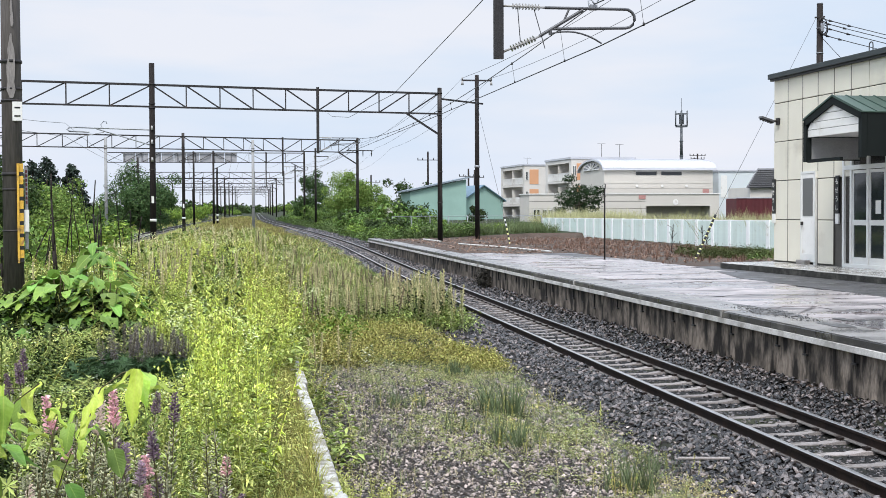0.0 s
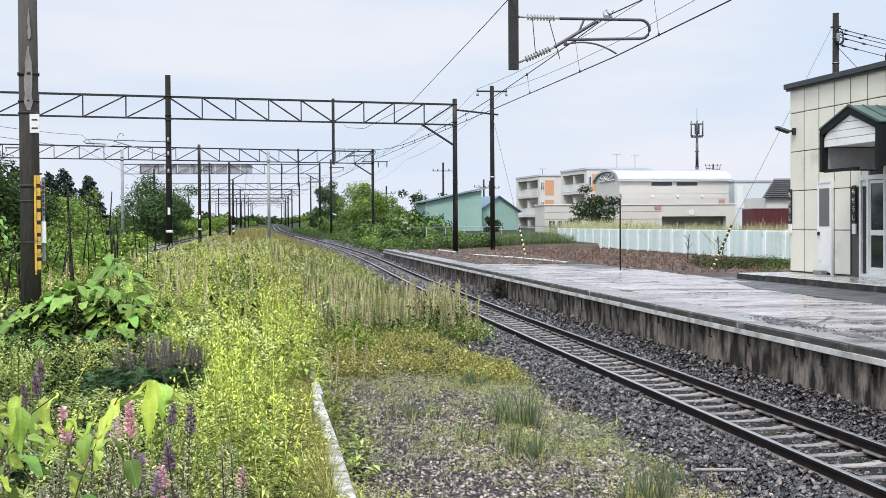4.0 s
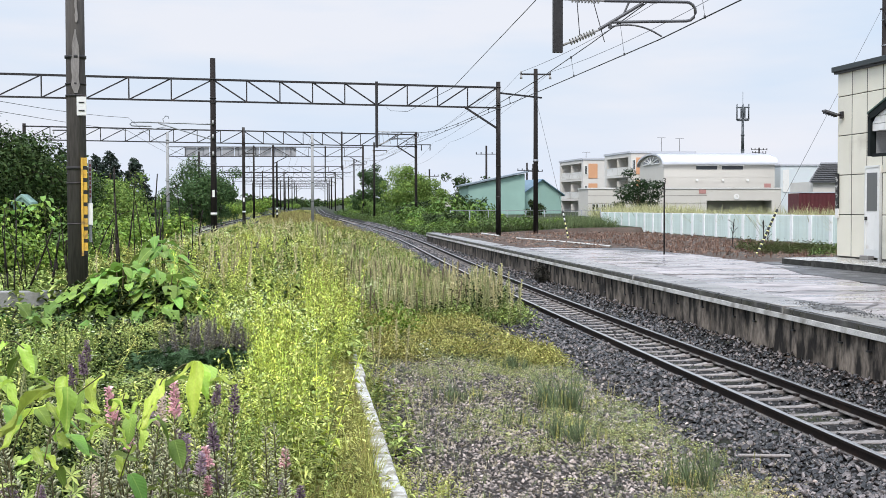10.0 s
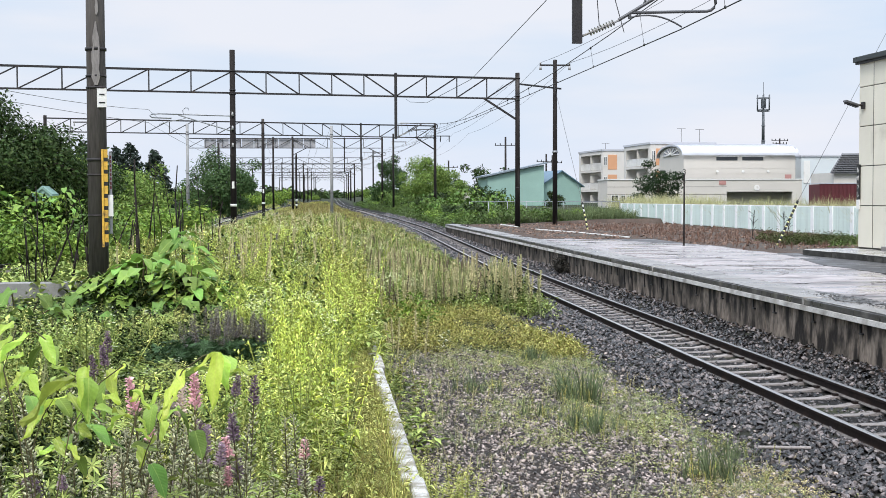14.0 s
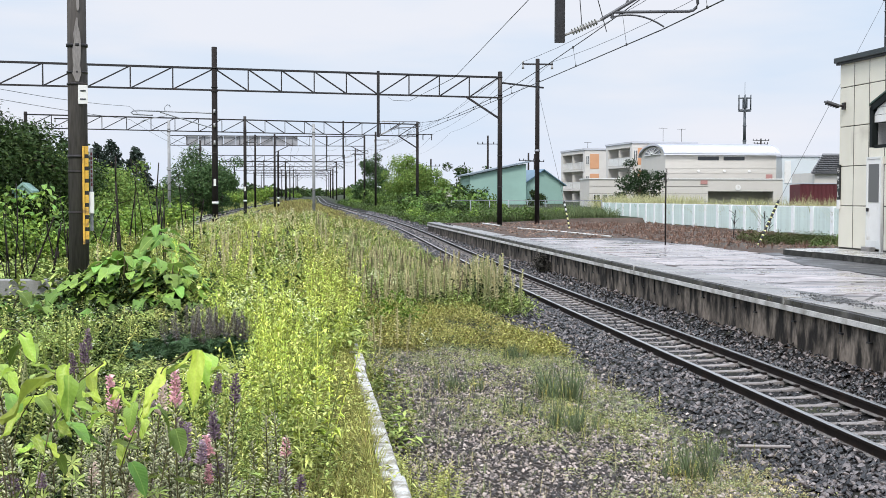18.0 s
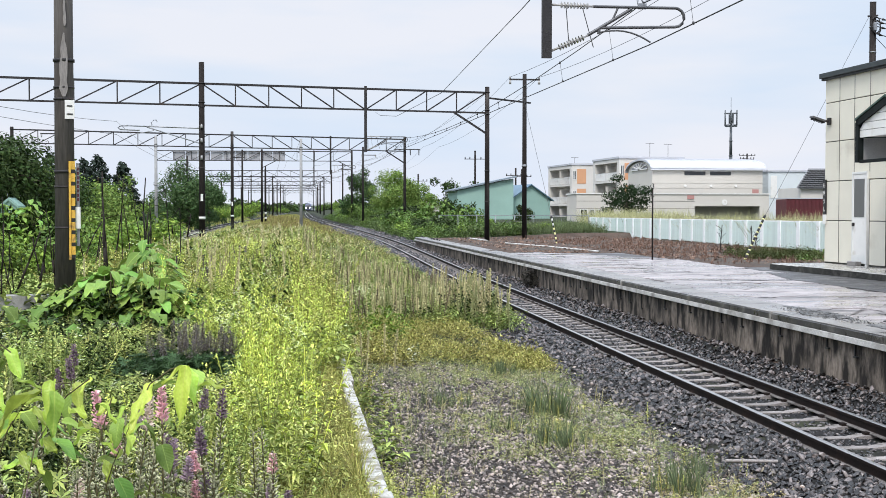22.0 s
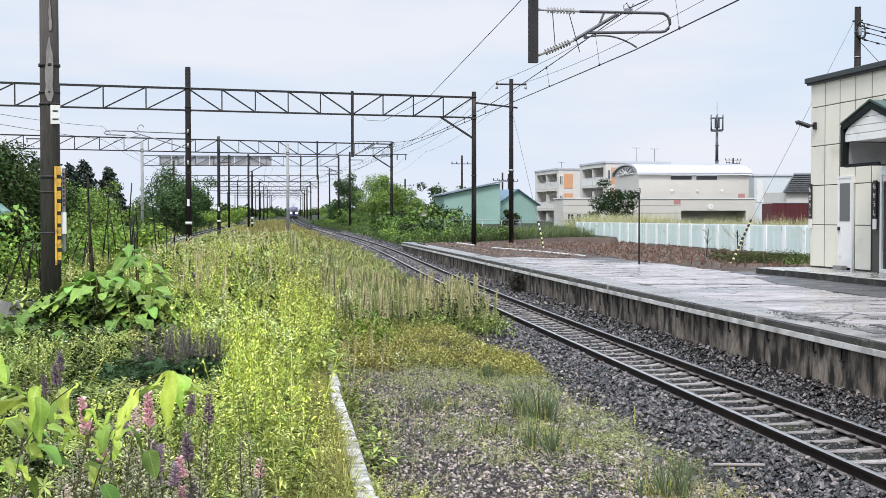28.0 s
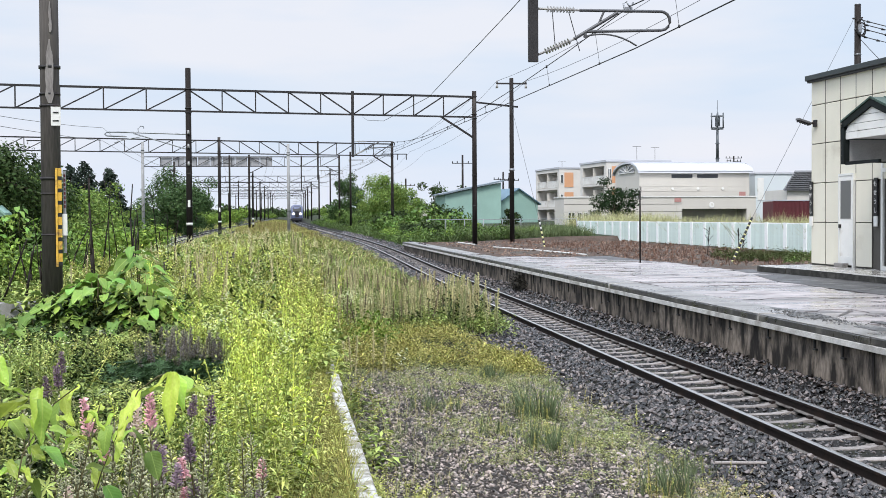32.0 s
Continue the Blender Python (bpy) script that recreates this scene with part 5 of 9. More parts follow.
# utility poles
for x, y, h, n in ((78, 210, 12.3, 3), (24.0, 168, 10.4, 1), (32.6, 185, 8.7, 1), (33.9, 187, 8.6, 1), (19.3, 200, 8.2, 1)):
    up = base("utility_pole", (x, y, 0.6), "concrete utility pole with crossarms and insulators", "pole", group="utility poles")
    bm = BM()
    tube(bm, (0, 0, 0), (0, 0, h), 0.17, 0.13, n=10)
    part("shaft", bm, M_POLE, up)
    for k in range(n):
        bm = BM()
        z = h - 0.35 - 0.55 * k - (0.8 if n == 1 else 0.0)
        reach = 1.45 - 0.2 * k
        beam(bm, (-reach, 0, z + 0.12 * (k % 2)), (reach, 0, z - 0.1 * (k % 2)), 0.09)
        a = part("crossarm", bm, M_STEEL, up)
        for e in (-0.95, -0.5, 0.55, 0.97):
            bm = BM()
            tube(bm, (e * reach, 0, z - 0.05), (e * reach, 0, z + 0.3), 0.07, n=7)
            part("insulator", bm, M_BLACK, a)


def service_utility_pole(x, y, h, drop, label):
    """A dark pole whose cables end on one side: coiled slack, bands, step bars and strain insulators."""
    up = base("utility_pole", (x, y, 0.6), label, "pole", group="utility poles")
    bm = BM()
    tube(bm, (0, 0, 0), (0, 0, h), 0.16, 0.13, n=14)
    part("shaft", bm, M_POLE, up)
    bm = BM()
    tube(bm, (0, 0, h), (0, 0, h + 0.05), 0.14, 0.125, n=14)
    part("cap", bm, M_GALV, up, "pale metal pole cap")
    for z in (1.05, 2.1, 2.95, 3.7, 4.4):
        bm = BM()
        tube(bm, (0, 0, h - z), (0, 0, h - z + 0.04), 0.155, n=14)
        part("steel_band", bm, M_GALV, up, "pale steel band")
    for k, z in enumerate((3.6, 4.35)):
        bm = BM()
        tube(bm, (-0.4 + 0.08 * k, -0.03, h - z), (0.4, -0.03, h - z), 0.018, n=6)
        part("step_bar", bm, M_STEEL, up)
    for k in range(3):
        bm = BM()
        c, w, t = (0.05 + 0.025 * k, -0.17 - 0.025 * k, h - 0.95 - 0.09 * k), 0.2 - 0.025 * k, 0.34 - 0.06 * k
        path_tube(bm, [(c[0] + w * math.cos(a), c[1], c[2] + t * math.sin(a)) for a in np.linspace(0, 6.283, 17)], 0.022, 5)
        part("cable_loop", bm, M_STEEL, up, "coil of slack cable")
    bm = BM()
    box(bm, -0.07, 0.09, -0.24, -0.12, h - 1.2, h - 0.85)
    part("junction_box", bm, M_GALV, up, "grey junction box", bevel=0.02)
    bm = BM()
    beam(bm, (-0.25, -0.05, h - 0.58), (0.2, -0.05, h - 0.54), 0.06)
    part("bracket", bm, M_STEEL, up)
    d = Vector(drop).normalized()
    for k, (z, out) in enumerate(((0.62, 1.15), (0.78, 0.95), (0.98, 1.1), (1.3, 0.75))):
        p = Vector((0.12, 0, h - z))
        bm = BM()
        tube(bm, p, p + d * out, 0.016, n=5)
        c = part("strain_wire", bm, M_STEEL, up)
        for e in (0.3, 1.0):
            bm = BM()
            q = p + d * (out * e)
            tube(bm, q - d * 0.07, q + d * 0.08, 0.055, 0.025, n=8)
            part("insulator", bm, M_BLACK, c)
    return up


service_utility_pole(24.0, 50, 10.75, (11.65, -4.0, -3.8), "dark utility pole with coiled cable, bands and strain insulators")
service_utility_pole(36.0, 46, 8.2, (-11.65, 4.0, 1.9), "shorter dark utility pole behind the station")
for k, z in enumerate((10.73, 10.57, 10.37, 10.05)):
    wire("street_wire", [(24.15, 50, z), (35.8, 46, z - 2.85)], "thin wire between street poles", 0.25, 0.016)
wire("drop_cable", [(24.05, 49.87, 9.9), (27.2, 47.5, 5.8)], "service cable dropping behind the station roof", 0.15, 0.013)
wire("guy_wire", [(23.8, 49.95, 10.75), (16.76, 43.3, 2.4)], "guy wire of the utility pole", 0.02, 0.009)


# striped guards on guy wires and little platform markers
def guard(x, y, z, top, r, colours, label):
    g = base("guy_guard", (x, y, z), label, "guy wire guard")
    n = 20 if y < 45 else 12
    for k in range(n):
        bm = BM()
        e = 0.24 / n if y < 45 else 0.0
        a, b = Vector(top) * (k / n + (e if k % 2 == 0 else -e)), Vector(top) * ((k + 1) / n + (e if k % 2 else -e))
        tube(bm, a, b, r, n=8)
        part("stripe", bm, M_BLACK if k % 2 else (colours[0] if k < 7 or y < 45 else M_WHITE), g)
    return g


guard(15.84, 42.8, 0.84, (0.92, 0.5, 1.57), 0.046, (M_CREAMY, M_BLACK), "black and yellow striped guard on a leaning guy wire")
guard(13.9, 66.0, 0.84, (-0.25, 0.3, 1.5), 0.045, (M_CREAMY, M_BLACK), "pale striped guard on a guy wire")
wire("guy_wire", [(13.65, 66.3, 2.3), (14.5, 79.4, 9.9)], "guy wire of the service pole", 0.0, 0.01)
mk = base("car_stop_marker", (12.45, 42.8, 0.8), "thin dark post with a small number plate", "marker")
bm = BM()
tube(bm, (0, 0, 0), (0, 0, 2.6), 0.028, n=7)
part("post", bm, M_POLE, mk)
bm = BM()
fcv = bpy.data.curves.new("digit", "FONT")
fcv.body, fcv.size, fcv.extrude, fcv.align_x = "3", 0.26, 0.01, "CENTER"
tmp = bpy.data.objects.new("digit", fcv)
scene.collection.objects.link(tmp)
dme = bpy.data.meshes.new_from_object(tmp)
bpy.data.objects.remove(tmp)
dg = new("digit", dme)
dme.materials.clear()
dme.materials.append(M_BLACK)
dg.parent = mk
dg.matrix_basis = pose(0, -0.03, 2.58, 90, 0, 0)
bm.free()
# white rope line on the far platform
bm = BM()
path_tube(bm, [(12.95, 52.6, 0.85), (12.33, 60, 0.86), (11.34, 67.6, 0.86)], 0.045, 6)
thing("kerb_strip", bm, M_WHITELINE, "worn white kerb strip on the bare platform", "kerb", kind="structure")


# bare dry saplings before the fence
def dry_sapling(at, h, seed):
    r = np.random.default_rng(seed)
    d = base("dry_sapling", at, "leafless dark sapling in front of the fence", "plant", group="dry saplings")
    bm = BM()
    top = Vector((r.uniform(-0.1, 0.25) * h, 0, h))
    path_tube(bm, [(0, 0, -0.05), top * 0.5, top], 0.018, 5)
    part("stem", bm, M_POLE, d)
    for k in range(7):
        p = top * r.uniform(0.25, 0.85)
        q = p + Vector((r.uniform(-0.4, 0.4), r.uniform(-0.2, 0.2), r.uniform(0.15, 0.5))) * h * 0.6
        bm = BM()
        path_tube(bm, [p, p.lerp(q, 0.5) + Vector((0, 0, 0.03)), q], 0.009, 4)
        part("twig", bm, M_POLE, d)


dry_sapling((17.25, 49.5, 0.84), 1.2, 1)
dry_sapling((18.6, 49.5, 0.84), 1.15, 2)
dry_sapling((18.85, 49.9, 0.84), 0.9, 5)

bm = BM()
path_tube(bm, [(11.1, 80.0, 0.87), (11.12, 76.5, 0.875), (11.15, 72.6, 0.87)], 0.055, 6)
thing("kerb_strip", bm, M_WHITELINE, "short white kerb strip by the platform's far end", "kerb", kind="structure")

# broken surfacing by the platform edge
r7 = np.random.default_rng(7)
M_BROKEN = mat("broken_dark_surfacing", (0.05, 0.048, 0.046), 0.5, vary=0.5, scale=6, fine=40, bump=0.5, gloss_vary=0.2, dirt=(0.2, 0.19, 0.18), dirt_amount=0.3)
for cx, cy, lx, ly in ((8.5, 19.4, 0.3, 0.95), (8.62, 20.85, 0.16, 0.4), (8.45, 17.0, 0.2, 0.5), (9.0, 17.9, 0.14, 0.3)):
    bm = BM()
    ring = [(cx + lx * math.cos(a) * r7.uniform(0.6, 1.15), cy + ly * math.sin(a) * r7.uniform(0.6, 1.15), 0.8) for a in np.linspace(0, 6.283, 17)[:-1]]
    prism(bm, ring, (0, 0, 0.0745))
    thing("broken_patch", bm, M_BROKEN, "dark broken patch in the platform surface", "patch", kind="structure")

gable_house("lineside_hut", (-14.0, 61.0, -0.2), 0.75, 1.4, 2.98, 0.32, M_TEAL, M_TEAL, "small teal hut hidden among bushes", over=0.08)


# ---- loose stone: track ballast and the crushed surface of the old platform ----
def stone_template(k):
    """An angular chip of crushed stone: a skewed six-sided lump without its underside."""
    r = np.random.default_rng(k)
    a = np.sort(r.uniform(0, 6.283, 5) * 0.25 + np.arange(5) * 1.2566)
    low = np.stack([np.cos(a) * r.uniform(0.42, 0.62, 5), np.sin(a) * r.uniform(0.28, 0.5, 5), r.uniform(-0.35, -0.1, 5)], 1)
    tops = np.array([(-0.22, -0.02, 0.3), (0.2, -0.1, 0.36), (0.05, 0.2, 0.26)]) + r.uniform(-0.1, 0.1, (3, 3))
    v = np.concatenate([low, tops])
    v = v * (1.12, 0.95, 0.8) @ np.array(Euler(r.uniform(-0.75, 0.75, 3)).to_matrix()).T
    d = np.array([np.argmin(((tops[:, :2] - (p[:2] + low[(i + 1) % 5][:2]) / 2) ** 2).sum(1)) for i, p in enumerate(low)]) + 5
    f = [(5, 6, 7)] + [(i, (i + 1) % 5, d[i]) for i in range(5)]
    for i in range(5):
        if d[i] != d[i - 1]:
            f.append((i, d[i], d[i - 1]))
    return v, np.array(f)


def merge(sets):
    vs, fs, n = [], [], 0
    for v, f in sets:
        vs.append(v)
        fs.append(f + n)
        n += len(v)
    return np.concatenate(vs), np.concatenate(fs)


def stones(name, x, y, size, material, label, z=None, sink=0.2):
    sets = []
    pick = RNG.integers(0, 6, len(x))
    zz = ground_z(x, y) if z is None else z
    for k in range(6):
        m = pick == k
        at = np.stack([x[m], y[m], zz[m] + size[m] * (sink + RNG.uniform(-0.35, 0.35, m.sum()))], 1)
        sets.append(scatter(stone_template(k), at, RNG.uniform(0, 6.28, m.sum()), size[m], RNG.normal(0, 0.35, (m.sum(), 2))))
    v, f = merge(sets)
    return tagged(new(name, mesh_np(name, v, f, material)), label, "stones", kind="stuff")


def band_y(n, y0, y1, power=1.6):
    """Distances that thicken towards the near end."""
    return y0 + (y1 - y0) * RNG.uniform(0, 1, n) ** power


n = 74000
by = band_y(n, 8.5, 150, 2.3)
bo = RNG.uniform(-2.75, 1.62, n)
keep = (np.abs(np.abs(bo) - 0.5665) > 0.1)
# sleepers show between the rails: thin the stone over them
on_sleeper = (np.abs(bo) < 1.02) & (np.abs(((by - 4.0) / 0.64 + 0.5) % 1.0 - 0.5) < 0.14)
keep &= ~(on_sleeper & (RNG.uniform(0, 1, n) < np.where(np.abs(bo) < 0.62, 0.97, 0.35)))
by, bo = by[keep], bo[keep]
old = (bo < -1.85 + RNG.normal(0, 0.3, len(bo))) & (by < 27)
stones("shoulder_stones", track_x(by[old]) + bo[old], by[old], 0.03 + 0.04 * RNG.uniform(0, 1, old.sum()) ** 1.3, M_PEBBLE, "brownish old stones on the ballast shoulder")
by, bo = by[~old], bo[~old]
four_foot = np.abs(bo) < 0.5
stones("ballast", track_x(by) + bo, by, (0.038 + 0.044 * RNG.uniform(0, 1, len(by)) ** 1.3) * np.where(four_foot, 0.75, 1.0) * (1 + by / 70), M_STONE, "coarse dark wet ballast stones along the track",
       z=ground_z(track_x(by) + bo, by) - np.where(four_foot, 0.02, 0.0))
n = 30000
gy = band_y(n, 9.5, 21.5, 1.4)
gx = RNG.uniform(0.55, 4.3, n)
stones("crushed_stone", gx, gy, 0.022 + 0.032 * RNG.uniform(0, 1, n) ** 1.6, M_PEBBLE, "old dark ballast where a track was lifted", sink=0.1)

# crumbled surfacing by the platform edge
n = 900
x, y = 8.46 + RNG.normal(0, 0.13, n), 19.4 + RNG.normal(0, 0.75, n)
stones("crumbled_surfacing", x, y, RNG.uniform(0.012, 0.042, n), M_BROKEN, "crumbs of dark broken surfacing on the platform", z=np.full(n, PLAT_Z - 0.004), sink=0.1)

# ---- plants: templates ----
def leaf(p, d, ln, w, droop=0.3, roll=None):
    """A leaf from p along d, folded along its midrib."""
    p, d = np.array(p, float), np.array(d, float)
    d /= np.linalg.norm(d)
    side = np.cross(d, (0, 0, 1.0))
    k = np.linalg.norm(side)
    side = side / k if k > 1e-3 else np.array((1.0, 0, 0))
    up = np.cross(side, d)
    mid = p + d * ln * 0.45
    tip = p + d * ln - np.array((0, 0, droop * ln))
    v = np.array([p, mid + side * w / 2 + up * w * 0.2, tip, mid - side * w / 2 + up * w * 0.2])
    return v, np.array([(0, 1, 2), (0, 2, 3)])


def blade(p, d, ln, w, bend):
    p, d = np.array(p, float), np.array(d, float)
    side = np.array((-d[1], d[0], 0))
    k = np.linalg.norm(side)
    side = (side / k if k > 1e-3 else np.array((1.0, 0, 0))) * w / 2
    m = p + d * ln * 0.55
    t = p + d * ln + np.array((d[0], d[1], -abs(bend))) * bend * ln
    v = np.array([p - side, p + side, m - side * 0.8, m + side * 0.8, t])
    return v, np.array([(0, 1, 3), (0, 3, 2), (2, 3, 4)])


def stalk(h, r, lean=(0, 0)):
    v = []
    for z in (0, h):
        for k in range(3):
            a = 2.094 * k
            v.append((r * math.cos(a) + lean[0] * z, r * math.sin(a) + lean[1] * z, z))
    return np.array(v), np.array([(0, 1, 4), (0, 4, 3), (1, 2, 5), (1, 5, 4), (2, 0, 3), (2, 3, 5)])


def leafy_stem(r, h=0.6, n=26, ln=0.1, w=0.02, up=0.8, shoots=3):
    """Upright weed: narrow leaves up a bent stem, a few leafy shoots near its top."""
    bend = r.normal(0, 0.14, 2)

    def at(t):
        return np.array((bend[0] * h * t * t, bend[1] * h * t * t, h * t))

    sets = [stalk(h * 0.95, 0.0035, bend * 0.8)]
    for i in range(n):
        t = 0.06 + 0.94 * (i + r.uniform()) / n
        a = i * 2.4 + r.uniform(-0.7, 0.7)
        s = (1.2 - 0.75 * t) * r.uniform(0.55, 1.3)
        sets.append(leaf(at(t), (math.cos(a), math.sin(a), up * (0.35 + t) + r.normal(0, 0.3)), ln * s, w * s * r.uniform(0.8, 1.3), r.uniform(0.0, 0.6)))
    for k in range(shoots):
        a, t0 = r.uniform(0, 6.28), r.uniform(0.5, 0.85)
        d = np.array((math.cos(a) * 0.45, math.sin(a) * 0.45, 1.0)) * h * r.uniform(0.15, 0.32)
        for j in range(5):
            b = r.uniform(0, 6.28)
            sets.append(leaf(at(t0) + d * (j + 1) / 5, (math.cos(b), math.sin(b), 0.9), ln * 0.5 * r.uniform(0.6, 1.2), w * 0.7, 0.1))
    return merge(sets)


def tuft(r, n=16, h=0.3, w=0.007, spread=0.5):
    sets = []
    for i in range(n):
        a = r.uniform(0, 6.28)
        s = r.uniform(0.1, spread)
        d = np.array((math.cos(a) * s, math.sin(a) * s, 1.0))
        sets.append(blade((math.cos(a) * 0.04 * r.uniform(), math.sin(a) * 0.04 * r.uniform(), 0), d / np.linalg.norm(d), h * r.uniform(0.5, 1.1), w, r.uniform(0.1, 0.45)))
    return merge(sets)


def bushlet(r, n=34, rad=0.16, h=0.3, ln=0.07, w=0.035):
    """Low leafy clump: leaves lie over a rounded heap, thickest at its skin."""
    sets = []
    for i in range(n):
        a, e = r.uniform(0, 6.28), math.asin(r.uniform(0.0, 1.0))
        q = r.uniform(0.55, 1.05)
        p = np.array((math.cos(a) * math.cos(e) * rad, math.sin(a) * math.cos(e) * rad, math.sin(e) * h)) * q
        b = a + r.normal(0, 0.8)
        sets.append(leaf(p, (math.cos(b), math.sin(b), r.uniform(-0.35, 0.75)), ln * r.uniform(0.6, 1.25), w * r.uniform(0.7, 1.2), r.uniform(0, 0.5)))
    return merge(sets)


def spike(r, h=0.6, z0=0.35, n=60, pod=0.022, fat=0.011, rad=0.018, thick=0.005):
    """A flower or seed spike: small pods round the upper stem."""
    sets = [stalk(h, thick)]
    for i in range(n):
        t = i / n
        z = h * (z0 + (1 - z0) * t)
        a = i * 2.4
        q = rad * (1 - 0.6 * t)
        d = np.array((math.cos(a), math.sin(a), 0.7))
        c = np.array((math.cos(a) * q * 0.4, math.sin(a) * q * 0.4, z))
        e = c + d * pod * (1.2 - 0.6 * t)
        s = np.array((-math.sin(a), math.cos(a), 0)) * fat * (1.2 - 0.6 * t)
        u = np.array((0, 0, fat * 0.8))
        m = (c + e) / 2
        j = r.normal(0, fat * 0.35, (5, 3))
        sets.append((np.array([c, m + s, m + u, m - s, e]) + j, np.array([(0, 1, 2), (0, 2, 3), (4, 2, 1), (4, 3, 2)])))
    return merge(sets)


def palmate(r, n=7, ln=0.05, w=0.012):
    """A whorl of narrow leaflets, tilted at random."""
    sets = []
    for i in range(n):
        a = 6.283 * i / n
        sets.append(leaf((0, 0, 0), (math.cos(a), math.sin(a), 0.25), ln * r.uniform(0.8, 1.1), w, 0.1))
    v, f = merge(sets)
    return v @ np.array(Euler((r.normal(0, 0.55), r.normal(0, 0.55), 0)).to_matrix()).T, f


def lupin_leaves(r, stems=9, h=0.32):
    sets = []
    for i in range(stems):
        a = r.uniform(0, 6.28)
        hh = h * r.uniform(0.4, 1.0)
        lean = (math.cos(a) * 0.4, math.sin(a) * 0.4)
        sets.append(stalk(hh, 0.003, lean))
        v, f = palmate(r, 8, 0.062, 0.016)
        sets.append((v + np.array((lean[0] * hh, lean[1] * hh, hh)), f))
    return merge(sets)


def umbel(r, h=0.5, n=9):
    """White daisy-like heads on thin stems (heads only)."""
    sets = []
    for i in range(n):
        a, q = r.uniform(0, 6.28), 0.07 * math.sqrt(r.uniform())
        c = np.array((q * math.cos(a), q * math.sin(a), h + r.uniform(-0.05, 0.03)))
        s = r.uniform(0.008, 0.014)
        ring = [c + s * np.array((math.cos(b), math.sin(b), 0.0)) for b in np.linspace(0, 6.283, 6)[:-1]]
        sets.append((np.array([c + (0, 0, 0.004)] + ring), np.array([(0, k + 1, (k + 1) % 5 + 1) for k in range(5)])))
    return merge(sets)


T = {}
FORMS = 6
for k in range(FORMS):
    rr = np.random.default_rng(100 + k)
    T["weed", k] = leafy_stem(rr, 0.62, 28, 0.075, 0.021, 0.55)
    T["weedfar", k] = leafy_stem(rr, 0.62, 10, 0.15, 0.04, shoots=0)
    T["grass", k] = tuft(rr, 12, 0.34, 0.006, 0.7)
    T["tussock", k] = tuft(rr, 16, 0.36, 0.0065, 0.45)
    T["grassfar", k] = tuft(rr, 7, 0.4, 0.022)
    T["bush", k] = bushlet(rr, 30)
    T["bushmid", k] = bushlet(rr, 22, 0.22, 0.35, 0.1, 0.055)
    T["bushfar", k] = bushlet(rr, 14, 0.22, 0.35, 0.16, 0.09)
    T["spikemid", k] = spike(rr, 0.62, 0.3, 26, 0.026, 0.013, 0.017, 0.009)
    T["sprig", k] = spike(rr, 0.5, 0.3, 12, 0.024, 0.012, 0.02)
    T["spikefar", k] = spike(rr, 0.62, 0.4, 12, 0.05, 0.03, 0.03)
    T["sedum", k] = bushlet(rr, 22, 0.13, 0.11, 0.042, 0.02)
    T["ferny", k] = bushlet(rr, 40, 0.2, 0.27, 0.062, 0.026)
    T["lupleaf", k] = lupin_leaves(rr)
    T["umbel", k] = umbel(rr)

M_LIME = mat("lime_green_weed", (0.58, 0.65, 0.15), 0.5, vary=0.45, scale=0.9, fine=9, bump=0, island=0.55, island_hue=0.02, trans=0.18, dirt=(0.13, 0.19, 0.045), dirt_amount=0.4, dirt_scale=1.1)
M_SPRING = mat("spring_green_weed", (0.54, 0.56, 0.18), 0.5, vary=0.5, scale=0.9, fine=9, bump=0, island=0.55, island_hue=0.02, trans=0.16, dirt=(0.11, 0.15, 0.04), dirt_amount=0.5, dirt_scale=0.9)
M_FRESH = mat("fresh_broad_shrub_leaf", (0.2, 0.3, 0.055), 0.5, vary=0.4, scale=0.6, fine=5, bump=0, island=0.6, island_hue=0.02, trans=0.15, dirt=(0.07, 0.13, 0.03), dirt_amount=0.5, dirt_scale=0.8)
M_MID = mat("mid_green_weed", (0.31, 0.37, 0.11), 0.55, vary=0.45, scale=0.6, fine=8, bump=0, island=0.55, island_hue=0.02, trans=0.12, dirt=(0.08, 0.14, 0.035), dirt_amount=0.5, dirt_scale=1.4)
M_SHRUB = mat("bank_shrub_leaf", (0.115, 0.178, 0.045), 0.55, vary=0.4, scale=0.5, fine=6, bump=0, island=0.5, island_hue=0.02, trans=0.1, dirt=(0.06, 0.11, 0.03), dirt_amount=0.5, dirt_scale=0.9)
# deep green of dark shrubs, taken near black to double as shade among leaves
M_DEEP = mat("deep_green_and_shade_leaf", (0.033, 0.052, 0.017), 0.55, vary=0.45, scale=0.6, fine=8, bump=0, island=0.5, island_hue=0.02, trans=0.06)
M_OCHRE = mat("ochre_sedum", (0.39, 0.365, 0.13), 0.7, vary=0.5, scale=1.4, fine=14, bump=0, island=0.4, island_hue=0.02, trans=0.15)
M_DRY = mat("dry_beige_seed_spike", (0.5, 0.45, 0.25), 0.75, vary=0.3, scale=1, fine=12, bump=0, island=0.25, island_hue=0.015, trans=0.15)
M_GREYGREEN = mat("grey_green_pods", (0.29, 0.3, 0.14), 0.7, vary=0.3, scale=1, fine=14, bump=0, island=0.25, trans=0.15)
M_DARKSPIKE = mat("dusky_purple_spike", (0.13, 0.105, 0.1), 0.7, vary=0.4, scale=2, fine=14, bump=0, island=0.5, island_hue=0.03)
M_PALEGRASS = mat("bluish_grass", (0.27, 0.31, 0.15), 0.6, vary=0.4, scale=1, fine=10, bump=0, island=0.8, trans=0.2)
M_TUSSOCK = mat("dark_bluish_tussock_grass", (0.13, 0.165, 0.085), 0.6, vary=0.4, scale=2, fine=10, bump=0, island=0.5, trans=0.2)
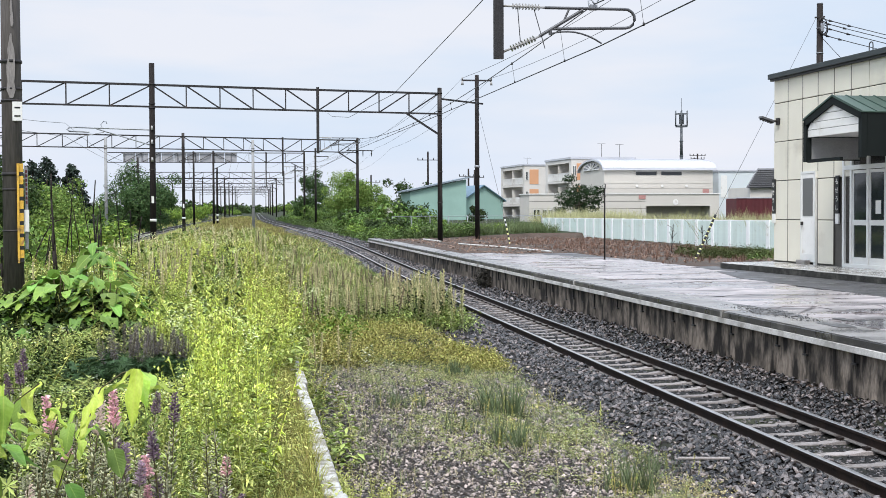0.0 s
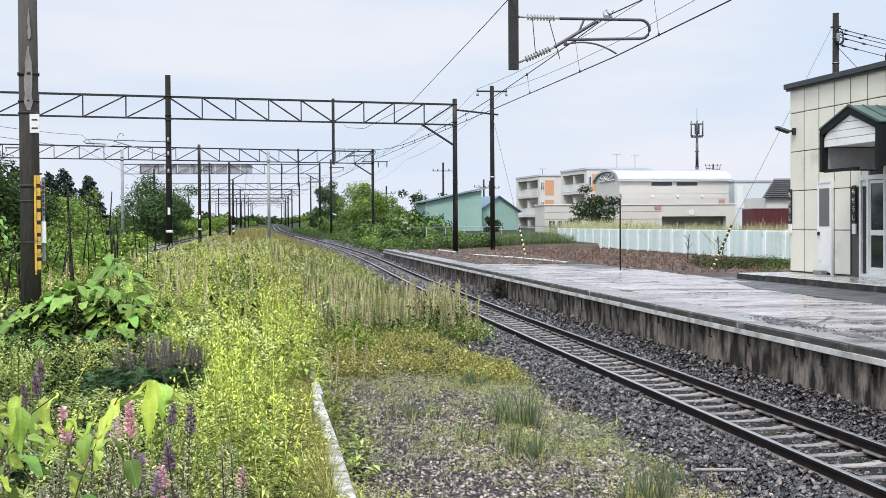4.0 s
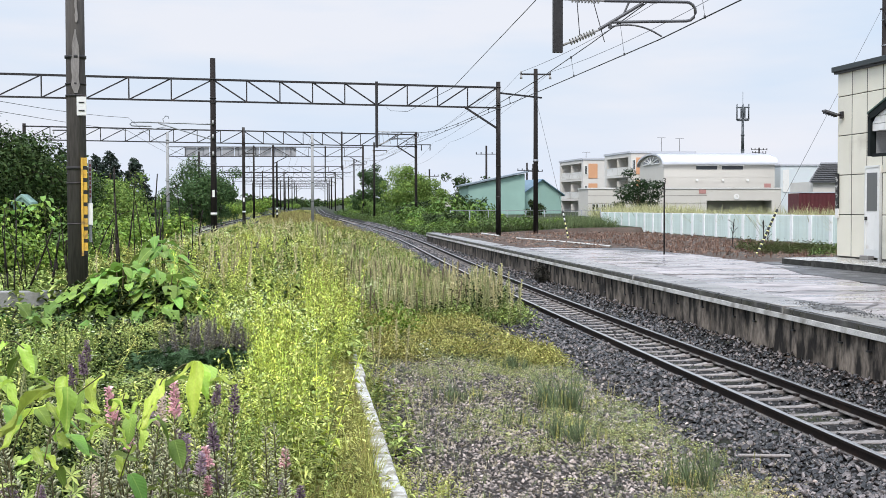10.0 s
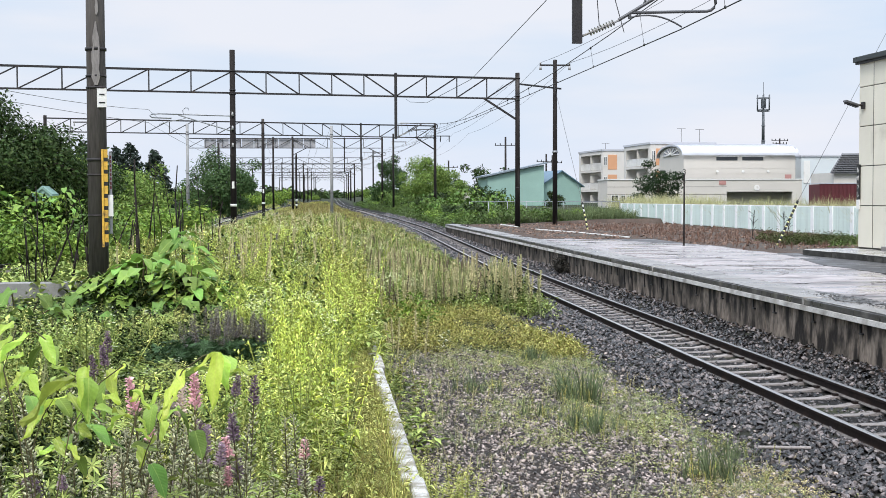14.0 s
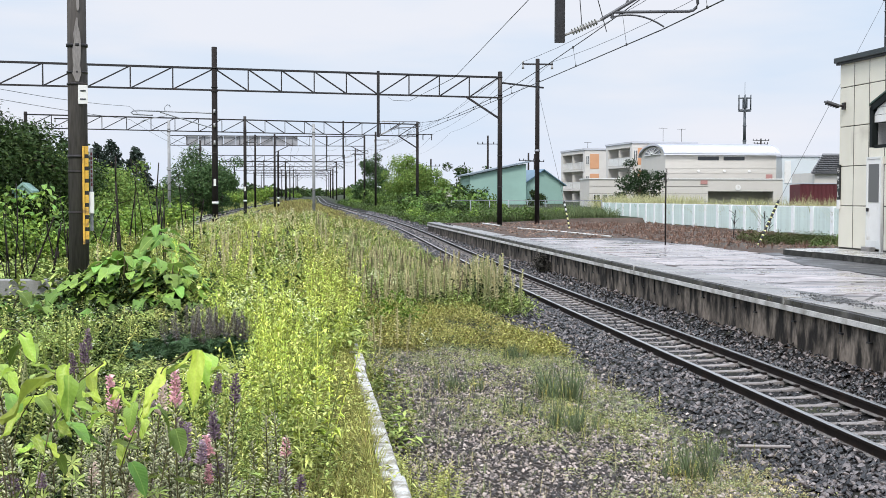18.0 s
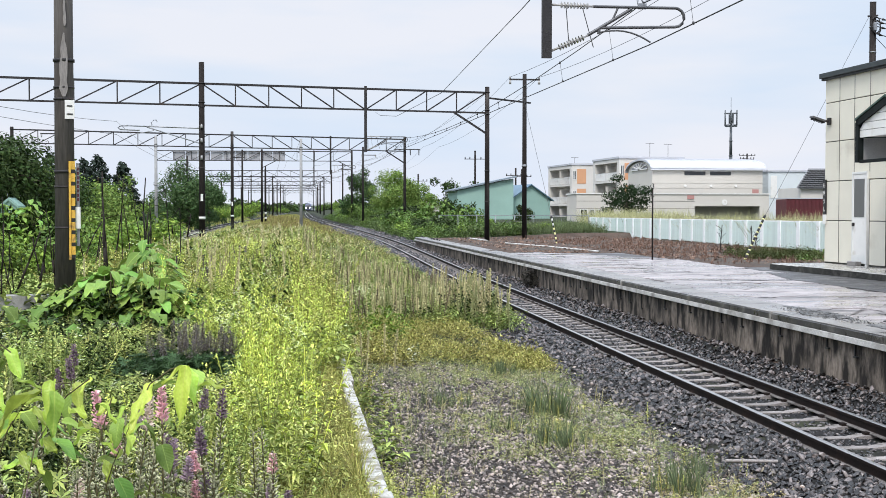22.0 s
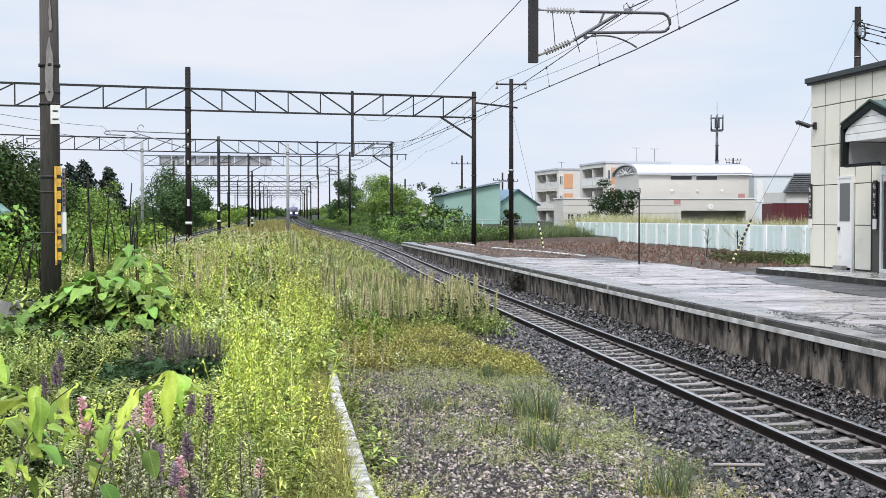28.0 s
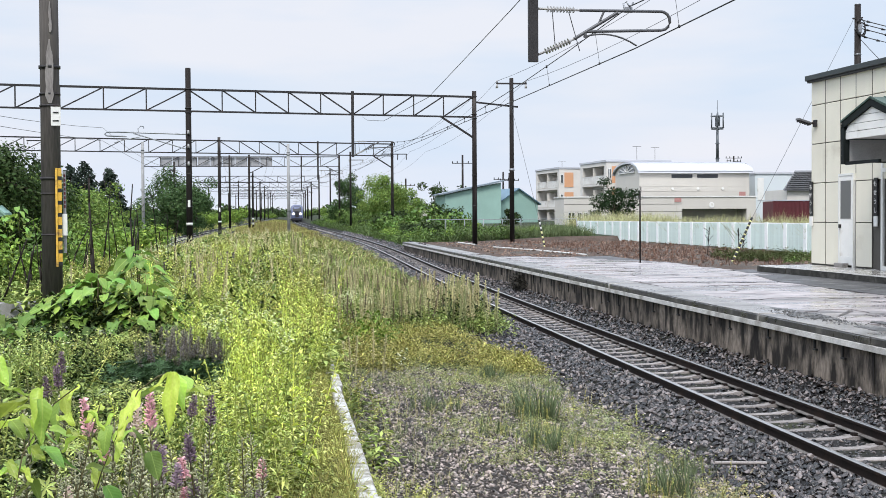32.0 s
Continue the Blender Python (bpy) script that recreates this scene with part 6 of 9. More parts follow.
M_OLIVE = mat("olive_weed", (0.345, 0.34, 0.1), 0.65, vary=0.45, scale=0.8, fine=9, bump=0, island=0.55, island_hue=0.03, trans=0.12)
M_WHITEFL = mat("white_flower", (0.5, 0.54, 0.38), 0.6, vary=0.1, scale=5, bump=0, island=0.15)
M_BROWNGRASS = mat("russet_grass", (0.27, 0.235, 0.09), 0.7, vary=0.4, scale=0.4, fine=6, bump=0, island=0.4, island_hue=0.04, trans=0.2)


def noise2(x, y, s, seed=0.0):
    """Soft patches between 0 and 1."""
    return 0.5 + 0.25 * np.sin(x * s + seed) + 0.25 * np.sin(y * s * 0.8 + 1.7 * seed + 0.6 * np.sin(x * s * 0.7))


KIND_H = {"weed": 0.66, "bush": 0.32, "ferny": 0.3, "grass": 0.36, "spikemid": 0.64, "umbel": 0.52, "bushfar": 0.5, "weedfar": 0.68, "grassfar": 0.42, "spikefar": 0.66, "lupleaf": 0.34}


def growth_limit(x, y):
    """How high the growth stands over the plan: low before the kerb, round the lupin clump, below the knotweed and beside both tracks."""
    top = np.full(len(x), 2.2)
    kerb = x < -2.0 - 0.175 * (y - 12) + RNG.normal(0, 0.15, len(x))
    top = np.where(kerb & (y < 23.4), np.interp(y, [9, 12, 15, 18, 21, 23.4], [0.75, 0.62, 0.42, 0.24, 0.1, 0.08]), top)
    bowl = (x > -1.7) & (x < -0.45) & (y > 8.2) & (y < 12.0)
    top = np.where(bowl, np.interp(y, [8.2, 11.6], [0.45, 0.16]), top)
    skirt = (x > -3.2) & (x < -1.1) & (y > 12.0) & (y < 16.4)
    top = np.where(skirt, np.interp(y, [12, 16.4], [0.5, 0.3]), top)
    off = x - track_x(y)
    top = np.where((y > 42) & (off > -4.2) & (off < 1.0), np.minimum(top, np.interp(off, [-4.2, -1.2], [0.75, 0.3])), top)
    top = np.where((y > 85) & (off < -9.0) & (off > second_dx(y)), np.minimum(top, 0.45), top)
    return np.where((np.abs(off - second_dx(y)) < 1.5) & (y > 40), 0.08, top)


def plants(name, kind, x, y, size, material, label, lean=0.16, tall=None, free=False):
    """A stand of one kind of plant, joined: too many to count."""
    sets = []
    pick = RNG.integers(0, FORMS, len(x))
    z = ground_z(x, y) - 0.01
    tall = size if tall is None else tall
    if kind in ("weed", "bush"):
        tall = tall * (0.5 + 0.85 * noise2(x, y, 2.7, 7.0 if kind == "weed" else 3.0))
    if kind in KIND_H and not free:
        tall = np.minimum(tall, growth_limit(x, y) / KIND_H[kind] * RNG.uniform(0.6, 1.15, len(x)))
    for k in range(FORMS):
        m = pick == k
        at = np.stack([x[m], y[m], z[m]], 1)
        sets.append(scatter(T[kind, k], at, RNG.uniform(0, 6.28, m.sum()), np.stack([size[m], tall[m]], 1), RNG.normal(0, lean, (m.sum(), 2))))
    v, f = merge(sets)
    return tagged(new(name, mesh_np(name, v, f, material)), label, "plants", kind="stuff")


def patch(n, x0, x1, y0, y1, power=1.0):
    y = band_y(n, y0, y1, power)
    return RNG.uniform(x0, x1, n), y


def clumps(x, y, per=7, spread=0.16):
    """Gathers plants round every per-th one, so that stands have gaps."""
    n = len(x)
    k = (np.arange(n) // per) * per
    g = 1 + y[k] / 25
    return x[k] + RNG.normal(0, spread, n) * g, y[k] + RNG.normal(0, spread, n) * g * 1.3


def choose(x, y, p):
    m = RNG.uniform(0, 1, len(x)) < p
    return x[m], y[m]


def wide(n, y0, y1, power=1.0, lo=None, hi=None):
    """Spread over the width that the meadow has at each distance."""
    y = band_y(n, y0, y1, power)
    tx = track_x(y)
    a = (tx - 11.5) if lo is None else lo(y)
    b = (tx - np.interp(y, [42, 60], [2.6, 1.25])) if hi is None else hi(y)
    return a + (b - a) * RNG.uniform(0, 1, n), y


# near strip, from the flowers to the white line
x, y = patch(560, -1.0, 0.1, 7.4, 14, 1.0)
x, y = choose(x, y, 0.25 + 0.75 * noise2(x, y, 3.4, 1.0))
x, y = clumps(x, y, 6, 0.12)
x, y = x[x < 0.14], y[x < 0.14]
plants("tall_weeds", "weed", x, y, RNG.uniform(0.7, 1.2, len(x)), M_LIME, "dense lime-green leafy weeds beside the old platform line", tall=RNG.uniform(0.5, 1.4, len(x)))
x, y = patch(1500, -3.6, 0.05, 7.2, 14, 1.0)
x, y = choose(x, y, 0.15 + 0.85 * noise2(x, y, 2.2, 5.0))
x, y = clumps(x, y, 8, 0.14)
x, y = x[x < 0.1], y[x < 0.1]
m = RNG.uniform(0, 1, len(x)) < np.interp(x, [-1.8, -0.8, 0.0], [0.75, 0.5, 0.25])
plants("leafy_weeds", "weed", x[~m], y[~m], RNG.uniform(0.8, 1.4, (~m).sum()), M_SPRING, "spring-green leafy weeds on the old platform", tall=RNG.uniform(0.35, 1.05, (~m).sum()))
plants("green_leafy_weeds", "weed", x[m], y[m], RNG.uniform(0.9, 1.6, m.sum()), M_MID, "mid-green leafy weeds on the old platform", tall=RNG.uniform(0.35, 1.05, m.sum()))
# deep green undergrowth whose near-black colour also paints the shaded gaps between weeds
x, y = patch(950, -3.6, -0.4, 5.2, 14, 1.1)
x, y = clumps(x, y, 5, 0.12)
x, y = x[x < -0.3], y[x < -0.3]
plants("dark_undergrowth", "ferny", x, y, RNG.uniform(0.6, 1.0, len(x)), M_DEEP, "deep green undergrowth doubling as painted shade between weeds", tall=RNG.uniform(0.7, 1.9, len(x)))
x, y = patch(560, -3.6, 0.1, 6.0, 14, 1.0)
x, y = clumps(x, y, 6, 0.16)
x, y = x[x < 0.1], y[x < 0.1]
plants("leafy_undergrowth", "bush", x, y, RNG.uniform(0.7, 1.3, len(x)), M_MID, "mixed green undergrowth among tall weeds")
x, y = patch(130, -3.6, -0.3, 8.0, 14, 1.1)
plants("seeding_sprigs", "spikemid", x, y, RNG.uniform(0.6, 1.0, len(x)), M_GREYGREEN, "grey-green seeding sprigs among the weeds", tall=RNG.uniform(0.4, 0.9, len(x)))
# the hollow's shadow is painted here with near-black leaves
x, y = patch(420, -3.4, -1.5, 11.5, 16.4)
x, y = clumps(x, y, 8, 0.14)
plants("shaded_hollow_leaves", "ferny", x, y, RNG.uniform(0.7, 1.1, len(x)), M_DEEP, "near-black leaves painting the shadow in the hollow below the knotweed", tall=RNG.uniform(0.9, 1.5, len(x)), free=True)
# a narrow bright stand of tall stems
x, y = -0.33 + RNG.normal(0, 0.1, 60), 9.6 + RNG.normal(0, 0.5, 60)
plants("bright_kerbside_weeds", "weed", x, y, RNG.uniform(0.7, 1.0, len(x)), M_LIME, "stand of tall lime-green stems between lupins and white line", lean=0.05, tall=RNG.uniform(0.9, 1.3, len(x)))
x, y = patch(170, -0.9, -0.02, 5.4, 8.0)
m = x < 0.02 - 0.07 * (9 - y)
x, y = x[m], y[m]
plants("kerbside_weeds", "weed", x, y, RNG.uniform(0.6, 1.0, len(x)), M_SPRING, "spring-green weeds in front of the lupins", tall=RNG.uniform(0.3, 0.7, len(x)))
x, y = patch(620, -0.45, 0.4, 5.5, 13)
plants("line_herbs", "sedum", x, y, RNG.uniform(0.6, 1.4, len(x)), M_SPRING, "low herbs beside the old white line")
x, y = patch(1300, -0.55, 0.4, 5.5, 13)
m = RNG.uniform(0, 1, len(x)) < 0.7
plants("short_grass", "grass", x[m], y[m], RNG.uniform(0.3, 0.75, m.sum()), M_OLIVE, "short grass along the old white line")
plants("brown_grass", "grass", x[~m], y[~m], RNG.uniform(0.3, 0.75, (~m).sum()), M_BROWNGRASS, "browning grass along the old white line")
x, y = patch(44, -3.2, 0.05, 6.6, 15)
x, y = clumps(x, y, 4, 0.1)
plants("white_daisies", "umbel", x, y, RNG.uniform(0.7, 1.0, len(x)), M_WHITEFL, "tiny white daisies above the weeds", tall=RNG.uniform(0.6, 1.3, len(x)))
x, y = patch(60, -0.8, 0.05, 9.5, 14)
x, y = clumps(x, y, 4, 0.08)
plants("cream_heads", "umbel", x, y, RNG.uniform(0.8, 1.2, len(x)), mat("cream_green_flower_head", (0.6, 0.66, 0.36), 0.6, vary=0.1, scale=5, bump=0, island=0.2), "cream-green flower heads above the lime weeds", tall=RNG.uniform(1.0, 1.4, len(x)))
x, y = patch(170, 0.1, 0.72, 12.6, 21)
plants("line_cover_weeds", "weed", x, y, RNG.uniform(0.7, 1.2, len(x)), M_LIME, "lime-green weeds grown over the old white line", tall=RNG.uniform(0.4, 0.9, len(x)))
x, y = patch(160, 0.15, 0.75, 12.7, 21)
plants("line_cover_herbs", "bush", x, y, RNG.uniform(0.6, 1.0, len(x)), M_SPRING, "low herbs grown over the old white line", tall=RNG.uniform(0.5, 1.0, len(x)))
x = np.concatenate([RNG.uniform(0.3, 0.42, 240), RNG.uniform(0.51, 0.62, 160)])
y = RNG.uniform(5.5, 13.5, 400)
plants("line_edge_grass", "grass", x, y, RNG.uniform(0.3, 0.65, 400), M_OLIVE, "grass leaning over the old white line", lean=0.4)
# lifted track bed with thin growth
x, y = patch(4200, 0.7, 4.3, 9.6, 22)
x, y = choose(x, y, 0.06 + 0.9 * noise2(x, y, 1.6, 1.0) ** 2)
plants("thin_grass", "grass", x, y, RNG.uniform(0.25, 0.6, len(x)), M_PALEGRASS, "thin bluish grass growing through old ballast", lean=0.3)
x, y = patch(8200, 0.6, 4.5, 9.6, 22)
bare = noise2(x, y, 1.3, 3.0) ** 2 * np.where((x < 1.9 + 0.3 * np.sin(2 * y)) & (y > 12) & (y < 17), 0.25, 1.0)
x, y = choose(x, y, 0.05 + 0.9 * bare)
x, y = clumps(x, y, 6, 0.06)
plants("gravel_stonecrop", "sedum", x, y, RNG.uniform(0.45, 0.95, len(x)), mat("yellow_green_stonecrop", (0.31, 0.325, 0.14), 0.7, vary=0.45, scale=1.5, fine=14, bump=0, island=0.7, island_hue=0.03, trans=0.2), "low yellow-green stonecrop spread over old ballast")
x, y = patch(190, 0.6, 4.3, 9.8, 21)
plants("dry_sprigs", "sprig", x, y, RNG.uniform(0.3, 0.6, len(x)), M_DRY, "small dry sprigs in the old ballast", tall=RNG.uniform(0.25, 0.5, len(x)))
x, y = patch(420, 3.4, 4.5, 9.8, 12.0)
x, y = clumps(x, y, 7, 0.08)
plants("straw_moss", "sedum", x, y, RNG.uniform(0.4, 0.8, len(x)), mat("straw_coloured_moss", (0.42, 0.36, 0.18), 0.8, vary=0.4, scale=2, fine=14, bump=0, island=0.5, trans=0.1), "straw-coloured moss on old ballast")
x, y = patch(24, 2.2, 4.4, 13, 20)
x, y = clumps(x, y, 6, 0.14)
plants("yellow_sprigs", "umbel", x, y, RNG.uniform(0.5, 0.9, len(x)), mat("yellow_stonecrop_flower", (0.6, 0.5, 0.1), 0.6, vary=0.15, scale=5, bump=0, island=0.3), "tiny yellow stonecrop flowers over old ballast", tall=RNG.uniform(0.25, 0.5, len(x)))
x, y = np.concatenate([0.72 + RNG.uniform(-0.1, 0.16, 36), 1.05 + RNG.normal(0, 0.09, 18)]), np.concatenate([RNG.uniform(8.8, 12.2, 36), 10.3 + RNG.normal(0, 0.3, 18)])
plants("line_weeds", "weed", x, y, RNG.uniform(0.7, 1.2, len(x)), M_SPRING, "young weeds below the white line", tall=RNG.uniform(0.4, 0.95, len(x)), free=True)
for cx, cy, rad, k, h in ((3.2, 16.0, 0.36, 26, 1.25), (3.55, 11.4, 0.26, 14, 1.1), (2.05, 17.0, 0.4, 16, 0.75), (3.0, 13.6, 0.36, 22, 0.85), (4.2, 12.5, 0.2, 10, 0.7), (3.3, 20.0, 0.22, 24, 0.7), (2.6, 14.6, 0.4, 14, 0.6)):
    a, q = RNG.uniform(0, 6.28, k), rad * np.sqrt(RNG.uniform(0, 1, k))
    plants("grass_tussock", "tussock", cx + q * np.cos(a), cy + q * np.sin(a), RNG.uniform(0.7, 1.6, k) * h, M_TUSSOCK, "bluish grass tussock rising from old ballast", lean=0.2)
    x, y = cx + RNG.normal(0, rad, k), cy + RNG.normal(0, rad, k)
    plants("tussock_herbs", "sprig", x, y, RNG.uniform(0.4, 0.8, k), M_OLIVE, "yellowing sprigs in the grass tussock", tall=RNG.uniform(0.3, 0.65, k) * h)
x, y = patch(1100, 0.6, 4.6, 9.6, 21, 1.2)
x, y = clumps(x, y, 5, 0.14)
plants("straw_litter", "grass", x, y, RNG.uniform(0.18, 0.4, len(x)), mat("bleached_straw", (0.5, 0.43, 0.3), 0.85, vary=0.3, scale=3, bump=0, island=0.5), "bleached dead straw lying over old ballast", lean=1.0, free=True)
# ochre patch: mounds of fine-leaved growth
mx, my = patch(92, 0.7, 4.15, 20.6, 28.2)
m = (my > 20.9 + 0.4 * np.sin(3 * mx)) & (mx < 4.1 + 0.15 * np.sin(my * 2.1))
mx, my = mx[m], my[m]
mh = RNG.uniform(0.9, 2.0, len(mx))
k = np.repeat(np.arange(len(mx)), 9)
a, q = RNG.uniform(0, 6.28, len(k)), np.sqrt(RNG.uniform(0, 1, len(k)))
x, y = mx[k] + 0.36 * q * np.cos(a), my[k] + 0.42 * q * np.sin(a)
dome = mh[k] * (1.0 - 0.6 * q * q)
plants("ochre_stonecrop", "ferny", x, y, RNG.uniform(0.7, 1.1, len(x)), M_OCHRE, "ochre fine-leaved mounds on the old track bed", tall=dome * RNG.uniform(0.85, 1.15, len(x)))
m = RNG.uniform(0, 1, len(x)) < 0.55
plants("green_in_ochre", "ferny", x[m] + 0.05, y[m] - 0.05, RNG.uniform(0.7, 1.1, m.sum()), M_OLIVE, "olive leaves in the ochre patch", tall=dome[m] * RNG.uniform(0.9, 1.2, m.sum()))
# near-black leaves imitate the shadow between mounds
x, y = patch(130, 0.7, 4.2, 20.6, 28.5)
plants("shade_in_ochre", "bush", x, y, RNG.uniform(0.8, 1.3, len(x)), M_DEEP, "near-black leaves imitating shadow between ochre mounds", tall=RNG.uniform(0.4, 0.8, len(x)))
x, y = patch(190, 16.3, 19.4, 43.2, 47.0)
plants("fence_foot_weeds", "ferny", x, y, RNG.uniform(0.9, 1.7, len(x)), mat("dull_olive_weed_leaf", (0.085, 0.105, 0.038), 0.6, vary=0.4, scale=1, fine=8, bump=0, island=0.6, island_hue=0.03, trans=0.1), "low green weeds on turned soil by the guy wire", tall=RNG.uniform(0.8, 2.2, len(x)))
# spikes gone to seed
def front(x, y):
    """The field's uneven near edge."""
    m = y > 28.4 + 0.7 * np.sin(2.3 * x) + 0.5 * np.sin(5.1 * x + 2)
    return x[m], y[m]


x, y = patch(300, 0.2, 4.9, 27.6, 62, 1.3)
x, y = clumps(*front(x, y), 7, 0.2)
x = np.clip(x, 0.3, 4.9)
plants("seed_spikes", "spikemid", x, y, RNG.uniform(1.5, 2.3, len(x)), M_DRY, "beige lupin spikes gone to seed", lean=0.07, tall=RNG.uniform(1.0, 1.75, len(x)))
x, y = patch(330, 0.0, 4.9, 28.0, 66, 1.3)
x, y = clumps(*front(x, y), 6, 0.22)
x = np.clip(x, 0.2, 4.9)
plants("green_spikes", "spikemid", x, y, RNG.uniform(1.4, 2.1, len(x)), M_GREYGREEN, "grey-green lupin spikes in seed", lean=0.07, tall=RNG.uniform(0.8, 1.6, len(x)))
x, y = patch(220, 0.4, 4.9, 28.0, 60, 1.3)
x, y = clumps(*front(x, y), 8, 0.2)
x = np.clip(x, 0.3, 4.9)
plants("brown_spikes", "spikemid", x, y, RNG.uniform(1.2, 1.9, len(x)), mat("brown_lupin_spike", (0.16, 0.125, 0.08), 0.75, vary=0.4, scale=2, fine=14, bump=0, island=0.5), "dusky brown lupin spikes past flowering", lean=0.08, tall=RNG.uniform(0.9, 1.6, len(x)))
x, y = patch(1500, 0.4, 4.7, 28.5, 66, 1.2)
x, y = choose(x, y, noise2(x, y, 0.9, 6.0) ** 1.3)
x, y = clumps(*front(x, y), 7, 0.2)
plants("spike_field_weeds", "weed", x, y, RNG.uniform(1.2, 1.9, len(x)), M_MID, "mid-green weeds among the seed spikes", tall=RNG.uniform(0.7, 1.4, len(x)))
x, y = patch(1500, 0.4, 4.9, 27.8, 64, 1.2)
x, y = clumps(*front(x, y), 5, 0.2)
x = np.clip(x, 0.55, 4.9)
plants("lupin_foliage", "ferny", x, y, RNG.uniform(1.2, 2.0, len(x)), M_MID, "dense green lupin foliage below the spikes")
x, y = patch(210, 0.5, 4.9, 28.0, 56, 1.6)
x, y = clumps(*front(x, y), 8, 0.25)
x = np.where(x < 0.9, x + 1.5, np.minimum(x, 4.9))
plants("dark_foliage", "ferny", x, y, RNG.uniform(1.4, 2.2, len(x)), M_DEEP, "dark green foliage at the meadow's edge", tall=RNG.uniform(1.0, 2.2, len(x)))
# the field's end beside the ballast stands tallest and darkest
x, y = 4.35 + RNG.normal(0, 0.3, 110), 30.6 + RNG.normal(0, 1.1, 110)
x = np.clip(x, 3.5, 4.95)
m = np.arange(110) % 3
plants("edge_seed_spikes", "spikemid", x[m == 0], y[m == 0], RNG.uniform(1.5, 2.2, (m == 0).sum()), M_DRY, "tall beige seed spikes at the ballast's edge", lean=0.06, tall=RNG.uniform(1.5, 2.2, (m == 0).sum()))
plants("edge_green_spikes", "spikemid", x[m == 1], y[m == 1], RNG.uniform(1.5, 2.2, (m == 1).sum()), M_GREYGREEN, "tall grey-green seed spikes at the ballast's edge", lean=0.06, tall=RNG.uniform(1.4, 2.0, (m == 1).sum()))
plants("edge_dark_foliage", "ferny", x[m == 2] - 0.05, y[m == 2], RNG.uniform(1.4, 2.2, (m == 2).sum()), M_DEEP, "dark foliage below tall spikes at the ballast's edge", tall=RNG.uniform(2.2, 3.8, (m == 2).sum()), free=True)
# the meadow's bright heart
x, y = patch(2900, -6.0, 0.7, 13, 50, 1.4)
heart = np.exp(-((x / y + 0.03) / 0.06) ** 2) * np.interp(y, [13, 26, 50], [0.8, 0.7, 0.35])
x1, y1 = choose(x, y, heart * (0.2 + 0.8 * noise2(x, y, 0.8, 2.0)))
x1, y1 = clumps(x1, y1)
plants("meadow_weeds", "weed", x1, y1, RNG.uniform(0.9, 1.5, len(x1)) * np.interp(y1, [14, 34], [1.0, 1.7]), M_LIME, "bright yellow-green meadow weeds", tall=RNG.uniform(0.45, 1.35, len(x1)))
x1, y1 = choose(x, y, (1 - heart) * 0.75 * noise2(x, y, 0.9, 3.0) ** 1.3)
x1, y1 = clumps(x1, y1)
plants("spring_weeds", "weed", x1, y1, RNG.uniform(0.9, 1.5, len(x1)) * np.interp(y1, [14, 34], [1.0, 1.7]), M_SPRING, "fresh green weeds in the meadow", tall=RNG.uniform(0.45, 1.3, len(x1)))
x, y = patch(2300, -7.0, 0.7, 13, 52, 1.3)
x, y = clumps(x, y, 5, 0.2)
plants("meadow_foliage", "bush", x, y, RNG.uniform(1.0, 1.9, len(x)), M_MID, "mixed green meadow foliage", tall=RNG.uniform(0.7, 2.2, len(x)))
# shaded gaps of the meadow, put in as near-black leaves
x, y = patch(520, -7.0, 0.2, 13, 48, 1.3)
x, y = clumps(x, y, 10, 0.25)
plants("meadow_shade_leaves", "bush", x, y, RNG.uniform(1.0, 1.9, len(x)), M_DEEP, "near-black leaves painting shaded gaps in the meadow", tall=RNG.uniform(0.9, 2.2, len(x)))
x, y = patch(1300, -7.0, 0.7, 13, 52, 1.3)
x, y = choose(x, y, 0.2 + 0.8 * noise2(x, y, 0.9, 8.0))
x, y = clumps(x, y)
plants("meadow_olive", "weed", x, y, RNG.uniform(0.9, 1.5, len(x)) * np.interp(y, [14, 34], [1.0, 1.7]), M_OLIVE, "olive-green weeds in the meadow", tall=RNG.uniform(0.6, 1.2, len(x)))
x, y = patch(48, -3.4, 2.0, 15, 40, 1.2)
x, y = clumps(x, y, 4, 0.12)
plants("meadow_daisies", "umbel", x, y, RNG.uniform(0.9, 1.5, len(x)), M_WHITEFL, "white flower heads scattered over the meadow", tall=RNG.uniform(1.1, 1.7, len(x)))
x, y = patch(120, -4, 0.8, 20, 50, 1.2)
x, y = clumps(x, y, 6, 0.22)
plants("pale_spikes", "spikemid", x, y, RNG.uniform(1.2, 1.8, len(x)), M_DRY, "pale seed spikes scattered through the meadow", lean=0.08, tall=RNG.uniform(0.9, 1.5, len(x)))
x, y = patch(36, -3.5, 0.4, 19, 40, 1.2)
x, y = clumps(x, y, 12, 0.2)
plants("dusky_spikes", "spikemid", x, y, RNG.uniform(1.2, 1.8, len(x)), M_DARKSPIKE, "dusky lupin spikes past flowering", lean=0.06, tall=RNG.uniform(0.8, 1.3, len(x)))
# darker leafy clumps and pale-headed stands break the meadow
cx, cy = patch(34, -6.0, 3.6, 24, 80, 1.1)
k = np.repeat(np.arange(34), 13)
x, y = cx[k] + RNG.normal(0, 0.28, len(k)) * (1 + cy[k] / 60), cy[k] + RNG.normal(0, 0.5, len(k)) * (1 + cy[k] / 60)
m = k % 2 == 0
plants("meadow_clumps", "bushmid", x[m], y[m], RNG.uniform(0.8, 1.3, m.sum()), M_SHRUB, "deep green leafy clumps in the meadow", tall=RNG.uniform(0.9, 1.9, m.sum()))
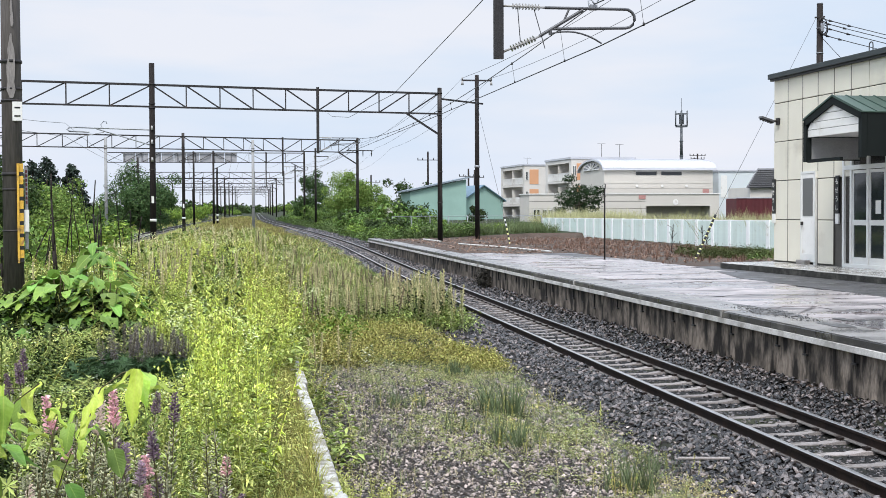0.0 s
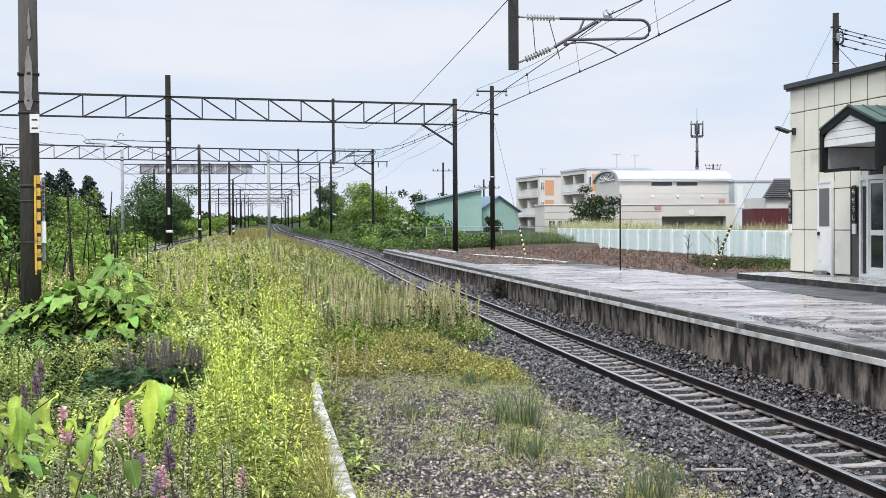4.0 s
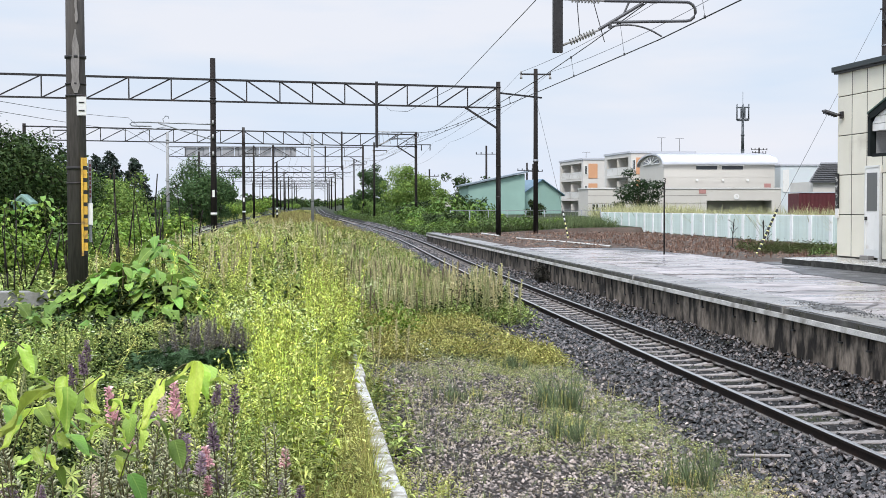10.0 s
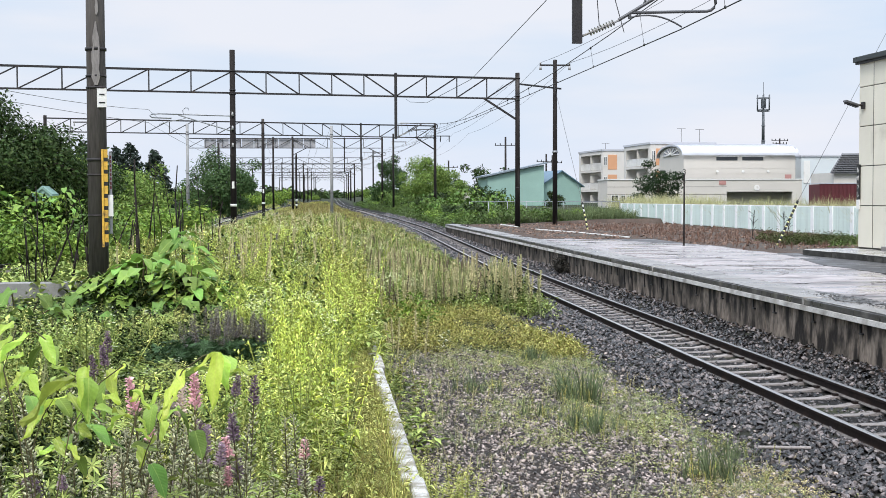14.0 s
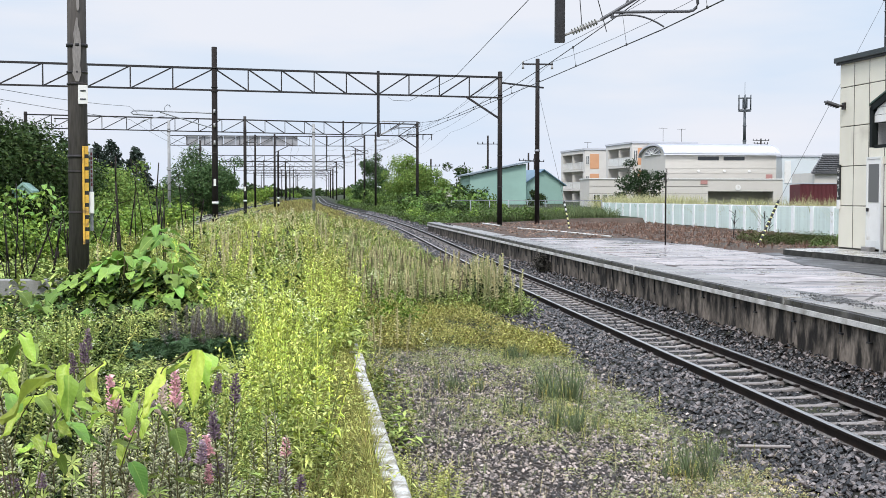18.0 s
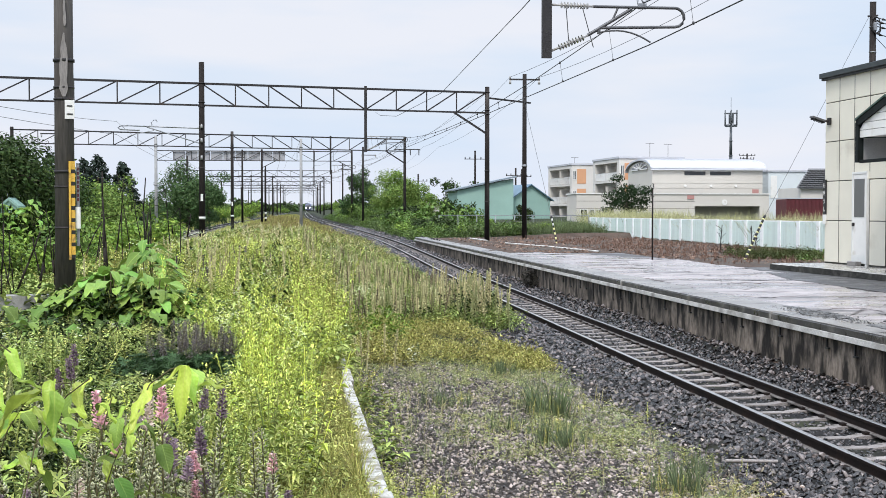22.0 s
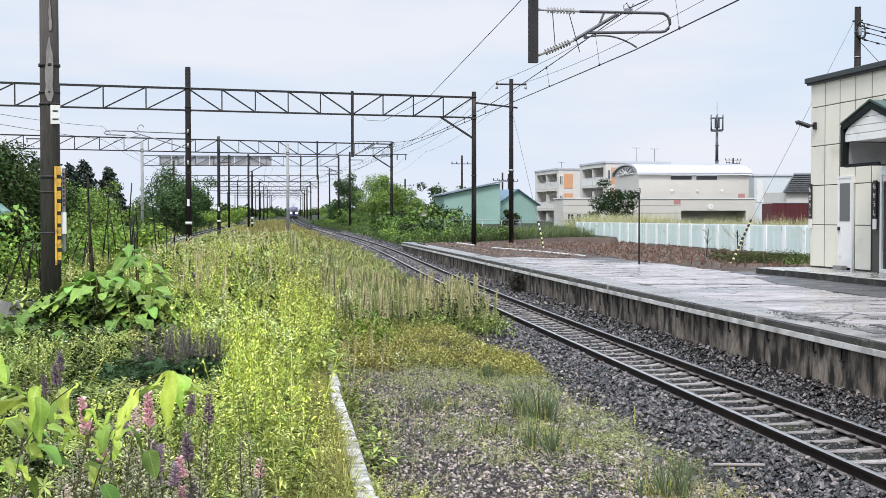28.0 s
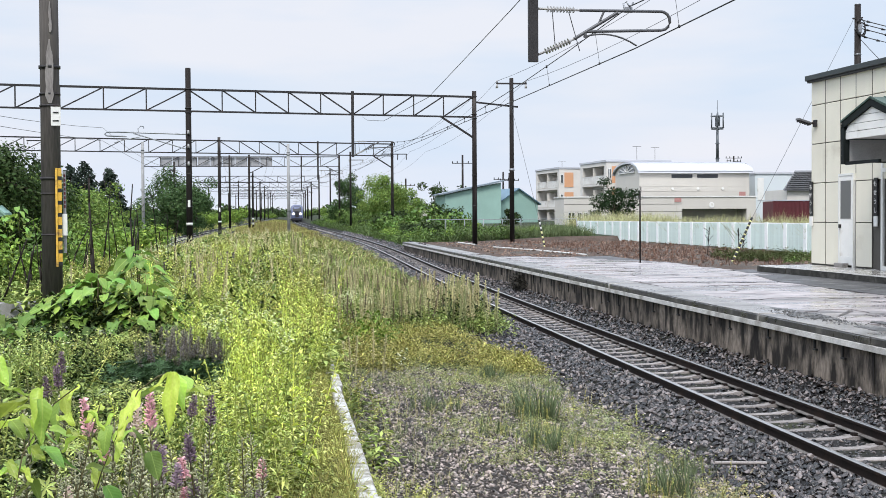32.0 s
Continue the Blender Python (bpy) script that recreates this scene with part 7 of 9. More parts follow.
plants("meadow_leaf_clumps", "bushmid", x[~m], y[~m], RNG.uniform(0.8, 1.3, (~m).sum()), M_FRESH, "fresh green leafy clumps in the meadow", tall=RNG.uniform(0.9, 1.9, (~m).sum()))
x, y = patch(150, -5.0, 3.8, 26, 70, 1.1)
x, y = clumps(x, y, 8, 0.25)
plants("meadow_pale_heads", "umbel", x, y, RNG.uniform(1.6, 2.6, len(x)), bpy.data.materials["cream_green_flower_head"], "pale cream-green flower heads over the meadow", tall=RNG.uniform(1.3, 1.9, len(x)))
# the meadow further off
x, y = wide(3000, 40, 110, 1.3)
x1, y1 = choose(x, y, np.clip(1.1 - (y - 40) / 60 * 0.6, 0.2, 1) * (0.3 + 0.7 * noise2(x, y, 0.5, 4.0)))
plants("far_weeds", "weedfar", x1, y1, RNG.uniform(0.9, 1.5, len(x1)), M_OLIVE, "olive-green weeds further along the meadow", tall=RNG.uniform(0.6, 1.0, len(x1)))
x1, y1 = choose(x, y, 0.6)
plants("far_foliage", "bushfar", x1, y1, RNG.uniform(0.8, 1.6, len(x1)), M_MID, "green growth further along the meadow")
x, y = wide(5000, 44, 240, 1.4)
plants("russet_meadow", "grassfar", x, y, RNG.uniform(0.7, 1.3, len(x)) * (1 + y / 300), M_BROWNGRASS, "russet-tinged meadow grass in the distance")
x, y = wide(220, 45, 90, 1.2)
plants("far_seed_spikes", "spikefar", x, y, RNG.uniform(1, 1.4, len(x)), M_DRY, "seed spikes further along the meadow")
x, y = wide(2300, 90, 330, 1.3)
plants("distant_growth", "bushfar", x, y, RNG.uniform(0.7, 1.3, len(x)), M_OLIVE, "yellowish growth far along the line")
# left margin, between the meadow and the second track
x, y = wide(2400, 22, 120, 1.5, lambda y: track_x(y) - 18.0, lambda y: track_x(y) - 10.0)
plants("margin_weeds", "bushfar", x, y, RNG.uniform(0.9, 1.8, len(x)), M_MID, "bright weeds beside the second track")
x, y = wide(1900, 45, 260, 1.4, lambda y: track_x(y) - 45, lambda y: track_x(y) - 22.0)
plants("margin_growth", "bushfar", x, y, RNG.uniform(1.5, 3.6, len(x)), M_SHRUB, "rank green growth beyond the second track")
# weeds by the yard fence and on the turned soil
x, y = patch(420, 16.6, 21.4, 38.5, 49)
m = (x > 16.2 + (y - 38.5) * 0.42)
x, y = clumps(x[m], y[m], 12, 0.25)
x = np.minimum(x, 21.7)
plants("fence_weeds", "bushfar", x, y, RNG.uniform(0.3, 0.9, len(x)), M_SHRUB, "weeds along the foot of the fence")
x, y = patch(2600, 0.5, 5.0, 46, 104, 1.3)
x = x + np.interp(y, [46, 96], [22.0, 23.1])
plants("field_grass", "grass", x, y, RNG.uniform(3.8, 6.2, len(x)), mat("straw_green_field_grass", (0.42, 0.41, 0.22), 0.7, vary=0.35, scale=0.4, bump=0, island=0.35, trans=0.2), "tall straw-coloured grass beyond the fence", free=True)
x, y = patch(1500, 13.8, 21.5, 40, 80)
plants("dry_rubbish_stalks", "grassfar", x, y, RNG.uniform(0.3, 0.8, len(x)), mat("red_brown_dead_stalks", (0.16, 0.095, 0.07), 0.85, vary=0.4, scale=1, bump=0, island=0.5), "red-brown dead stalks on turned soil")
n = 8000
x, y = patch(n, 9.5, 21.8, 36, 82, 1.1)
m = (y > 53 - (x - 9.6) * 2.2) & ((x > 16) | (y > 40))
stones("soil_clods", x[m], y[m], RNG.uniform(0.04, 0.2, m.sum()) ** 1.15, mat("soil_clod", (0.16, 0.108, 0.084), 0.95, vary=0.4, scale=6, bump=0.3, island=0.6), "clods of brown turned soil behind the platform", sink=0.0)
# right bank beyond the platform
x, y = wide(2400, 84.5, 230, 1.3, lambda y: track_x(y) + 1.75, lambda y: track_x(y) + 9.0)
plants("bank_growth", "bushmid", x, y, RNG.uniform(1.2, 2.8, len(x)), M_SHRUB, "thick green growth on the bank beside the track")
x, y = patch(2000, 11.5, 21.4, 84.3, 96)
x2, y2 = wide(1500, 84.5, 190, 1.3, lambda y: track_x(y) + 1.8, lambda y: track_x(y) + 5.5)
x, y = np.concatenate([x, x2]), np.concatenate([y, y2])
plants("bank_grass", "grass", x, y, RNG.uniform(1.6, 3.2, len(x)), mat("dark_green_rank_grass", (0.13, 0.165, 0.075), 0.65, vary=0.4, scale=0.5, fine=5, bump=0, island=0.5, island_hue=0.02, trans=0.2), "rank dark green grass beyond the platform's end")
x, y = wide(2000, 60, 240, 1.2, lambda y: track_x(y) + second_dx(y) - 8.0, lambda y: track_x(y) + second_dx(y) - 1.4)
x2, y2 = wide(900, 80, 240, 1.2, lambda y: track_x(y) + second_dx(y) + 1.3, lambda y: track_x(y) + second_dx(y) + 4.0)
x, y = np.concatenate([x, x2]), np.concatenate([y, y2])
plants("verge_grass", "grassfar", x, y, RNG.uniform(0.9, 1.6, len(x)), M_SPRING, "light green grass beside the second track")


# ---- shrubs and trees ----
def crown(r, lumps, n, size, spread=1.0, flat=0.8):
    """Leaves heaped on lumps (centre, radius), thickest near each surface."""
    w = np.array([l[3] ** 2 for l in lumps])
    pick = r.choice(len(lumps), n, p=w / w.sum())
    c = np.array([l[:3] for l in lumps])[pick]
    rad = np.array([l[3] for l in lumps])[pick]
    d = r.normal(0, 1, (n, 3))
    d /= np.linalg.norm(d, axis=1, keepdims=True)
    q = rad * (1 - 0.55 * r.uniform(0, 1, n) ** 1.5) * (1 + 0.1 * r.normal(0, 1, n))
    p = c + d * q[:, None] * np.array((1, 1, flat))
    nrm = d + r.normal(0, 0.7, (n, 3)) + np.array((0, 0, 0.5))
    nrm /= np.linalg.norm(nrm, axis=1, keepdims=True)
    t = np.cross(nrm, r.normal(0, 1, (n, 3)))
    t /= np.linalg.norm(t, axis=1, keepdims=True)
    b = np.cross(nrm, t)
    s = size * r.uniform(0.6, 1.3, (n, 1))
    v = np.stack([p - t * s, p + b * s * 0.45 + nrm * s * 0.1, p + t * s, p - b * s * 0.45 + nrm * s * 0.1], 1).reshape(-1, 3)
    i = np.arange(n)[:, None] * 4
    f = np.concatenate([i + np.array((0, 1, 2)), i + np.array((0, 2, 3))], 1).reshape(-1, 3)
    v[:, 2] = np.maximum(v[:, 2], 0.03)
    return v, f


def tree(name, at, h, w, n, size, material, label, seed, bare=0.25, lumps=9, tall=1.0, category="tree"):
    r = np.random.default_rng(seed)
    t = base(name, at, label, category)
    ls = []
    bm = BM()
    top = Vector((r.uniform(-0.3, 0.3), r.uniform(-0.3, 0.3), h * 0.75))
    rt = 0.035 * h
    mid = Vector((top.x * 0.3, top.y * 0.3, h * 0.35))
    tube(bm, (0, 0, -0.2), mid, rt, rt * 0.7, n=7)
    tube(bm, mid, top, rt * 0.7, rt * 0.2, n=6)
    for k in range(lumps):
        a = 6.283 * k / lumps * 1.6 + r.uniform(-0.4, 0.4)
        z = h * (bare + (0.92 - bare) * (k + 0.5) / lumps)
        e = w * 0.5 * (0.35 + 0.65 * math.sin(math.pi * min(0.95, (k + 0.8) / lumps))) * r.uniform(0.5, 0.85)
        c = Vector((e * math.cos(a), e * math.sin(a), z))
        s = mid.lerp(top, max(0.0, min(0.9, (z - h * 0.3) / h)))
        tube(bm, s, c, rt * 0.35, rt * 0.08, n=5, cap=False)
        ls.append((c.x, c.y, c.z, w * r.uniform(0.2, 0.3)))
        for j in range(2):
            g = c + Vector(r.normal(0, 1, 3)) * w * 0.17
            ls.append((g.x, g.y, max(h * bare * 0.8, g.z), w * r.uniform(0.1, 0.17)))
            tube(bm, c, g, rt * 0.12, rt * 0.04, n=4, cap=False)
    part("trunk", bm, M_BARK, t)
    v, f = crown(r, ls, n, size, flat=0.85 * tall)
    ob = new("crown", mesh_np("crown", v, f, material))
    ob.parent = t
    return t


M_BARK = mat("dark_bark", (0.06, 0.045, 0.035), 0.9, vary=0.3, scale=4, bump=0.4)
M_TREE = mat("dark_tree_leaf", (0.041, 0.068, 0.021), 0.55, vary=0.35, scale=0.5, fine=4, bump=0, island=0.5, island_hue=0.02, trans=0.1)
M_WILLOW = mat("yellow_green_tree_leaf", (0.165, 0.245, 0.06), 0.6, vary=0.35, scale=0.4, fine=3, bump=0, island=0.45, island_hue=0.02, trans=0.25)
# paler than M_TREE: distance haze put into the far trees' leaf colour
M_HAZETREE = mat("haze_paled_tree_leaf", (0.07, 0.12, 0.045), 0.6, vary=0.35, scale=0.4, fine=3, bump=0, island=0.5, island_hue=0.02, trans=0.2)
M_GARDEN = mat("dark_garden_leaf", (0.02, 0.038, 0.014), 0.55, vary=0.35, scale=0.8, fine=4, bump=0, island=0.5, trans=0.15)
M_PINE = mat("blackish_conifer", (0.022, 0.035, 0.024), 0.7, vary=0.35, scale=0.5, fine=4, bump=0, island=0.5)

G = lambda x, y: float(ground_z(x, y))
tree("broadleaf_tree", (-16.4, 64, G(-16.4, 64) - 0.1), 6.9, 8.4, 42000, 0.125, M_TREE, "dense dark green broadleaf tree beside the second track", 1, bare=0.16, lumps=15)
tree("broadleaf_tree", (-21.5, 66, G(-21.5, 66) - 0.1), 6.3, 8.0, 20000, 0.12, M_TREE, "tall dark green tree in the lineside thicket", 2)
tree("broadleaf_tree", (-14.5, 72, G(-14.5, 72) - 0.1), 5.2, 5.0, 15000, 0.1, M_TREE, "bushy green tree near the second track", 3, bare=0.12)
for k, (x, y, h, w) in enumerate(((-13.5, 88, 4.2, 5.0), (-15.5, 98, 4.8, 6.0), (-18.2, 92, 5.0, 6.0), (-20.5, 104, 5.4, 6.0))):
    tree("willow_bush", (x, y, G(x, y) - 0.1), h, w, 5000, 0.14, M_WILLOW, "light green willow bush by the second track", 80 + k, bare=0.04, category="bush")
tree("roadside_tree", (-13.0, 150, G(-13, 150) - 0.1), 6.9, 8.3, 14000, 0.16, M_HAZETREE, "round dark tree beside the line", 4, bare=0.1)
tree("roadside_tree", (-13.4, 190, G(-13.4, 190) - 0.1), 6.4, 5.0, 7000, 0.17, M_HAZETREE, "round dark green tree by the second track", 5, bare=0.1)
tree("roadside_tree", (9.6, 185, G(9.6, 185) - 0.1), 6.8, 5.0, 8000, 0.17, M_HAZETREE, "dark green tree beside the track", 6, bare=0.08)
tree("willow_tree", (13.4, 172, G(13.4, 172) - 0.1), 6.4, 7.0, 14000, 0.16, M_WILLOW, "wide light green willow on the bank", 7, bare=0.08)
tree("willow_tree", (17.2, 180, G(17.2, 180) - 0.1), 3.4, 6.0, 8000, 0.16, M_WILLOW, "light green willow bush on the bank", 8, bare=0.08)
tree("garden_tree", (33.8, 125, 0.8), 4.5, 5.0, 5200, 0.12, M_GARDEN, "small dark tree with an open clumpy crown", 12, bare=0.5, lumps=5, tall=0.8)
tree("garden_bush", (27.5, 150, 0.8), 2.6, 2.6, 1200, 0.2, M_DEEP, "round green bush before the teal house", 10, bare=0.1, category="bush")
tree("hedge_bush", (18.8, 152, 0.8), 3.0, 4.0, 1800, 0.2, M_TREE, "dark hedge bush before the workshop", 11, bare=0.05, category="bush")
for k, (x, y, h) in enumerate(((27, 215, 7.0), (33, 225, 6.5), (21, 230, 6.0), (47, 205, 6.5))):
    tree("distant_tree", (x, y, 0.9), h, h * 0.9, 2200, 0.3, M_TREE, "dark tree behind the houses", 20 + k, bare=0.1)


CONIFERS = ((-23.3, 150, 8.7, 5.6), (-20.6, 151, 8.0, 4.8), (-25.4, 153, 8.2, 5.4), (-28.6, 150, 8.6, 6.0))


def conifer(at, h, w, seed):
    r = np.random.default_rng(seed)
    t = base("conifer", at, "dark pointed conifer on the skyline", "tree", group="lineside conifers")
    bm = BM()
    tube(bm, (0, 0, -0.2), (0, 0, h * 0.95), 0.025 * h, 0.005 * h, n=7)
    part("trunk", bm, M_BARK, t)
    ls = []
    for k in range(34):
        z = h * (0.15 + 0.8 * (k / 34))
        q = w / 2 * (1 - (z / h) ** 1.6) * 0.75
        a = k * 2.4
        ls.append((q * math.cos(a), q * math.sin(a), z, 0.35 + 0.16 * w * (1 - z / h)))
    v, f = crown(r, ls, 4200, 0.22, flat=0.7)
    ob = new("crown", mesh_np("crown", v, f, M_PINE))
    ob.parent = t
    return t


for k, (x, y, h, w) in enumerate(CONIFERS):
    conifer((x, y, G(x, y) - 0.1), h, w, 40 + k)

# shrubs: three forms, copied along the banks
def shrub_form(seed, material, label):
    r = np.random.default_rng(seed)
    s = base("shrub", (0, 0, -50), label, "shrub", group="lineside shrubs")
    ls = [(r.uniform(-0.7, 0.7), r.uniform(-0.7, 0.7), r.uniform(0.35, 1.0), r.uniform(0.3, 0.6)) for _ in range(9)]
    v, f = crown(r, ls, 950, 0.095, flat=0.9)
    ob = new("foliage", mesh_np("foliage", v, f, material))
    ob.parent = s
    bm = BM()
    for l in ls:
        tube(bm, (l[0] * 0.2, l[1] * 0.2, -0.1), (l[0], l[1], l[2]), 0.02, 0.006, n=4, cap=False)
    part("woody_base", bm, M_BARK, s)
    return s


forms = [shrub_form(60, M_SHRUB, "leafy green shrub on the railway bank"), shrub_form(61, M_FRESH, "yellow-green leafy shrub by the line"), shrub_form(62, M_DEEP, "dark green leafy shrub by the line"), shrub_form(63, M_FRESH, "fresh green broad shrub beside the track")]
spots = []
for _ in range(46):
    y = 86 + 150 * RNG.uniform() ** 1.4
    off = RNG.uniform(4.0, 10.5)
    spots.append((float(track_x(y)) + off, y, RNG.uniform(1.0, 1.7) * (0.42 if y < 128 and off > 4.8 else 1.0)))
for _ in range(38):
    y = 42 + 150 * RNG.uniform() ** 1.3
    spots.append((float(track_x(y)) - RNG.uniform(23.5, 33), y, RNG.uniform(1.3, 2.6)))
for _ in range(24):
    y = 48 + 38 * RNG.uniform()
    spots.append((float(track_x(y)) - RNG.uniform(15.0, 17.8), y, RNG.uniform(0.9, 1.7)))
for _ in range(14):
    y = 60 + 40 * RNG.uniform()
    spots.append((float(track_x(y)) - RNG.uniform(23, 27), y, RNG.uniform(1.8, 2.8)))
for _ in range(6):
    spots.append((RNG.uniform(9.8, 12.0), RNG.uniform(86, 94), RNG.uniform(0.6, 0.9)))
for _ in range(16):
    y = 200 + 110 * RNG.uniform()
    spots.append((float(track_x(y) + second_dx(y)) - RNG.uniform(3.5, 13), y, RNG.uniform(1.2, 2.2)))
for _ in range(20):
    y = 200 + 330 * RNG.uniform()
    spots.append((float(track_x(y)) + RNG.choice([-1, 1]) * RNG.uniform(5, 16), y, RNG.uniform(1.2, 2.6)))
for _ in range(16):
    y = RNG.uniform(50, 60)
    spots.append((-y * RNG.uniform(0.225, 0.31), y, RNG.uniform(1.1, 1.7)))
spots += [(-14.3, 59.3, 2.0), (-13.1, 59.5, 1.95), (-15.3, 59.0, 1.8)]
spots = [p for p in spots if not (-0.1 < p[0] / p[1] < -0.02 and p[1] < 215 and p[0] - float(track_x(p[1])) > float(second_dx(p[1])) - 2.5)]
for k, (x, y, s) in enumerate(spots):
    f = forms[((1, 3, 1, 3, 0, 1) if x < -5 else (0, 0, 2, 2, 0, 1))[RNG.integers(0, 6)]]
    if k < 4:
        f = forms[k]
    m = pose(x, y, G(x, y) - 0.05, 0, 0, RNG.uniform(0, 360)) @ Matrix.Diagonal((s, s, s * RNG.uniform(0.8, 1.15), 1))
    if k < 4:
        f.matrix_basis = m
    else:
        c = copy_thing(f, Matrix())
        c.matrix_basis = m
# lower shrubs tumble down the bank to the track's edge
for k in range(46):
    y = 88 + 120 * RNG.uniform() ** 1.3
    x, sc = float(track_x(y)) + RNG.uniform(2.6, 5.2), RNG.uniform(0.5, 1.0)
    c = copy_thing(forms[(1, 0, 3, 0, 1, 2)[RNG.integers(0, 6)]], Matrix())
    c.matrix_basis = pose(x, y, G(x, y) - 0.05, 0, 0, RNG.uniform(0, 360)) @ Matrix.Diagonal((sc * 1.2, sc * 1.2, sc * RNG.uniform(0.7, 1.0), 1))
# the horizon: far woods as one low uneven mass of leaves
r9 = np.random.default_rng(9)
ls = []
for k in range(230):
    x = r9.uniform(-330, 420) if k < 150 else r9.uniform(-90, 60)
    y = r9.uniform(520, 900)
    if abs(x - float(track_x(y))) < 7 and y < 760:
        continue
    ls.append((x, y, 3.4 + r9.uniform(0, 2.6), r9.uniform(3.0, 6.5)))
v, f = crown(r9, ls, 16000, 1.6, flat=0.55)
tagged(new("far_woods", mesh_np("far_woods", v, f, M_TREE)), "low dark woods along the horizon", "woods", kind="stuff")


# ---- the old platform's edge, near the camera ----
M_OLDWHITE = mat("flaking_white_coping", (0.52, 0.51, 0.49), 0.7, vary=0.2, scale=9, fine=60, bump=0.5, dirt=(0.24, 0.22, 0.18), dirt_edge=(0.43, 0.58), dirt_scale=9)
op = base("old_platform_edge", (0, 0, 0), "flaking white coping of the disused platform among weeds", "platform edge", kind="structure")
y = -6.2
while y < 44:
    e = y + 0.95
    bm = BM()
    j, c = RNG.uniform(-0.018, 0.018), RNG.uniform(0.0, 0.03)
    box(bm, EDGE_X - 0.1 + j + c, EDGE_X + 0.02 + j, y + 0.006, e - 0.006 - c, 0.55, 0.93 + RNG.uniform(-0.02, 0.01))
    part("coping_stone", bm, M_OLDWHITE, op, bevel=0.012)
    bm = BM()
    box(bm, EDGE_X - 0.1, EDGE_X + 0.0, y + 0.004, e - 0.004, -0.4, 0.545)
    part("wall_block", bm, M_WALLCONC, op)
    y = e

# low concrete kerb at the disused platform's left end
bm = BM()
for k in range(6):
    box(bm, -14.5 + k * 1.68, -14.5 + k * 1.68 + 1.66, 23.6, 23.95, 0.3, 1.0)
thing("concrete_kerb", bm, mat("grey_kerb_concrete", (0.24, 0.235, 0.23), 0.8, vary=0.25, scale=3, bump=0.2, dirt=(0.12, 0.11, 0.09), dirt_amount=0.3), "grey concrete kerb half hidden by leaves", "kerb", kind="structure", bevel=0.015)

# ---- fittings on the near pole ----
pf = base("pole_marking", (-3.98, 22.0, 0.9), "yellow and black warning strip with plates on a pole", "warning strip")
cam_side = Vector((3.98, -22.0, 0)).normalized()
side = Vector((-cam_side.y, cam_side.x, 0))
for k in range(16):
    bm = BM()
    z = 0.82 + k * 0.104 + (0.02 if k % 2 == 0 else -0.02)
    c = cam_side * 0.168 + side * 0.135
    beam(bm, c + Vector((0, 0, z)), c + Vector((0, 0, z + (0.06 if k % 2 == 0 else 0.14))), 0.07, 0.02)
    part("stripe", bm, M_YELLOW if k % 2 else M_BLACK, pf)
bm = BM()
c = cam_side * 0.176 + side * 0.085
beam(bm, c + Vector((0, 0, 0.82)), c + Vector((0, 0, 2.5)), 0.035, 0.03)
part("edge_strip", bm, M_YELLOW, pf, "faded yellow edging")
bm = BM()
c = cam_side * 0.1 + side * 0.215
beam(bm, c + Vector((0, 0, 1.05)), c + Vector((0, 0, 2.45)), 0.05, 0.03)
cover = part("pipe_cover", bm, M_GALV, pf)
for k in range(8):
    bm = BM()
    q = cam_side * 0.118 + side * 0.218
    beam(bm, q + Vector((0, 0, 1.82 + k * 0.075)), q + Vector((0, 0, 1.87 + k * 0.075)), 0.03, 0.006)
    part("bar", bm, M_RED, cover, "faded red bar")
bm = BM()
c = cam_side * 0.14 + side * 0.215
beam(bm, c + Vector((0, 0, 1.35)), c + Vector((0, 0, 1.72)), 0.08, 0.03)
part("tag", bm, M_WHITE, pf, "white enamel tag")
bm = BM()
c = cam_side * 0.185 + side * 0.09
beam(bm, c + Vector((0, 0, 3.22)), c + Vector((0, 0, 3.54)), 0.16, 0.012)
plate = part("number_plate", bm, M_WHITE, pf, "white plate with dark bars")
for dz, w, h in ((3.44, 0.09, 0.022), (3.3, 0.1, 0.022), (3.37, 0.02, 0.12)):
    bm = BM()
    c2 = cam_side * 0.195 + side * (0.09 + (0.04 if w < 0.03 else 0))
    beam(bm, c2 + Vector((0, 0, dz - h / 2)), c2 + Vector((0, 0, dz + h / 2)), w, 0.006)
    part("bar", bm, M_BLACK, plate)
for z in (1.35, 2.05, 3.55, 3.75):
    bm = BM()
    tube(bm, (0, 0, z), (0, 0, z + 0.03), 0.178, n=14)
    part("steel_band", bm, M_STEEL, pf)
M_BAREWOOD = mat("bare_grey_wood", (0.24, 0.22, 0.21), 0.85, vary=0.3, scale=8, bump=0.3, stretch=(1, 1, 0.2))
r8 = np.random.default_rng(8)
for z0, z1, w0, off in ((3.6, 4.68, 0.12, 0.0), (4.8, 5.32, 0.045, 0.02)):
    bm = BM()
    zs = np.linspace(z0 - 0.9, z1 - 0.9, 9)
    wid = [w0 * 0.5 * (0.25 if i == 8 else 0.5 if i in (0, 7) else 1.0) * r8.uniform(0.75, 1.2) for i in range(9)]
    mid = [off + r8.uniform(-0.012, 0.012) for i in range(9)]
    ring = [cam_side * 0.1735 + side * (m + w) + Vector((0, 0, z + 0.9)) for m, w, z in zip(mid, wid, zs)]
    ring += [cam_side * 0.1735 + side * (m - w) + Vector((0, 0, z + 0.9)) for m, w, z in zip(mid[::-1], wid[::-1], zs[::-1])]
    prism(bm, ring, -cam_side * 0.05)
    part("worn_patch", bm, M_BAREWOOD, pf, "bare grey weathered patch")

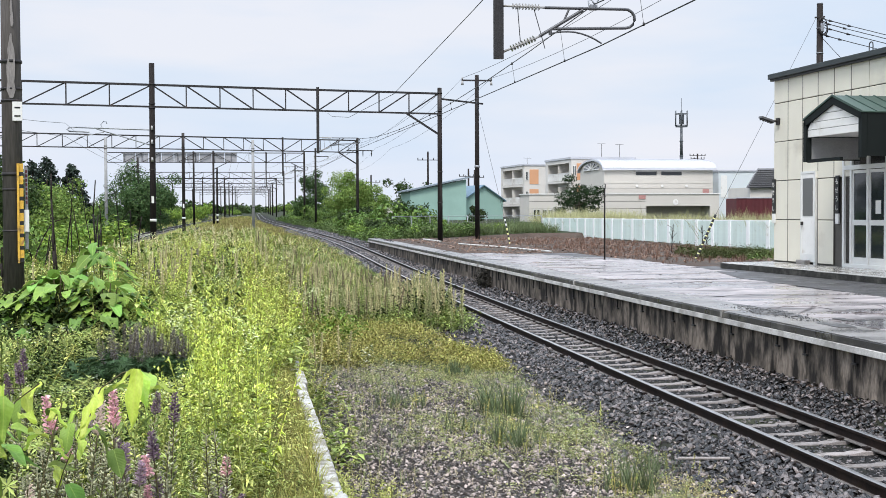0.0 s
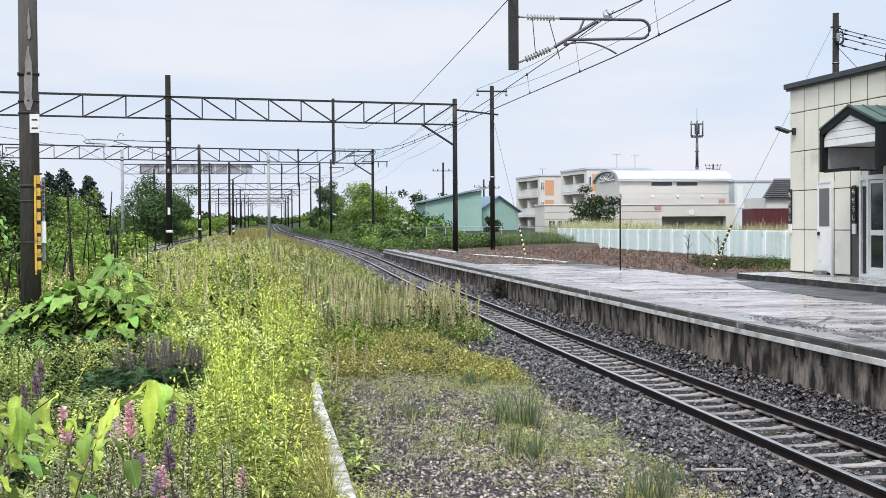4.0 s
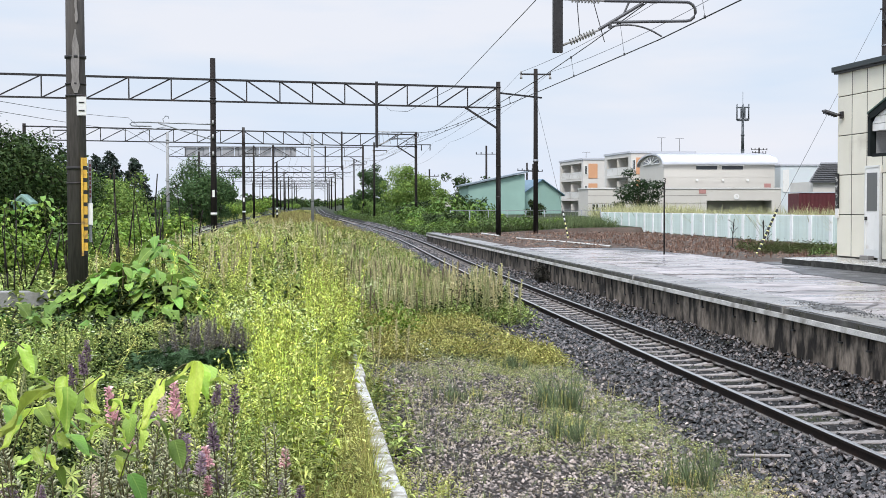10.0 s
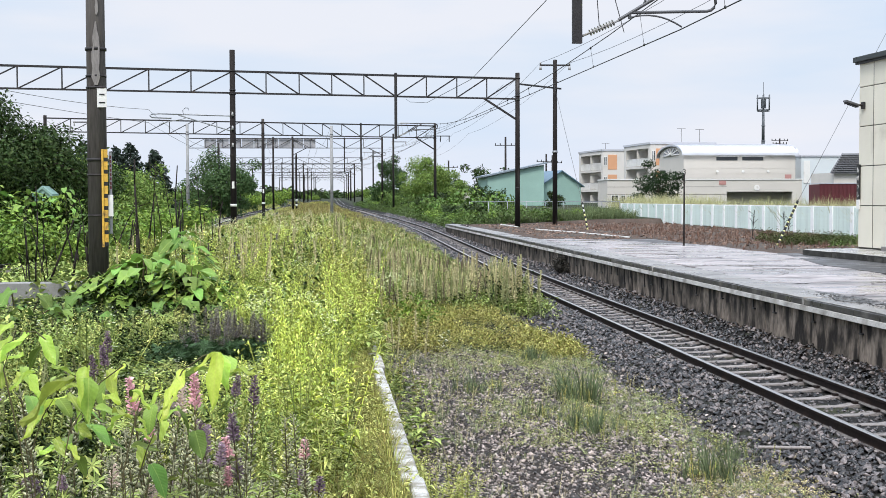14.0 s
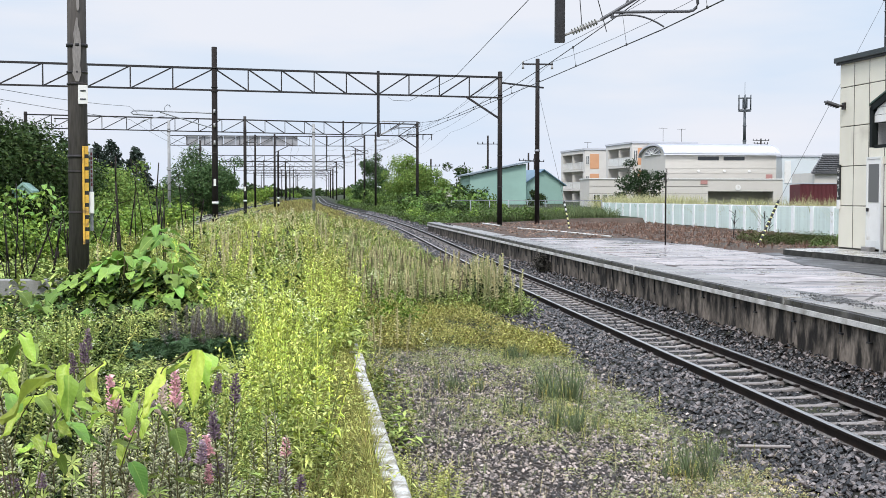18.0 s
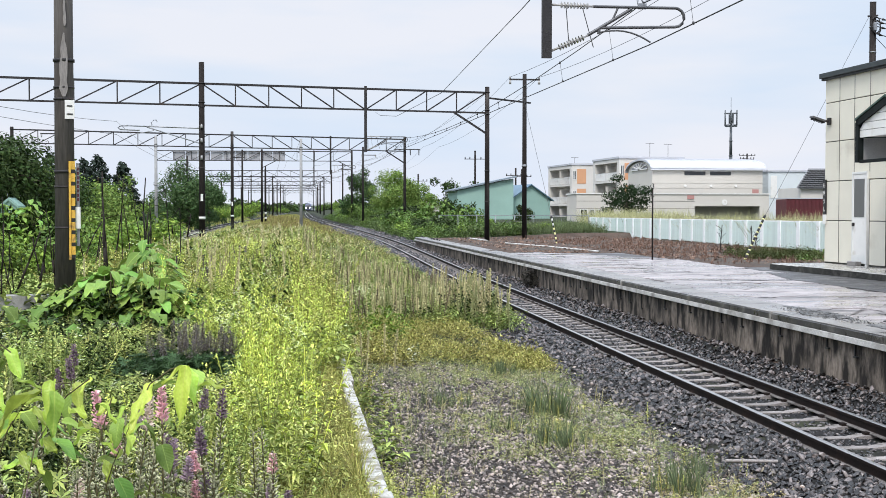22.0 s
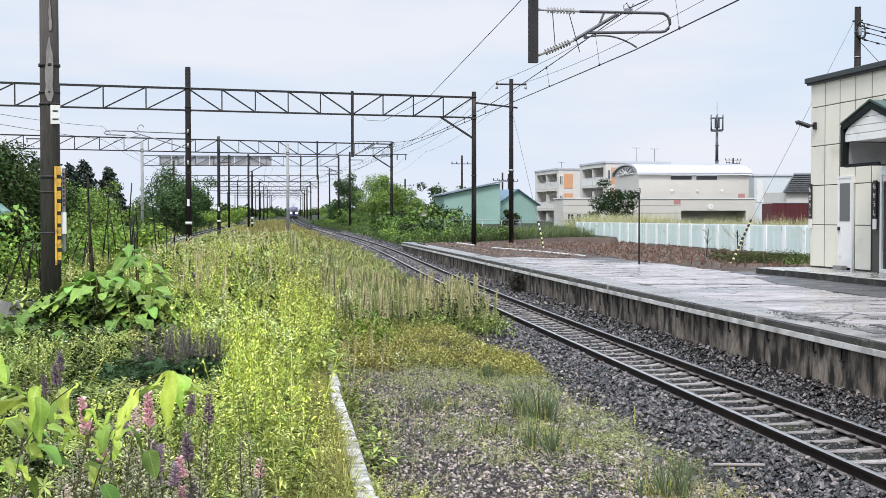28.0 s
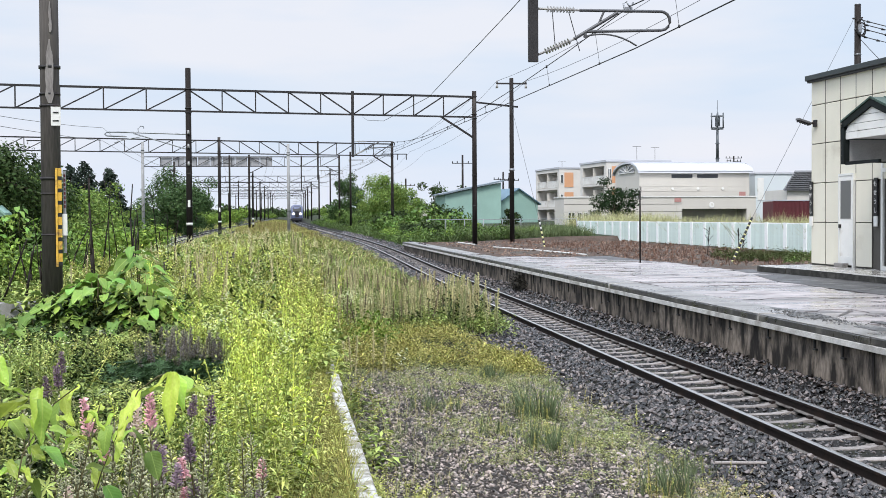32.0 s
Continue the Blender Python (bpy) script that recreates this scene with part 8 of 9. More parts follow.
# ---- station fittings ----
lamp = new("wall_lamp")
lamp.matrix_basis = BLD @ pose(0.3, 0, 4.15)
tagged(lamp, "grey floodlight on a short bracket on the wall", "lamp")
bm = BM()
tube(bm, (0, 0.0, 0), (-0.05, -0.35, 0.03), 0.035, n=8)
box(bm, -0.08, 0.08, -0.06, 0.0, -0.1, 0.1)
part("bracket", bm, M_STEEL, lamp)
bm = BM()
prism(bm, [(-0.1, -0.2, -0.02), (0.1, -0.2, -0.02), (0.11, -0.6, 0.1), (-0.11, -0.6, 0.1)], (0, 0.015, 0.05))
part("housing", bm, mat("dark_grey_lamp_housing", (0.1, 0.1, 0.105), 0.6, vary=0.15, bump=0.05), lamp)
for k in range(5):
    bm = BM()
    box(bm, -0.11, 0.11, -0.56 + k * 0.08, -0.54 + k * 0.08, 0.035 - k * 0.024, 0.085 - k * 0.024)
    part("cooling_fin", bm, M_STEEL, lamp)
for u, z in ((0.06, 1.15), (3.72, 1.15)):
    sg = new("name_board")
    sg.matrix_basis = BLD @ pose(u, -0.045, z)
    tagged(sg, "tall black name board with white script and white foot", "sign", group="name boards")
    bm = BM()
    box(bm, -0.085, 0.085, 0, 0.035, 0.28, 1.3)
    part("board", bm, M_BLACK, sg)
    bm = BM()
    box(bm, -0.085, 0.085, -0.004, 0.035, 0.0, 0.275)
    part("white_foot", bm, M_WHITE, sg)
    for k, ch in enumerate("もせうし"):
        cv = bpy.data.curves.new("letter", "FONT")
        cv.body, cv.size, cv.extrude, cv.align_x = ch, 0.17, 0.003, "CENTER"
        tmp = bpy.data.objects.new("letter", cv)
        scene.collection.objects.link(tmp)
        me = bpy.data.meshes.new_from_object(tmp)
        bpy.data.objects.remove(tmp)
        me.materials.clear()
        me.materials.append(M_WHITE)
        lt = new("letter", me)
        lt.parent = sg
        lt.matrix_basis = pose(0, -0.006, 1.08 - k * 0.235, 90, 0, 0)

# things on the ground
bm = BM()
path_tube(bm, [(4.45, 12.55, -0.08), (5.0, 12.5, -0.09)], 0.02, 6)
thing("wooden_stick", bm, M_SLEEPER, "pale stick lying on the ballast", "stick")
bm = BM()
box(bm, 5.15, 5.55, 11.85, 12.1, -0.2, -0.15)
thing("stone_slab", bm, mat("pinkish_flat_stone", (0.4, 0.3, 0.27), 0.8, vary=0.3, scale=8, bump=0.3), "flat pinkish stone beside the rail", "stone", bevel=0.02)
r5 = np.random.default_rng(55)
v, f = crown(r5, [(0, 0, 0.25, 0.3), (0, 0.35, 0.3, 0.35), (0, -0.3, 0.2, 0.25), (0, 0.1, 0.45, 0.22)], 900, 0.05)
db = new("withered_bush", mesh_np("withered_bush", v, f, mat("withered_black_leaf", (0.022, 0.02, 0.016), 0.9, vary=0.3, bump=0, island=0.5)))
db.matrix_basis = pose(7.75, 41.0, 0.02)
tagged(db, "blackened withered bush against the platform wall", "bush")

# dead knotweed canes: crooked, tapering, some snapped over
M_CANE = mat("blackened_dead_cane", (0.022, 0.017, 0.014), 0.85, vary=0.4, scale=3, fine=30, bump=0.2)
for k in range(44):
    yy = 23.6 + 24 * RNG.uniform() ** 1.2
    xx = -yy * RNG.uniform(0.085, 0.24)
    h = RNG.uniform(1.0, 2.5) * (0.75 + yy / 90)
    g = G(xx, yy)
    r0 = RNG.uniform(0.012, 0.028) * (0.7 + yy / 60)
    bm = BM()
    p, d = Vector((0, 0, -0.05)), Vector((RNG.normal(0, 0.12), RNG.normal(0, 0.1), 1.0))
    n = int(RNG.integers(3, 6))
    for i in range(n):
        q = p + d.normalized() * h / n
        tube(bm, p, q, r0 * (1 - 0.5 * i / n), r0 * (1 - 0.5 * (i + 1) / n), n=6)
        p, d = q, d + Vector((RNG.normal(0, 0.08), RNG.normal(0, 0.08), 0))
    if k % 5 == 0:
        tube(bm, p, p + Vector((RNG.choice([-1, 1]) * 0.3, 0, -0.35)), r0 * 0.5, r0 * 0.35, n=5)
    c = thing("dead_cane", bm, M_CANE if k % 4 else M_POLE, "dark crooked dead cane standing among the weeds", "plant stalk", group="dead canes")
    c.matrix_basis = pose(xx, yy, g)

# ---- large-leaved plants ----
def leaf_mesh(name, ln, w, material, curl=0.25, wave=0.06, heart=0.0, seed=0):
    r = np.random.default_rng(seed)
    nu, nv = 9, 6
    v, f = [], []
    for i in range(nu + 1):
        t = i / nu
        half = w * 0.86 * (t + 0.02) ** 0.5 * (1 - t) ** 0.85 * (1 + wave * 0.16 * math.sin(17 * t + seed * 2)) + (0.1 * w * heart if t < 0.1 else 0.0)
        for j in range(nv + 1):
            s = j / nv * 2 - 1
            x = s * half
            y = ln * (t - heart * 0.12 * abs(s) * (1 - t) ** 2)
            z = -curl * ln * t * t + (0.34 - 0.3 * t) * abs(x) + wave * ln * 0.25 * math.sin(9 * t + 3 * s + seed) * abs(s)
            v.append((x, y, z))
    for i in range(nu):
        for j in range(nv):
            a = i * (nv + 1) + j
            f.append((a, a + 1, a + nv + 2, a + nv + 1))
    return mesh_np(name, np.array(v), np.array(f), material, smooth=True)


def leaf_material(name, color, rough, obj, hue, trans):
    """A broad leaf: paler midrib and side veins, with a quilted surface between them."""
    m = mat(name, color, rough, vary=0.12, scale=5, fine=26, bump=0, obj=obj, island_hue=hue, trans=trans)
    n, l = m.node_tree.nodes, m.node_tree.links
    b = n["Principled BSDF"]
    sep = n.new("ShaderNodeSeparateXYZ")
    l.new(n["Texture Coordinate"].outputs["Object"], sep.inputs[0])
    ab = n.new("ShaderNodeMath")
    ab.operation = "ABSOLUTE"
    l.new(sep.outputs["X"], ab.inputs[0])
    rib = n.new("ShaderNodeMapRange")
    rib.inputs["From Min"].default_value, rib.inputs["From Max"].default_value = 0.004, 0.016
    rib.inputs["To Min"].default_value, rib.inputs["To Max"].default_value = 0.45, 0.0
    l.new(ab.outputs[0], rib.inputs["Value"])
    slope = n.new("ShaderNodeMath")
    slope.operation = "MULTIPLY_ADD"
    slope.inputs[1].default_value = -0.9
    l.new(ab.outputs[0], slope.inputs[0])
    l.new(sep.outputs["Y"], slope.inputs[2])
    wv = n.new("ShaderNodeMath")
    wv.operation = "MULTIPLY"
    wv.inputs[1].default_value = 62.0
    l.new(slope.outputs[0], wv.inputs[0])
    sn = n.new("ShaderNodeMath")
    sn.operation = "SINE"
    l.new(wv.outputs[0], sn.inputs[0])
    bp = n.new("ShaderNodeBump")
    bp.inputs["Strength"].default_value, bp.inputs["Distance"].default_value = 0.12, 0.004
    l.new(sn.outputs[0], bp.inputs["Height"])
    l.new(bp.outputs[0], b.inputs["Normal"])
    old = b.inputs["Base Color"].links[0].from_socket
    mx = n.new("ShaderNodeMix")
    mx.data_type = "RGBA"
    l.new(rib.outputs[0], mx.inputs[0])
    l.new(old, mx.inputs[6])
    mx.inputs[7].default_value = (min(0.75, color[0] * 2 + 0.1), min(0.75, color[1] * 1.6 + 0.1), color[2] * 1.5 + 0.05, 1)
    l.new(mx.outputs[2], b.inputs["Base Color"])
    b.inputs["Specular IOR Level"].default_value = 0.4 if trans > 0.3 else 0.15
    return m


M_BIGLEAF = leaf_material("bright_lime_leaf", (0.47, 0.62, 0.1), 0.32, 0.36, 0.02, 0.45)
M_BURLEAF = leaf_material("butterbur_leaf", (0.115, 0.195, 0.04), 0.42, 0.45, 0.02, 0.25)
M_STEM = mat("reddish_green_stem", (0.1, 0.085, 0.04), 0.6, vary=0.3, scale=10, bump=0.1)
M_KNOT = leaf_material("fresh_green_broad_leaf", (0.2, 0.325, 0.065), 0.42, 0.5, 0.025, 0.25)
LEAVES = [leaf_mesh("leaf", 1.0, 0.38 + 0.05 * s, M_BIGLEAF, 0.04 + 0.1 * s, 0.4, 0.3, s) for s in range(4)]
LEAVES2 = [leaf_mesh("leaf", 1.0, 0.68 + 0.04 * s, M_KNOT, 0.32, 0.14, 0.15, s) for s in range(3)]
BURS = [leaf_mesh("leaf", 1.0, 0.95, M_BURLEAF, 0.3, 0.5, 0.8, s) for s in range(3)]


def set_leaf(parent, me, p, tip, roll=0.0):
    """A leaf from p to tip, in the plant's space."""
    p, tip = Vector(p), Vector(tip)
    d = tip - p
    q = d.to_track_quat("Y", "Z").to_matrix().to_4x4()
    ob = new("leaf", me)
    ob.parent = parent
    ob.matrix_basis = Matrix.Translation(p) @ q @ Matrix.Rotation(roll, 4, "Y") @ Matrix.Diagonal((d.length, d.length, d.length, 1))
    return ob


def knotweed(at, leaves, stems, label):
    """Arching stems, each through (x, z) points; each leaf has (x, z) of its foot and its tip, near the plant's own plane."""
    k = base("knotweed", at, label, "plant", group="knotweed plants")
    for pts in stems:
        bm = BM()
        path_tube(bm, [(0, 0, -0.02)] + [(x - at[0], RNG.uniform(-0.03, 0.03), z - at[2]) for x, z in pts], 0.0024, 6)
        part("stem", bm, M_STEM, k)
    for i, (x0, z0, x1, z1) in enumerate(leaves):
        dy = RNG.uniform(-0.1, 0.1)
        p = Vector((x0 - at[0], dy, z0 - at[2]))
        q = Vector((x1 - at[0], dy - RNG.uniform(0.02, 0.1), z1 - at[2]))
        set_leaf(k, LEAVES[i % 4], p, p + (q - p) * 0.95, RNG.uniform(-0.5, 0.5))
        # a smaller leaf lower on the same shoot
        e = Vector((RNG.uniform(-0.06, 0.06), RNG.uniform(0.1, 0.22), RNG.uniform(-0.16, -0.03)))
        d = Vector((RNG.uniform(-1, 1), RNG.uniform(-0.8, 0.3), RNG.uniform(-0.7, 0.1))).normalized() * RNG.uniform(0.08, 0.15)
        set_leaf(k, (LEAVES if i % 3 == 0 else LEAVES2)[i % 3], p + e, p + e + d, RNG.uniform(-0.5, 0.5))
    return k


knotweed((-0.95, 4.3, 0.86), [(-1.0, 2.08, -1.11, 1.97), (-1.06, 2.11, -1.13, 2.06), (-0.98, 2.06, -0.92, 1.97), (-0.81, 1.96, -0.84, 1.84), (-0.85, 1.94, -0.92, 1.98), (-0.87, 1.93, -1.05, 1.79), (-0.8, 1.93, -0.78, 1.79),
         (-0.77, 1.93, -0.72, 1.85), (-0.7, 1.96, -0.74, 1.91), (-1.13, 1.96, -1.11, 1.88), (-0.99, 1.95, -1.07, 1.91), (-1.03, 1.92, -0.97, 1.87), (-0.9, 1.85, -0.84, 1.8), (-0.98, 1.79, -1.06, 1.71), (-0.88, 1.74, -0.81, 1.73),
         (-0.91, 1.73, -0.87, 1.69), (-0.92, 1.69, -0.84, 1.65), (-1.08, 2.06, -1.14, 1.98), (-0.94, 1.88, -1.01, 1.82), (-0.84, 1.82, -0.88, 1.75)],
         [((-1.01, 1.67), (-0.97, 1.79), (-0.9, 1.9), (-0.82, 1.95), (-0.77, 1.94)), ((-1.05, 1.7), (-1.1, 1.95), (-1.06, 2.08), (-0.99, 2.075), (-0.96, 2.05)), ((-0.93, 1.5), (-0.88, 1.74), (-0.78, 1.9), (-0.7, 1.96))],
         "knotweed with large bright lime leaves above lupins")
knotweed((-0.66, 4.3, 0.86), [(-0.38, 2.0, -0.4, 1.8), (-0.38, 1.99, -0.34, 1.87), (-0.38, 2.0, -0.47, 1.96), (-0.49, 1.94, -0.54, 1.87), (-0.51, 1.92, -0.55, 1.83), (-0.52, 1.86, -0.57, 1.79), (-0.66, 1.88, -0.59, 1.83),
         (-0.59, 1.85, -0.64, 1.81), (-0.66, 1.77, -0.63, 1.73), (-0.67, 1.73, -0.61, 1.7), (-0.66, 1.68, -0.63, 1.64), (-0.72, 1.81, -0.64, 1.83), (-0.63, 1.88, -0.68, 1.84)],
         [((-0.68, 1.5), (-0.63, 1.66), (-0.56, 1.82), (-0.5, 1.94), (-0.43, 1.99), (-0.38, 2.0)), ((-0.7, 1.6), (-0.66, 1.78), (-0.63, 1.89))],
         "knotweed shoot with drooping bright leaves")


def leaf_dome(at, n, rad, h, size, label, seed, meshes):
    """A rounded clump whose big leaves lie shingled over its outside, drooping outwards."""
    r = np.random.default_rng(seed)
    k = base("knotweed", at, label, "plant", group="broad-leaved plants")
    for i in range(n):
        a, e = r.uniform(0, 6.283), math.asin(r.uniform(0.12, 1.0))
        q = r.uniform(0.72, 1.0)
        p = Vector((rad * math.cos(a) * math.cos(e) * q, rad * math.sin(a) * math.cos(e) * q, h * math.sin(e) * q))
        b = a + r.normal(0, 0.55)
        d = Vector((math.cos(b), math.sin(b), r.uniform(-0.45, 0.2) - 0.15 * math.cos(e))).normalized()
        set_leaf(k, meshes[i % 3], p, p + d * size * r.uniform(0.6, 1.2), r.normal(0, 0.25))
        if i % 4 == 0:
            bm = BM()
            path_tube(bm, [(p.x * 0.2, p.y * 0.2, -0.02), (p.x * 0.6, p.y * 0.6, p.z * 0.6), p], 0.008, 5)
            part("stem", bm, M_STEM, k)
    return k


# near-black filling stands in for the shade under the clump's big leaves
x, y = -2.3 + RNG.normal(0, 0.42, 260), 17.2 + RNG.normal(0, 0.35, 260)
plants("knotweed_shade", "bushmid", x, y, RNG.uniform(0.9, 1.4, 260), M_DEEP, "near-black leaves standing in for shade inside the knotweed clump", tall=RNG.uniform(0.8, 1.9, 260))
for x, y, n, rad, h, sz, sd in ((-2.55, 17.2, 120, 0.66, 0.95, 0.36, 1), (-1.95, 17.0, 105, 0.58, 0.84, 0.34, 2), (-2.95, 17.6, 80, 0.5, 0.7, 0.32, 3), (-2.35, 20.0, 80, 0.5, 1.25, 0.32, 6), (-1.6, 17.5, 60, 0.45, 0.62, 0.3, 9), (-3.1, 21.0, 50, 0.5, 0.75, 0.3, 11)):
    leaf_dome((x, y, G(x, y) - 0.02), n, rad, h, sz, "rounded clump of broad fresh green leaves among the weeds", sd, LEAVES2)
for x, y, n, rad, h, sz, sd in ((-3.8, 19.5, 16, 0.6, 0.2, 0.3, 7), (-2.85, 15.0, 20, 0.5, 0.34, 0.32, 8), (-3.5, 15.6, 18, 0.5, 0.34, 0.34, 12)):
    leaf_dome((x, y, G(x, y) - 0.02), n, rad, h, sz, "low clump of round green leaves among the weeds", sd, BURS)


# broad-leaved climbers heaped on the bank before the workshop
for x, y, n, rad, h, sz, sd in ((10.4, 112, 90, 1.8, 2.2, 0.6, 31), (13.0, 115, 110, 2.2, 2.9, 0.62, 32), (15.8, 116, 80, 2.0, 2.3, 0.6, 33), (10.2, 124, 80, 1.9, 2.4, 0.6, 34), (12.0, 104, 60, 1.6, 1.6, 0.5, 35)):
    leaf_dome((x, y, G(x, y) - 0.05), n, rad, h, sz * 0.72, "heap of broad green leaves on the railway bank", sd, BURS)
    a, q = RNG.uniform(0, 6.283, 40), rad * 0.8 * np.sqrt(RNG.uniform(0, 1, 40))
    plants("heap_shade", "bushfar", x + q * np.cos(a), y + q * np.sin(a), RNG.uniform(1.4, 2.2, 40), M_SHRUB, "green lower leaves inside the heaped climbers", tall=RNG.uniform(0.6, 1.0, 40) * h / 0.45, free=True)
# a knotweed thicket beyond the kerb
for x, y, n, rad, h, sz, sd in ((-14.6, 55.5, 130, 1.5, 3.5, 0.5, 21), (-13.0, 55.5, 150, 1.3, 3.25, 0.48, 22), (-16.6, 57.0, 90, 1.6, 3.4, 0.5, 23), (-12.0, 52.0, 100, 1.3, 1.4, 0.42, 24), (-14.0, 50.0, 100, 1.4, 1.3, 0.42, 25), (-10.3, 56.5, 90, 1.1, 2.9, 0.45, 26), (-13.6, 57.8, 200, 1.2, 3.3, 0.45, 27), (-11.5, 56.0, 120, 1.25, 3.3, 0.45, 28)):
    leaf_dome((x, y, G(x, y) - 0.05), n, rad, h, sz, "knotweed thicket of broad fresh green leaves beside the second track", sd, LEAVES2)
    # each dome's inner shade is put in as near-black leaves
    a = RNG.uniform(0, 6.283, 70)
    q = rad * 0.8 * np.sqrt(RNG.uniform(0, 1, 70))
    plants("thicket_shade", "bushmid", x + q * np.cos(a), y + q * np.sin(a), RNG.uniform(1.2, 2.0, 70), M_DEEP, "near-black leaves standing in for shade inside the knotweed thicket", tall=RNG.uniform(0.6, 1.0, 70) * h / 0.4, free=True)


def butterbur(at, leaves, label):
    """Round leaves on tall stalks: (x, y, height, width, way it faces in degrees)."""
    k = base("butterbur", at, label, "plant", group="broad-leaved plants")
    for i, (dx, dy, z, size, way) in enumerate(leaves):
        a = math.radians(way)
        d = Vector((math.sin(a), -math.cos(a), -0.45 + 0.12 * (i % 3))).normalized()
        p = Vector((dx, dy, z - 0.1))
        set_leaf(k, BURS[i % 3], p, p + d * size * 0.8, RNG.uniform(-0.25, 0.25))
        bm = BM()
        path_tube(bm, [(dx * 0.3, dy * 0.3, -0.02), (dx * 0.7, dy * 0.7, z * 0.5), p], 0.011, 5)
        part("stem", bm, M_STEM, k)
    return k


gx, gy = -4.0, 16.5
butterbur((gx, gy, G(gx, gy) - 0.02), [(-0.1, 0, 0.6, 0.42, -20), (0.25, 0.1, 0.52, 0.36, 40), (-0.35, -0.2, 0.5, 0.36, -60), (0.1, -0.3, 0.4, 0.34, 10), (0.45, -0.2, 0.38, 0.3, 50)], "butterbur with large round leaves before the kerb")
gx, gy = -3.2, 16.7
butterbur((gx, gy, G(gx, gy) - 0.02), [(-0.1, 0, 0.5, 0.34, -30), (0.25, 0.1, 0.46, 0.3, 35), (0.0, -0.25, 0.36, 0.28, 5), (-0.35, -0.1, 0.4, 0.3, -50), (0.3, -0.3, 0.3, 0.26, 60)], "butterbur with round leaves at the kerb")
gx, gy = -1.95, 15.9
butterbur((gx, gy, G(gx, gy) - 0.02), [(0.15, 0, 0.5, 0.36, 45), (-0.15, 0.1, 0.48, 0.34, -25), (-0.05, -0.25, 0.36, 0.32, 0), (0.45, -0.1, 0.44, 0.34, 60), (-0.42, 0.0, 0.42, 0.32, -45), (0.15, -0.35, 0.28, 0.28, 20), (0.5, -0.35, 0.3, 0.28, 70)], "butterbur with large round leaves below the knotweed")

# ---- lupins ----
LUP = {}
M_PETAL = {"pink": mat("pink_petal", (0.7, 0.4, 0.43), 0.6, vary=0.2, scale=30, bump=0, island=0.35, trans=0.2), "purple": mat("violet_petal", (0.19, 0.13, 0.165), 0.6, vary=0.25, scale=30, bump=0, island=0.4, trans=0.2),
           "mauve": mat("mauve_petal", (0.34, 0.245, 0.3), 0.6, vary=0.25, scale=30, bump=0, island=0.4, trans=0.2), "pale": mat("cream_pink_petal", (0.66, 0.53, 0.46), 0.6, vary=0.2, scale=30, bump=0, island=0.3, trans=0.2), "pods": M_GREYGREEN}
M_DUSKPOD = mat("dusky_purple_grey_pod", (0.14, 0.122, 0.12), 0.7, vary=0.4, scale=9, fine=60, bump=0, island=0.6, island_hue=0.05)
M_POD = mat("grey_green_lupin_pod", (0.4, 0.4, 0.25), 0.7, vary=0.3, scale=9, fine=60, bump=0, island=0.7, island_hue=0.02, island_pow=1.4, trans=0.15)


def pod_spike(r, h=0.87, z0=0.42, n=46, ln=0.036, fat=0.0075):
    """Plump pods set round a thin stem, each angled upwards."""
    sets = [stalk(h, 0.0035)]
    for i in range(n):
        t = i / n
        a = i * 2.4 + r.uniform(-0.3, 0.3)
        s = (1.25 - 0.6 * t) * r.uniform(0.75, 1.15)
        c = np.array((math.cos(a) * 0.004, math.sin(a) * 0.004, h * (z0 + (1 - z0) * t)))
        d = np.array((math.cos(a), math.sin(a), r.uniform(0.5, 1.2)))
        d /= np.linalg.norm(d)
        side = np.array((-math.sin(a), math.cos(a), 0))
        up = np.cross(side, d)
        m = c + d * ln * s * 0.55
        e = c + d * ln * s + np.array((0, 0, 0.006))
        sets.append((np.array([c, m + side * fat * s, m + up * fat * s, m - side * fat * s, m - up * fat * s, e]),
                     np.array([(0, 1, 2), (0, 2, 3), (0, 3, 4), (0, 4, 1), (5, 2, 1), (5, 3, 2), (5, 4, 3), (5, 1, 4)])))
    return merge(sets)


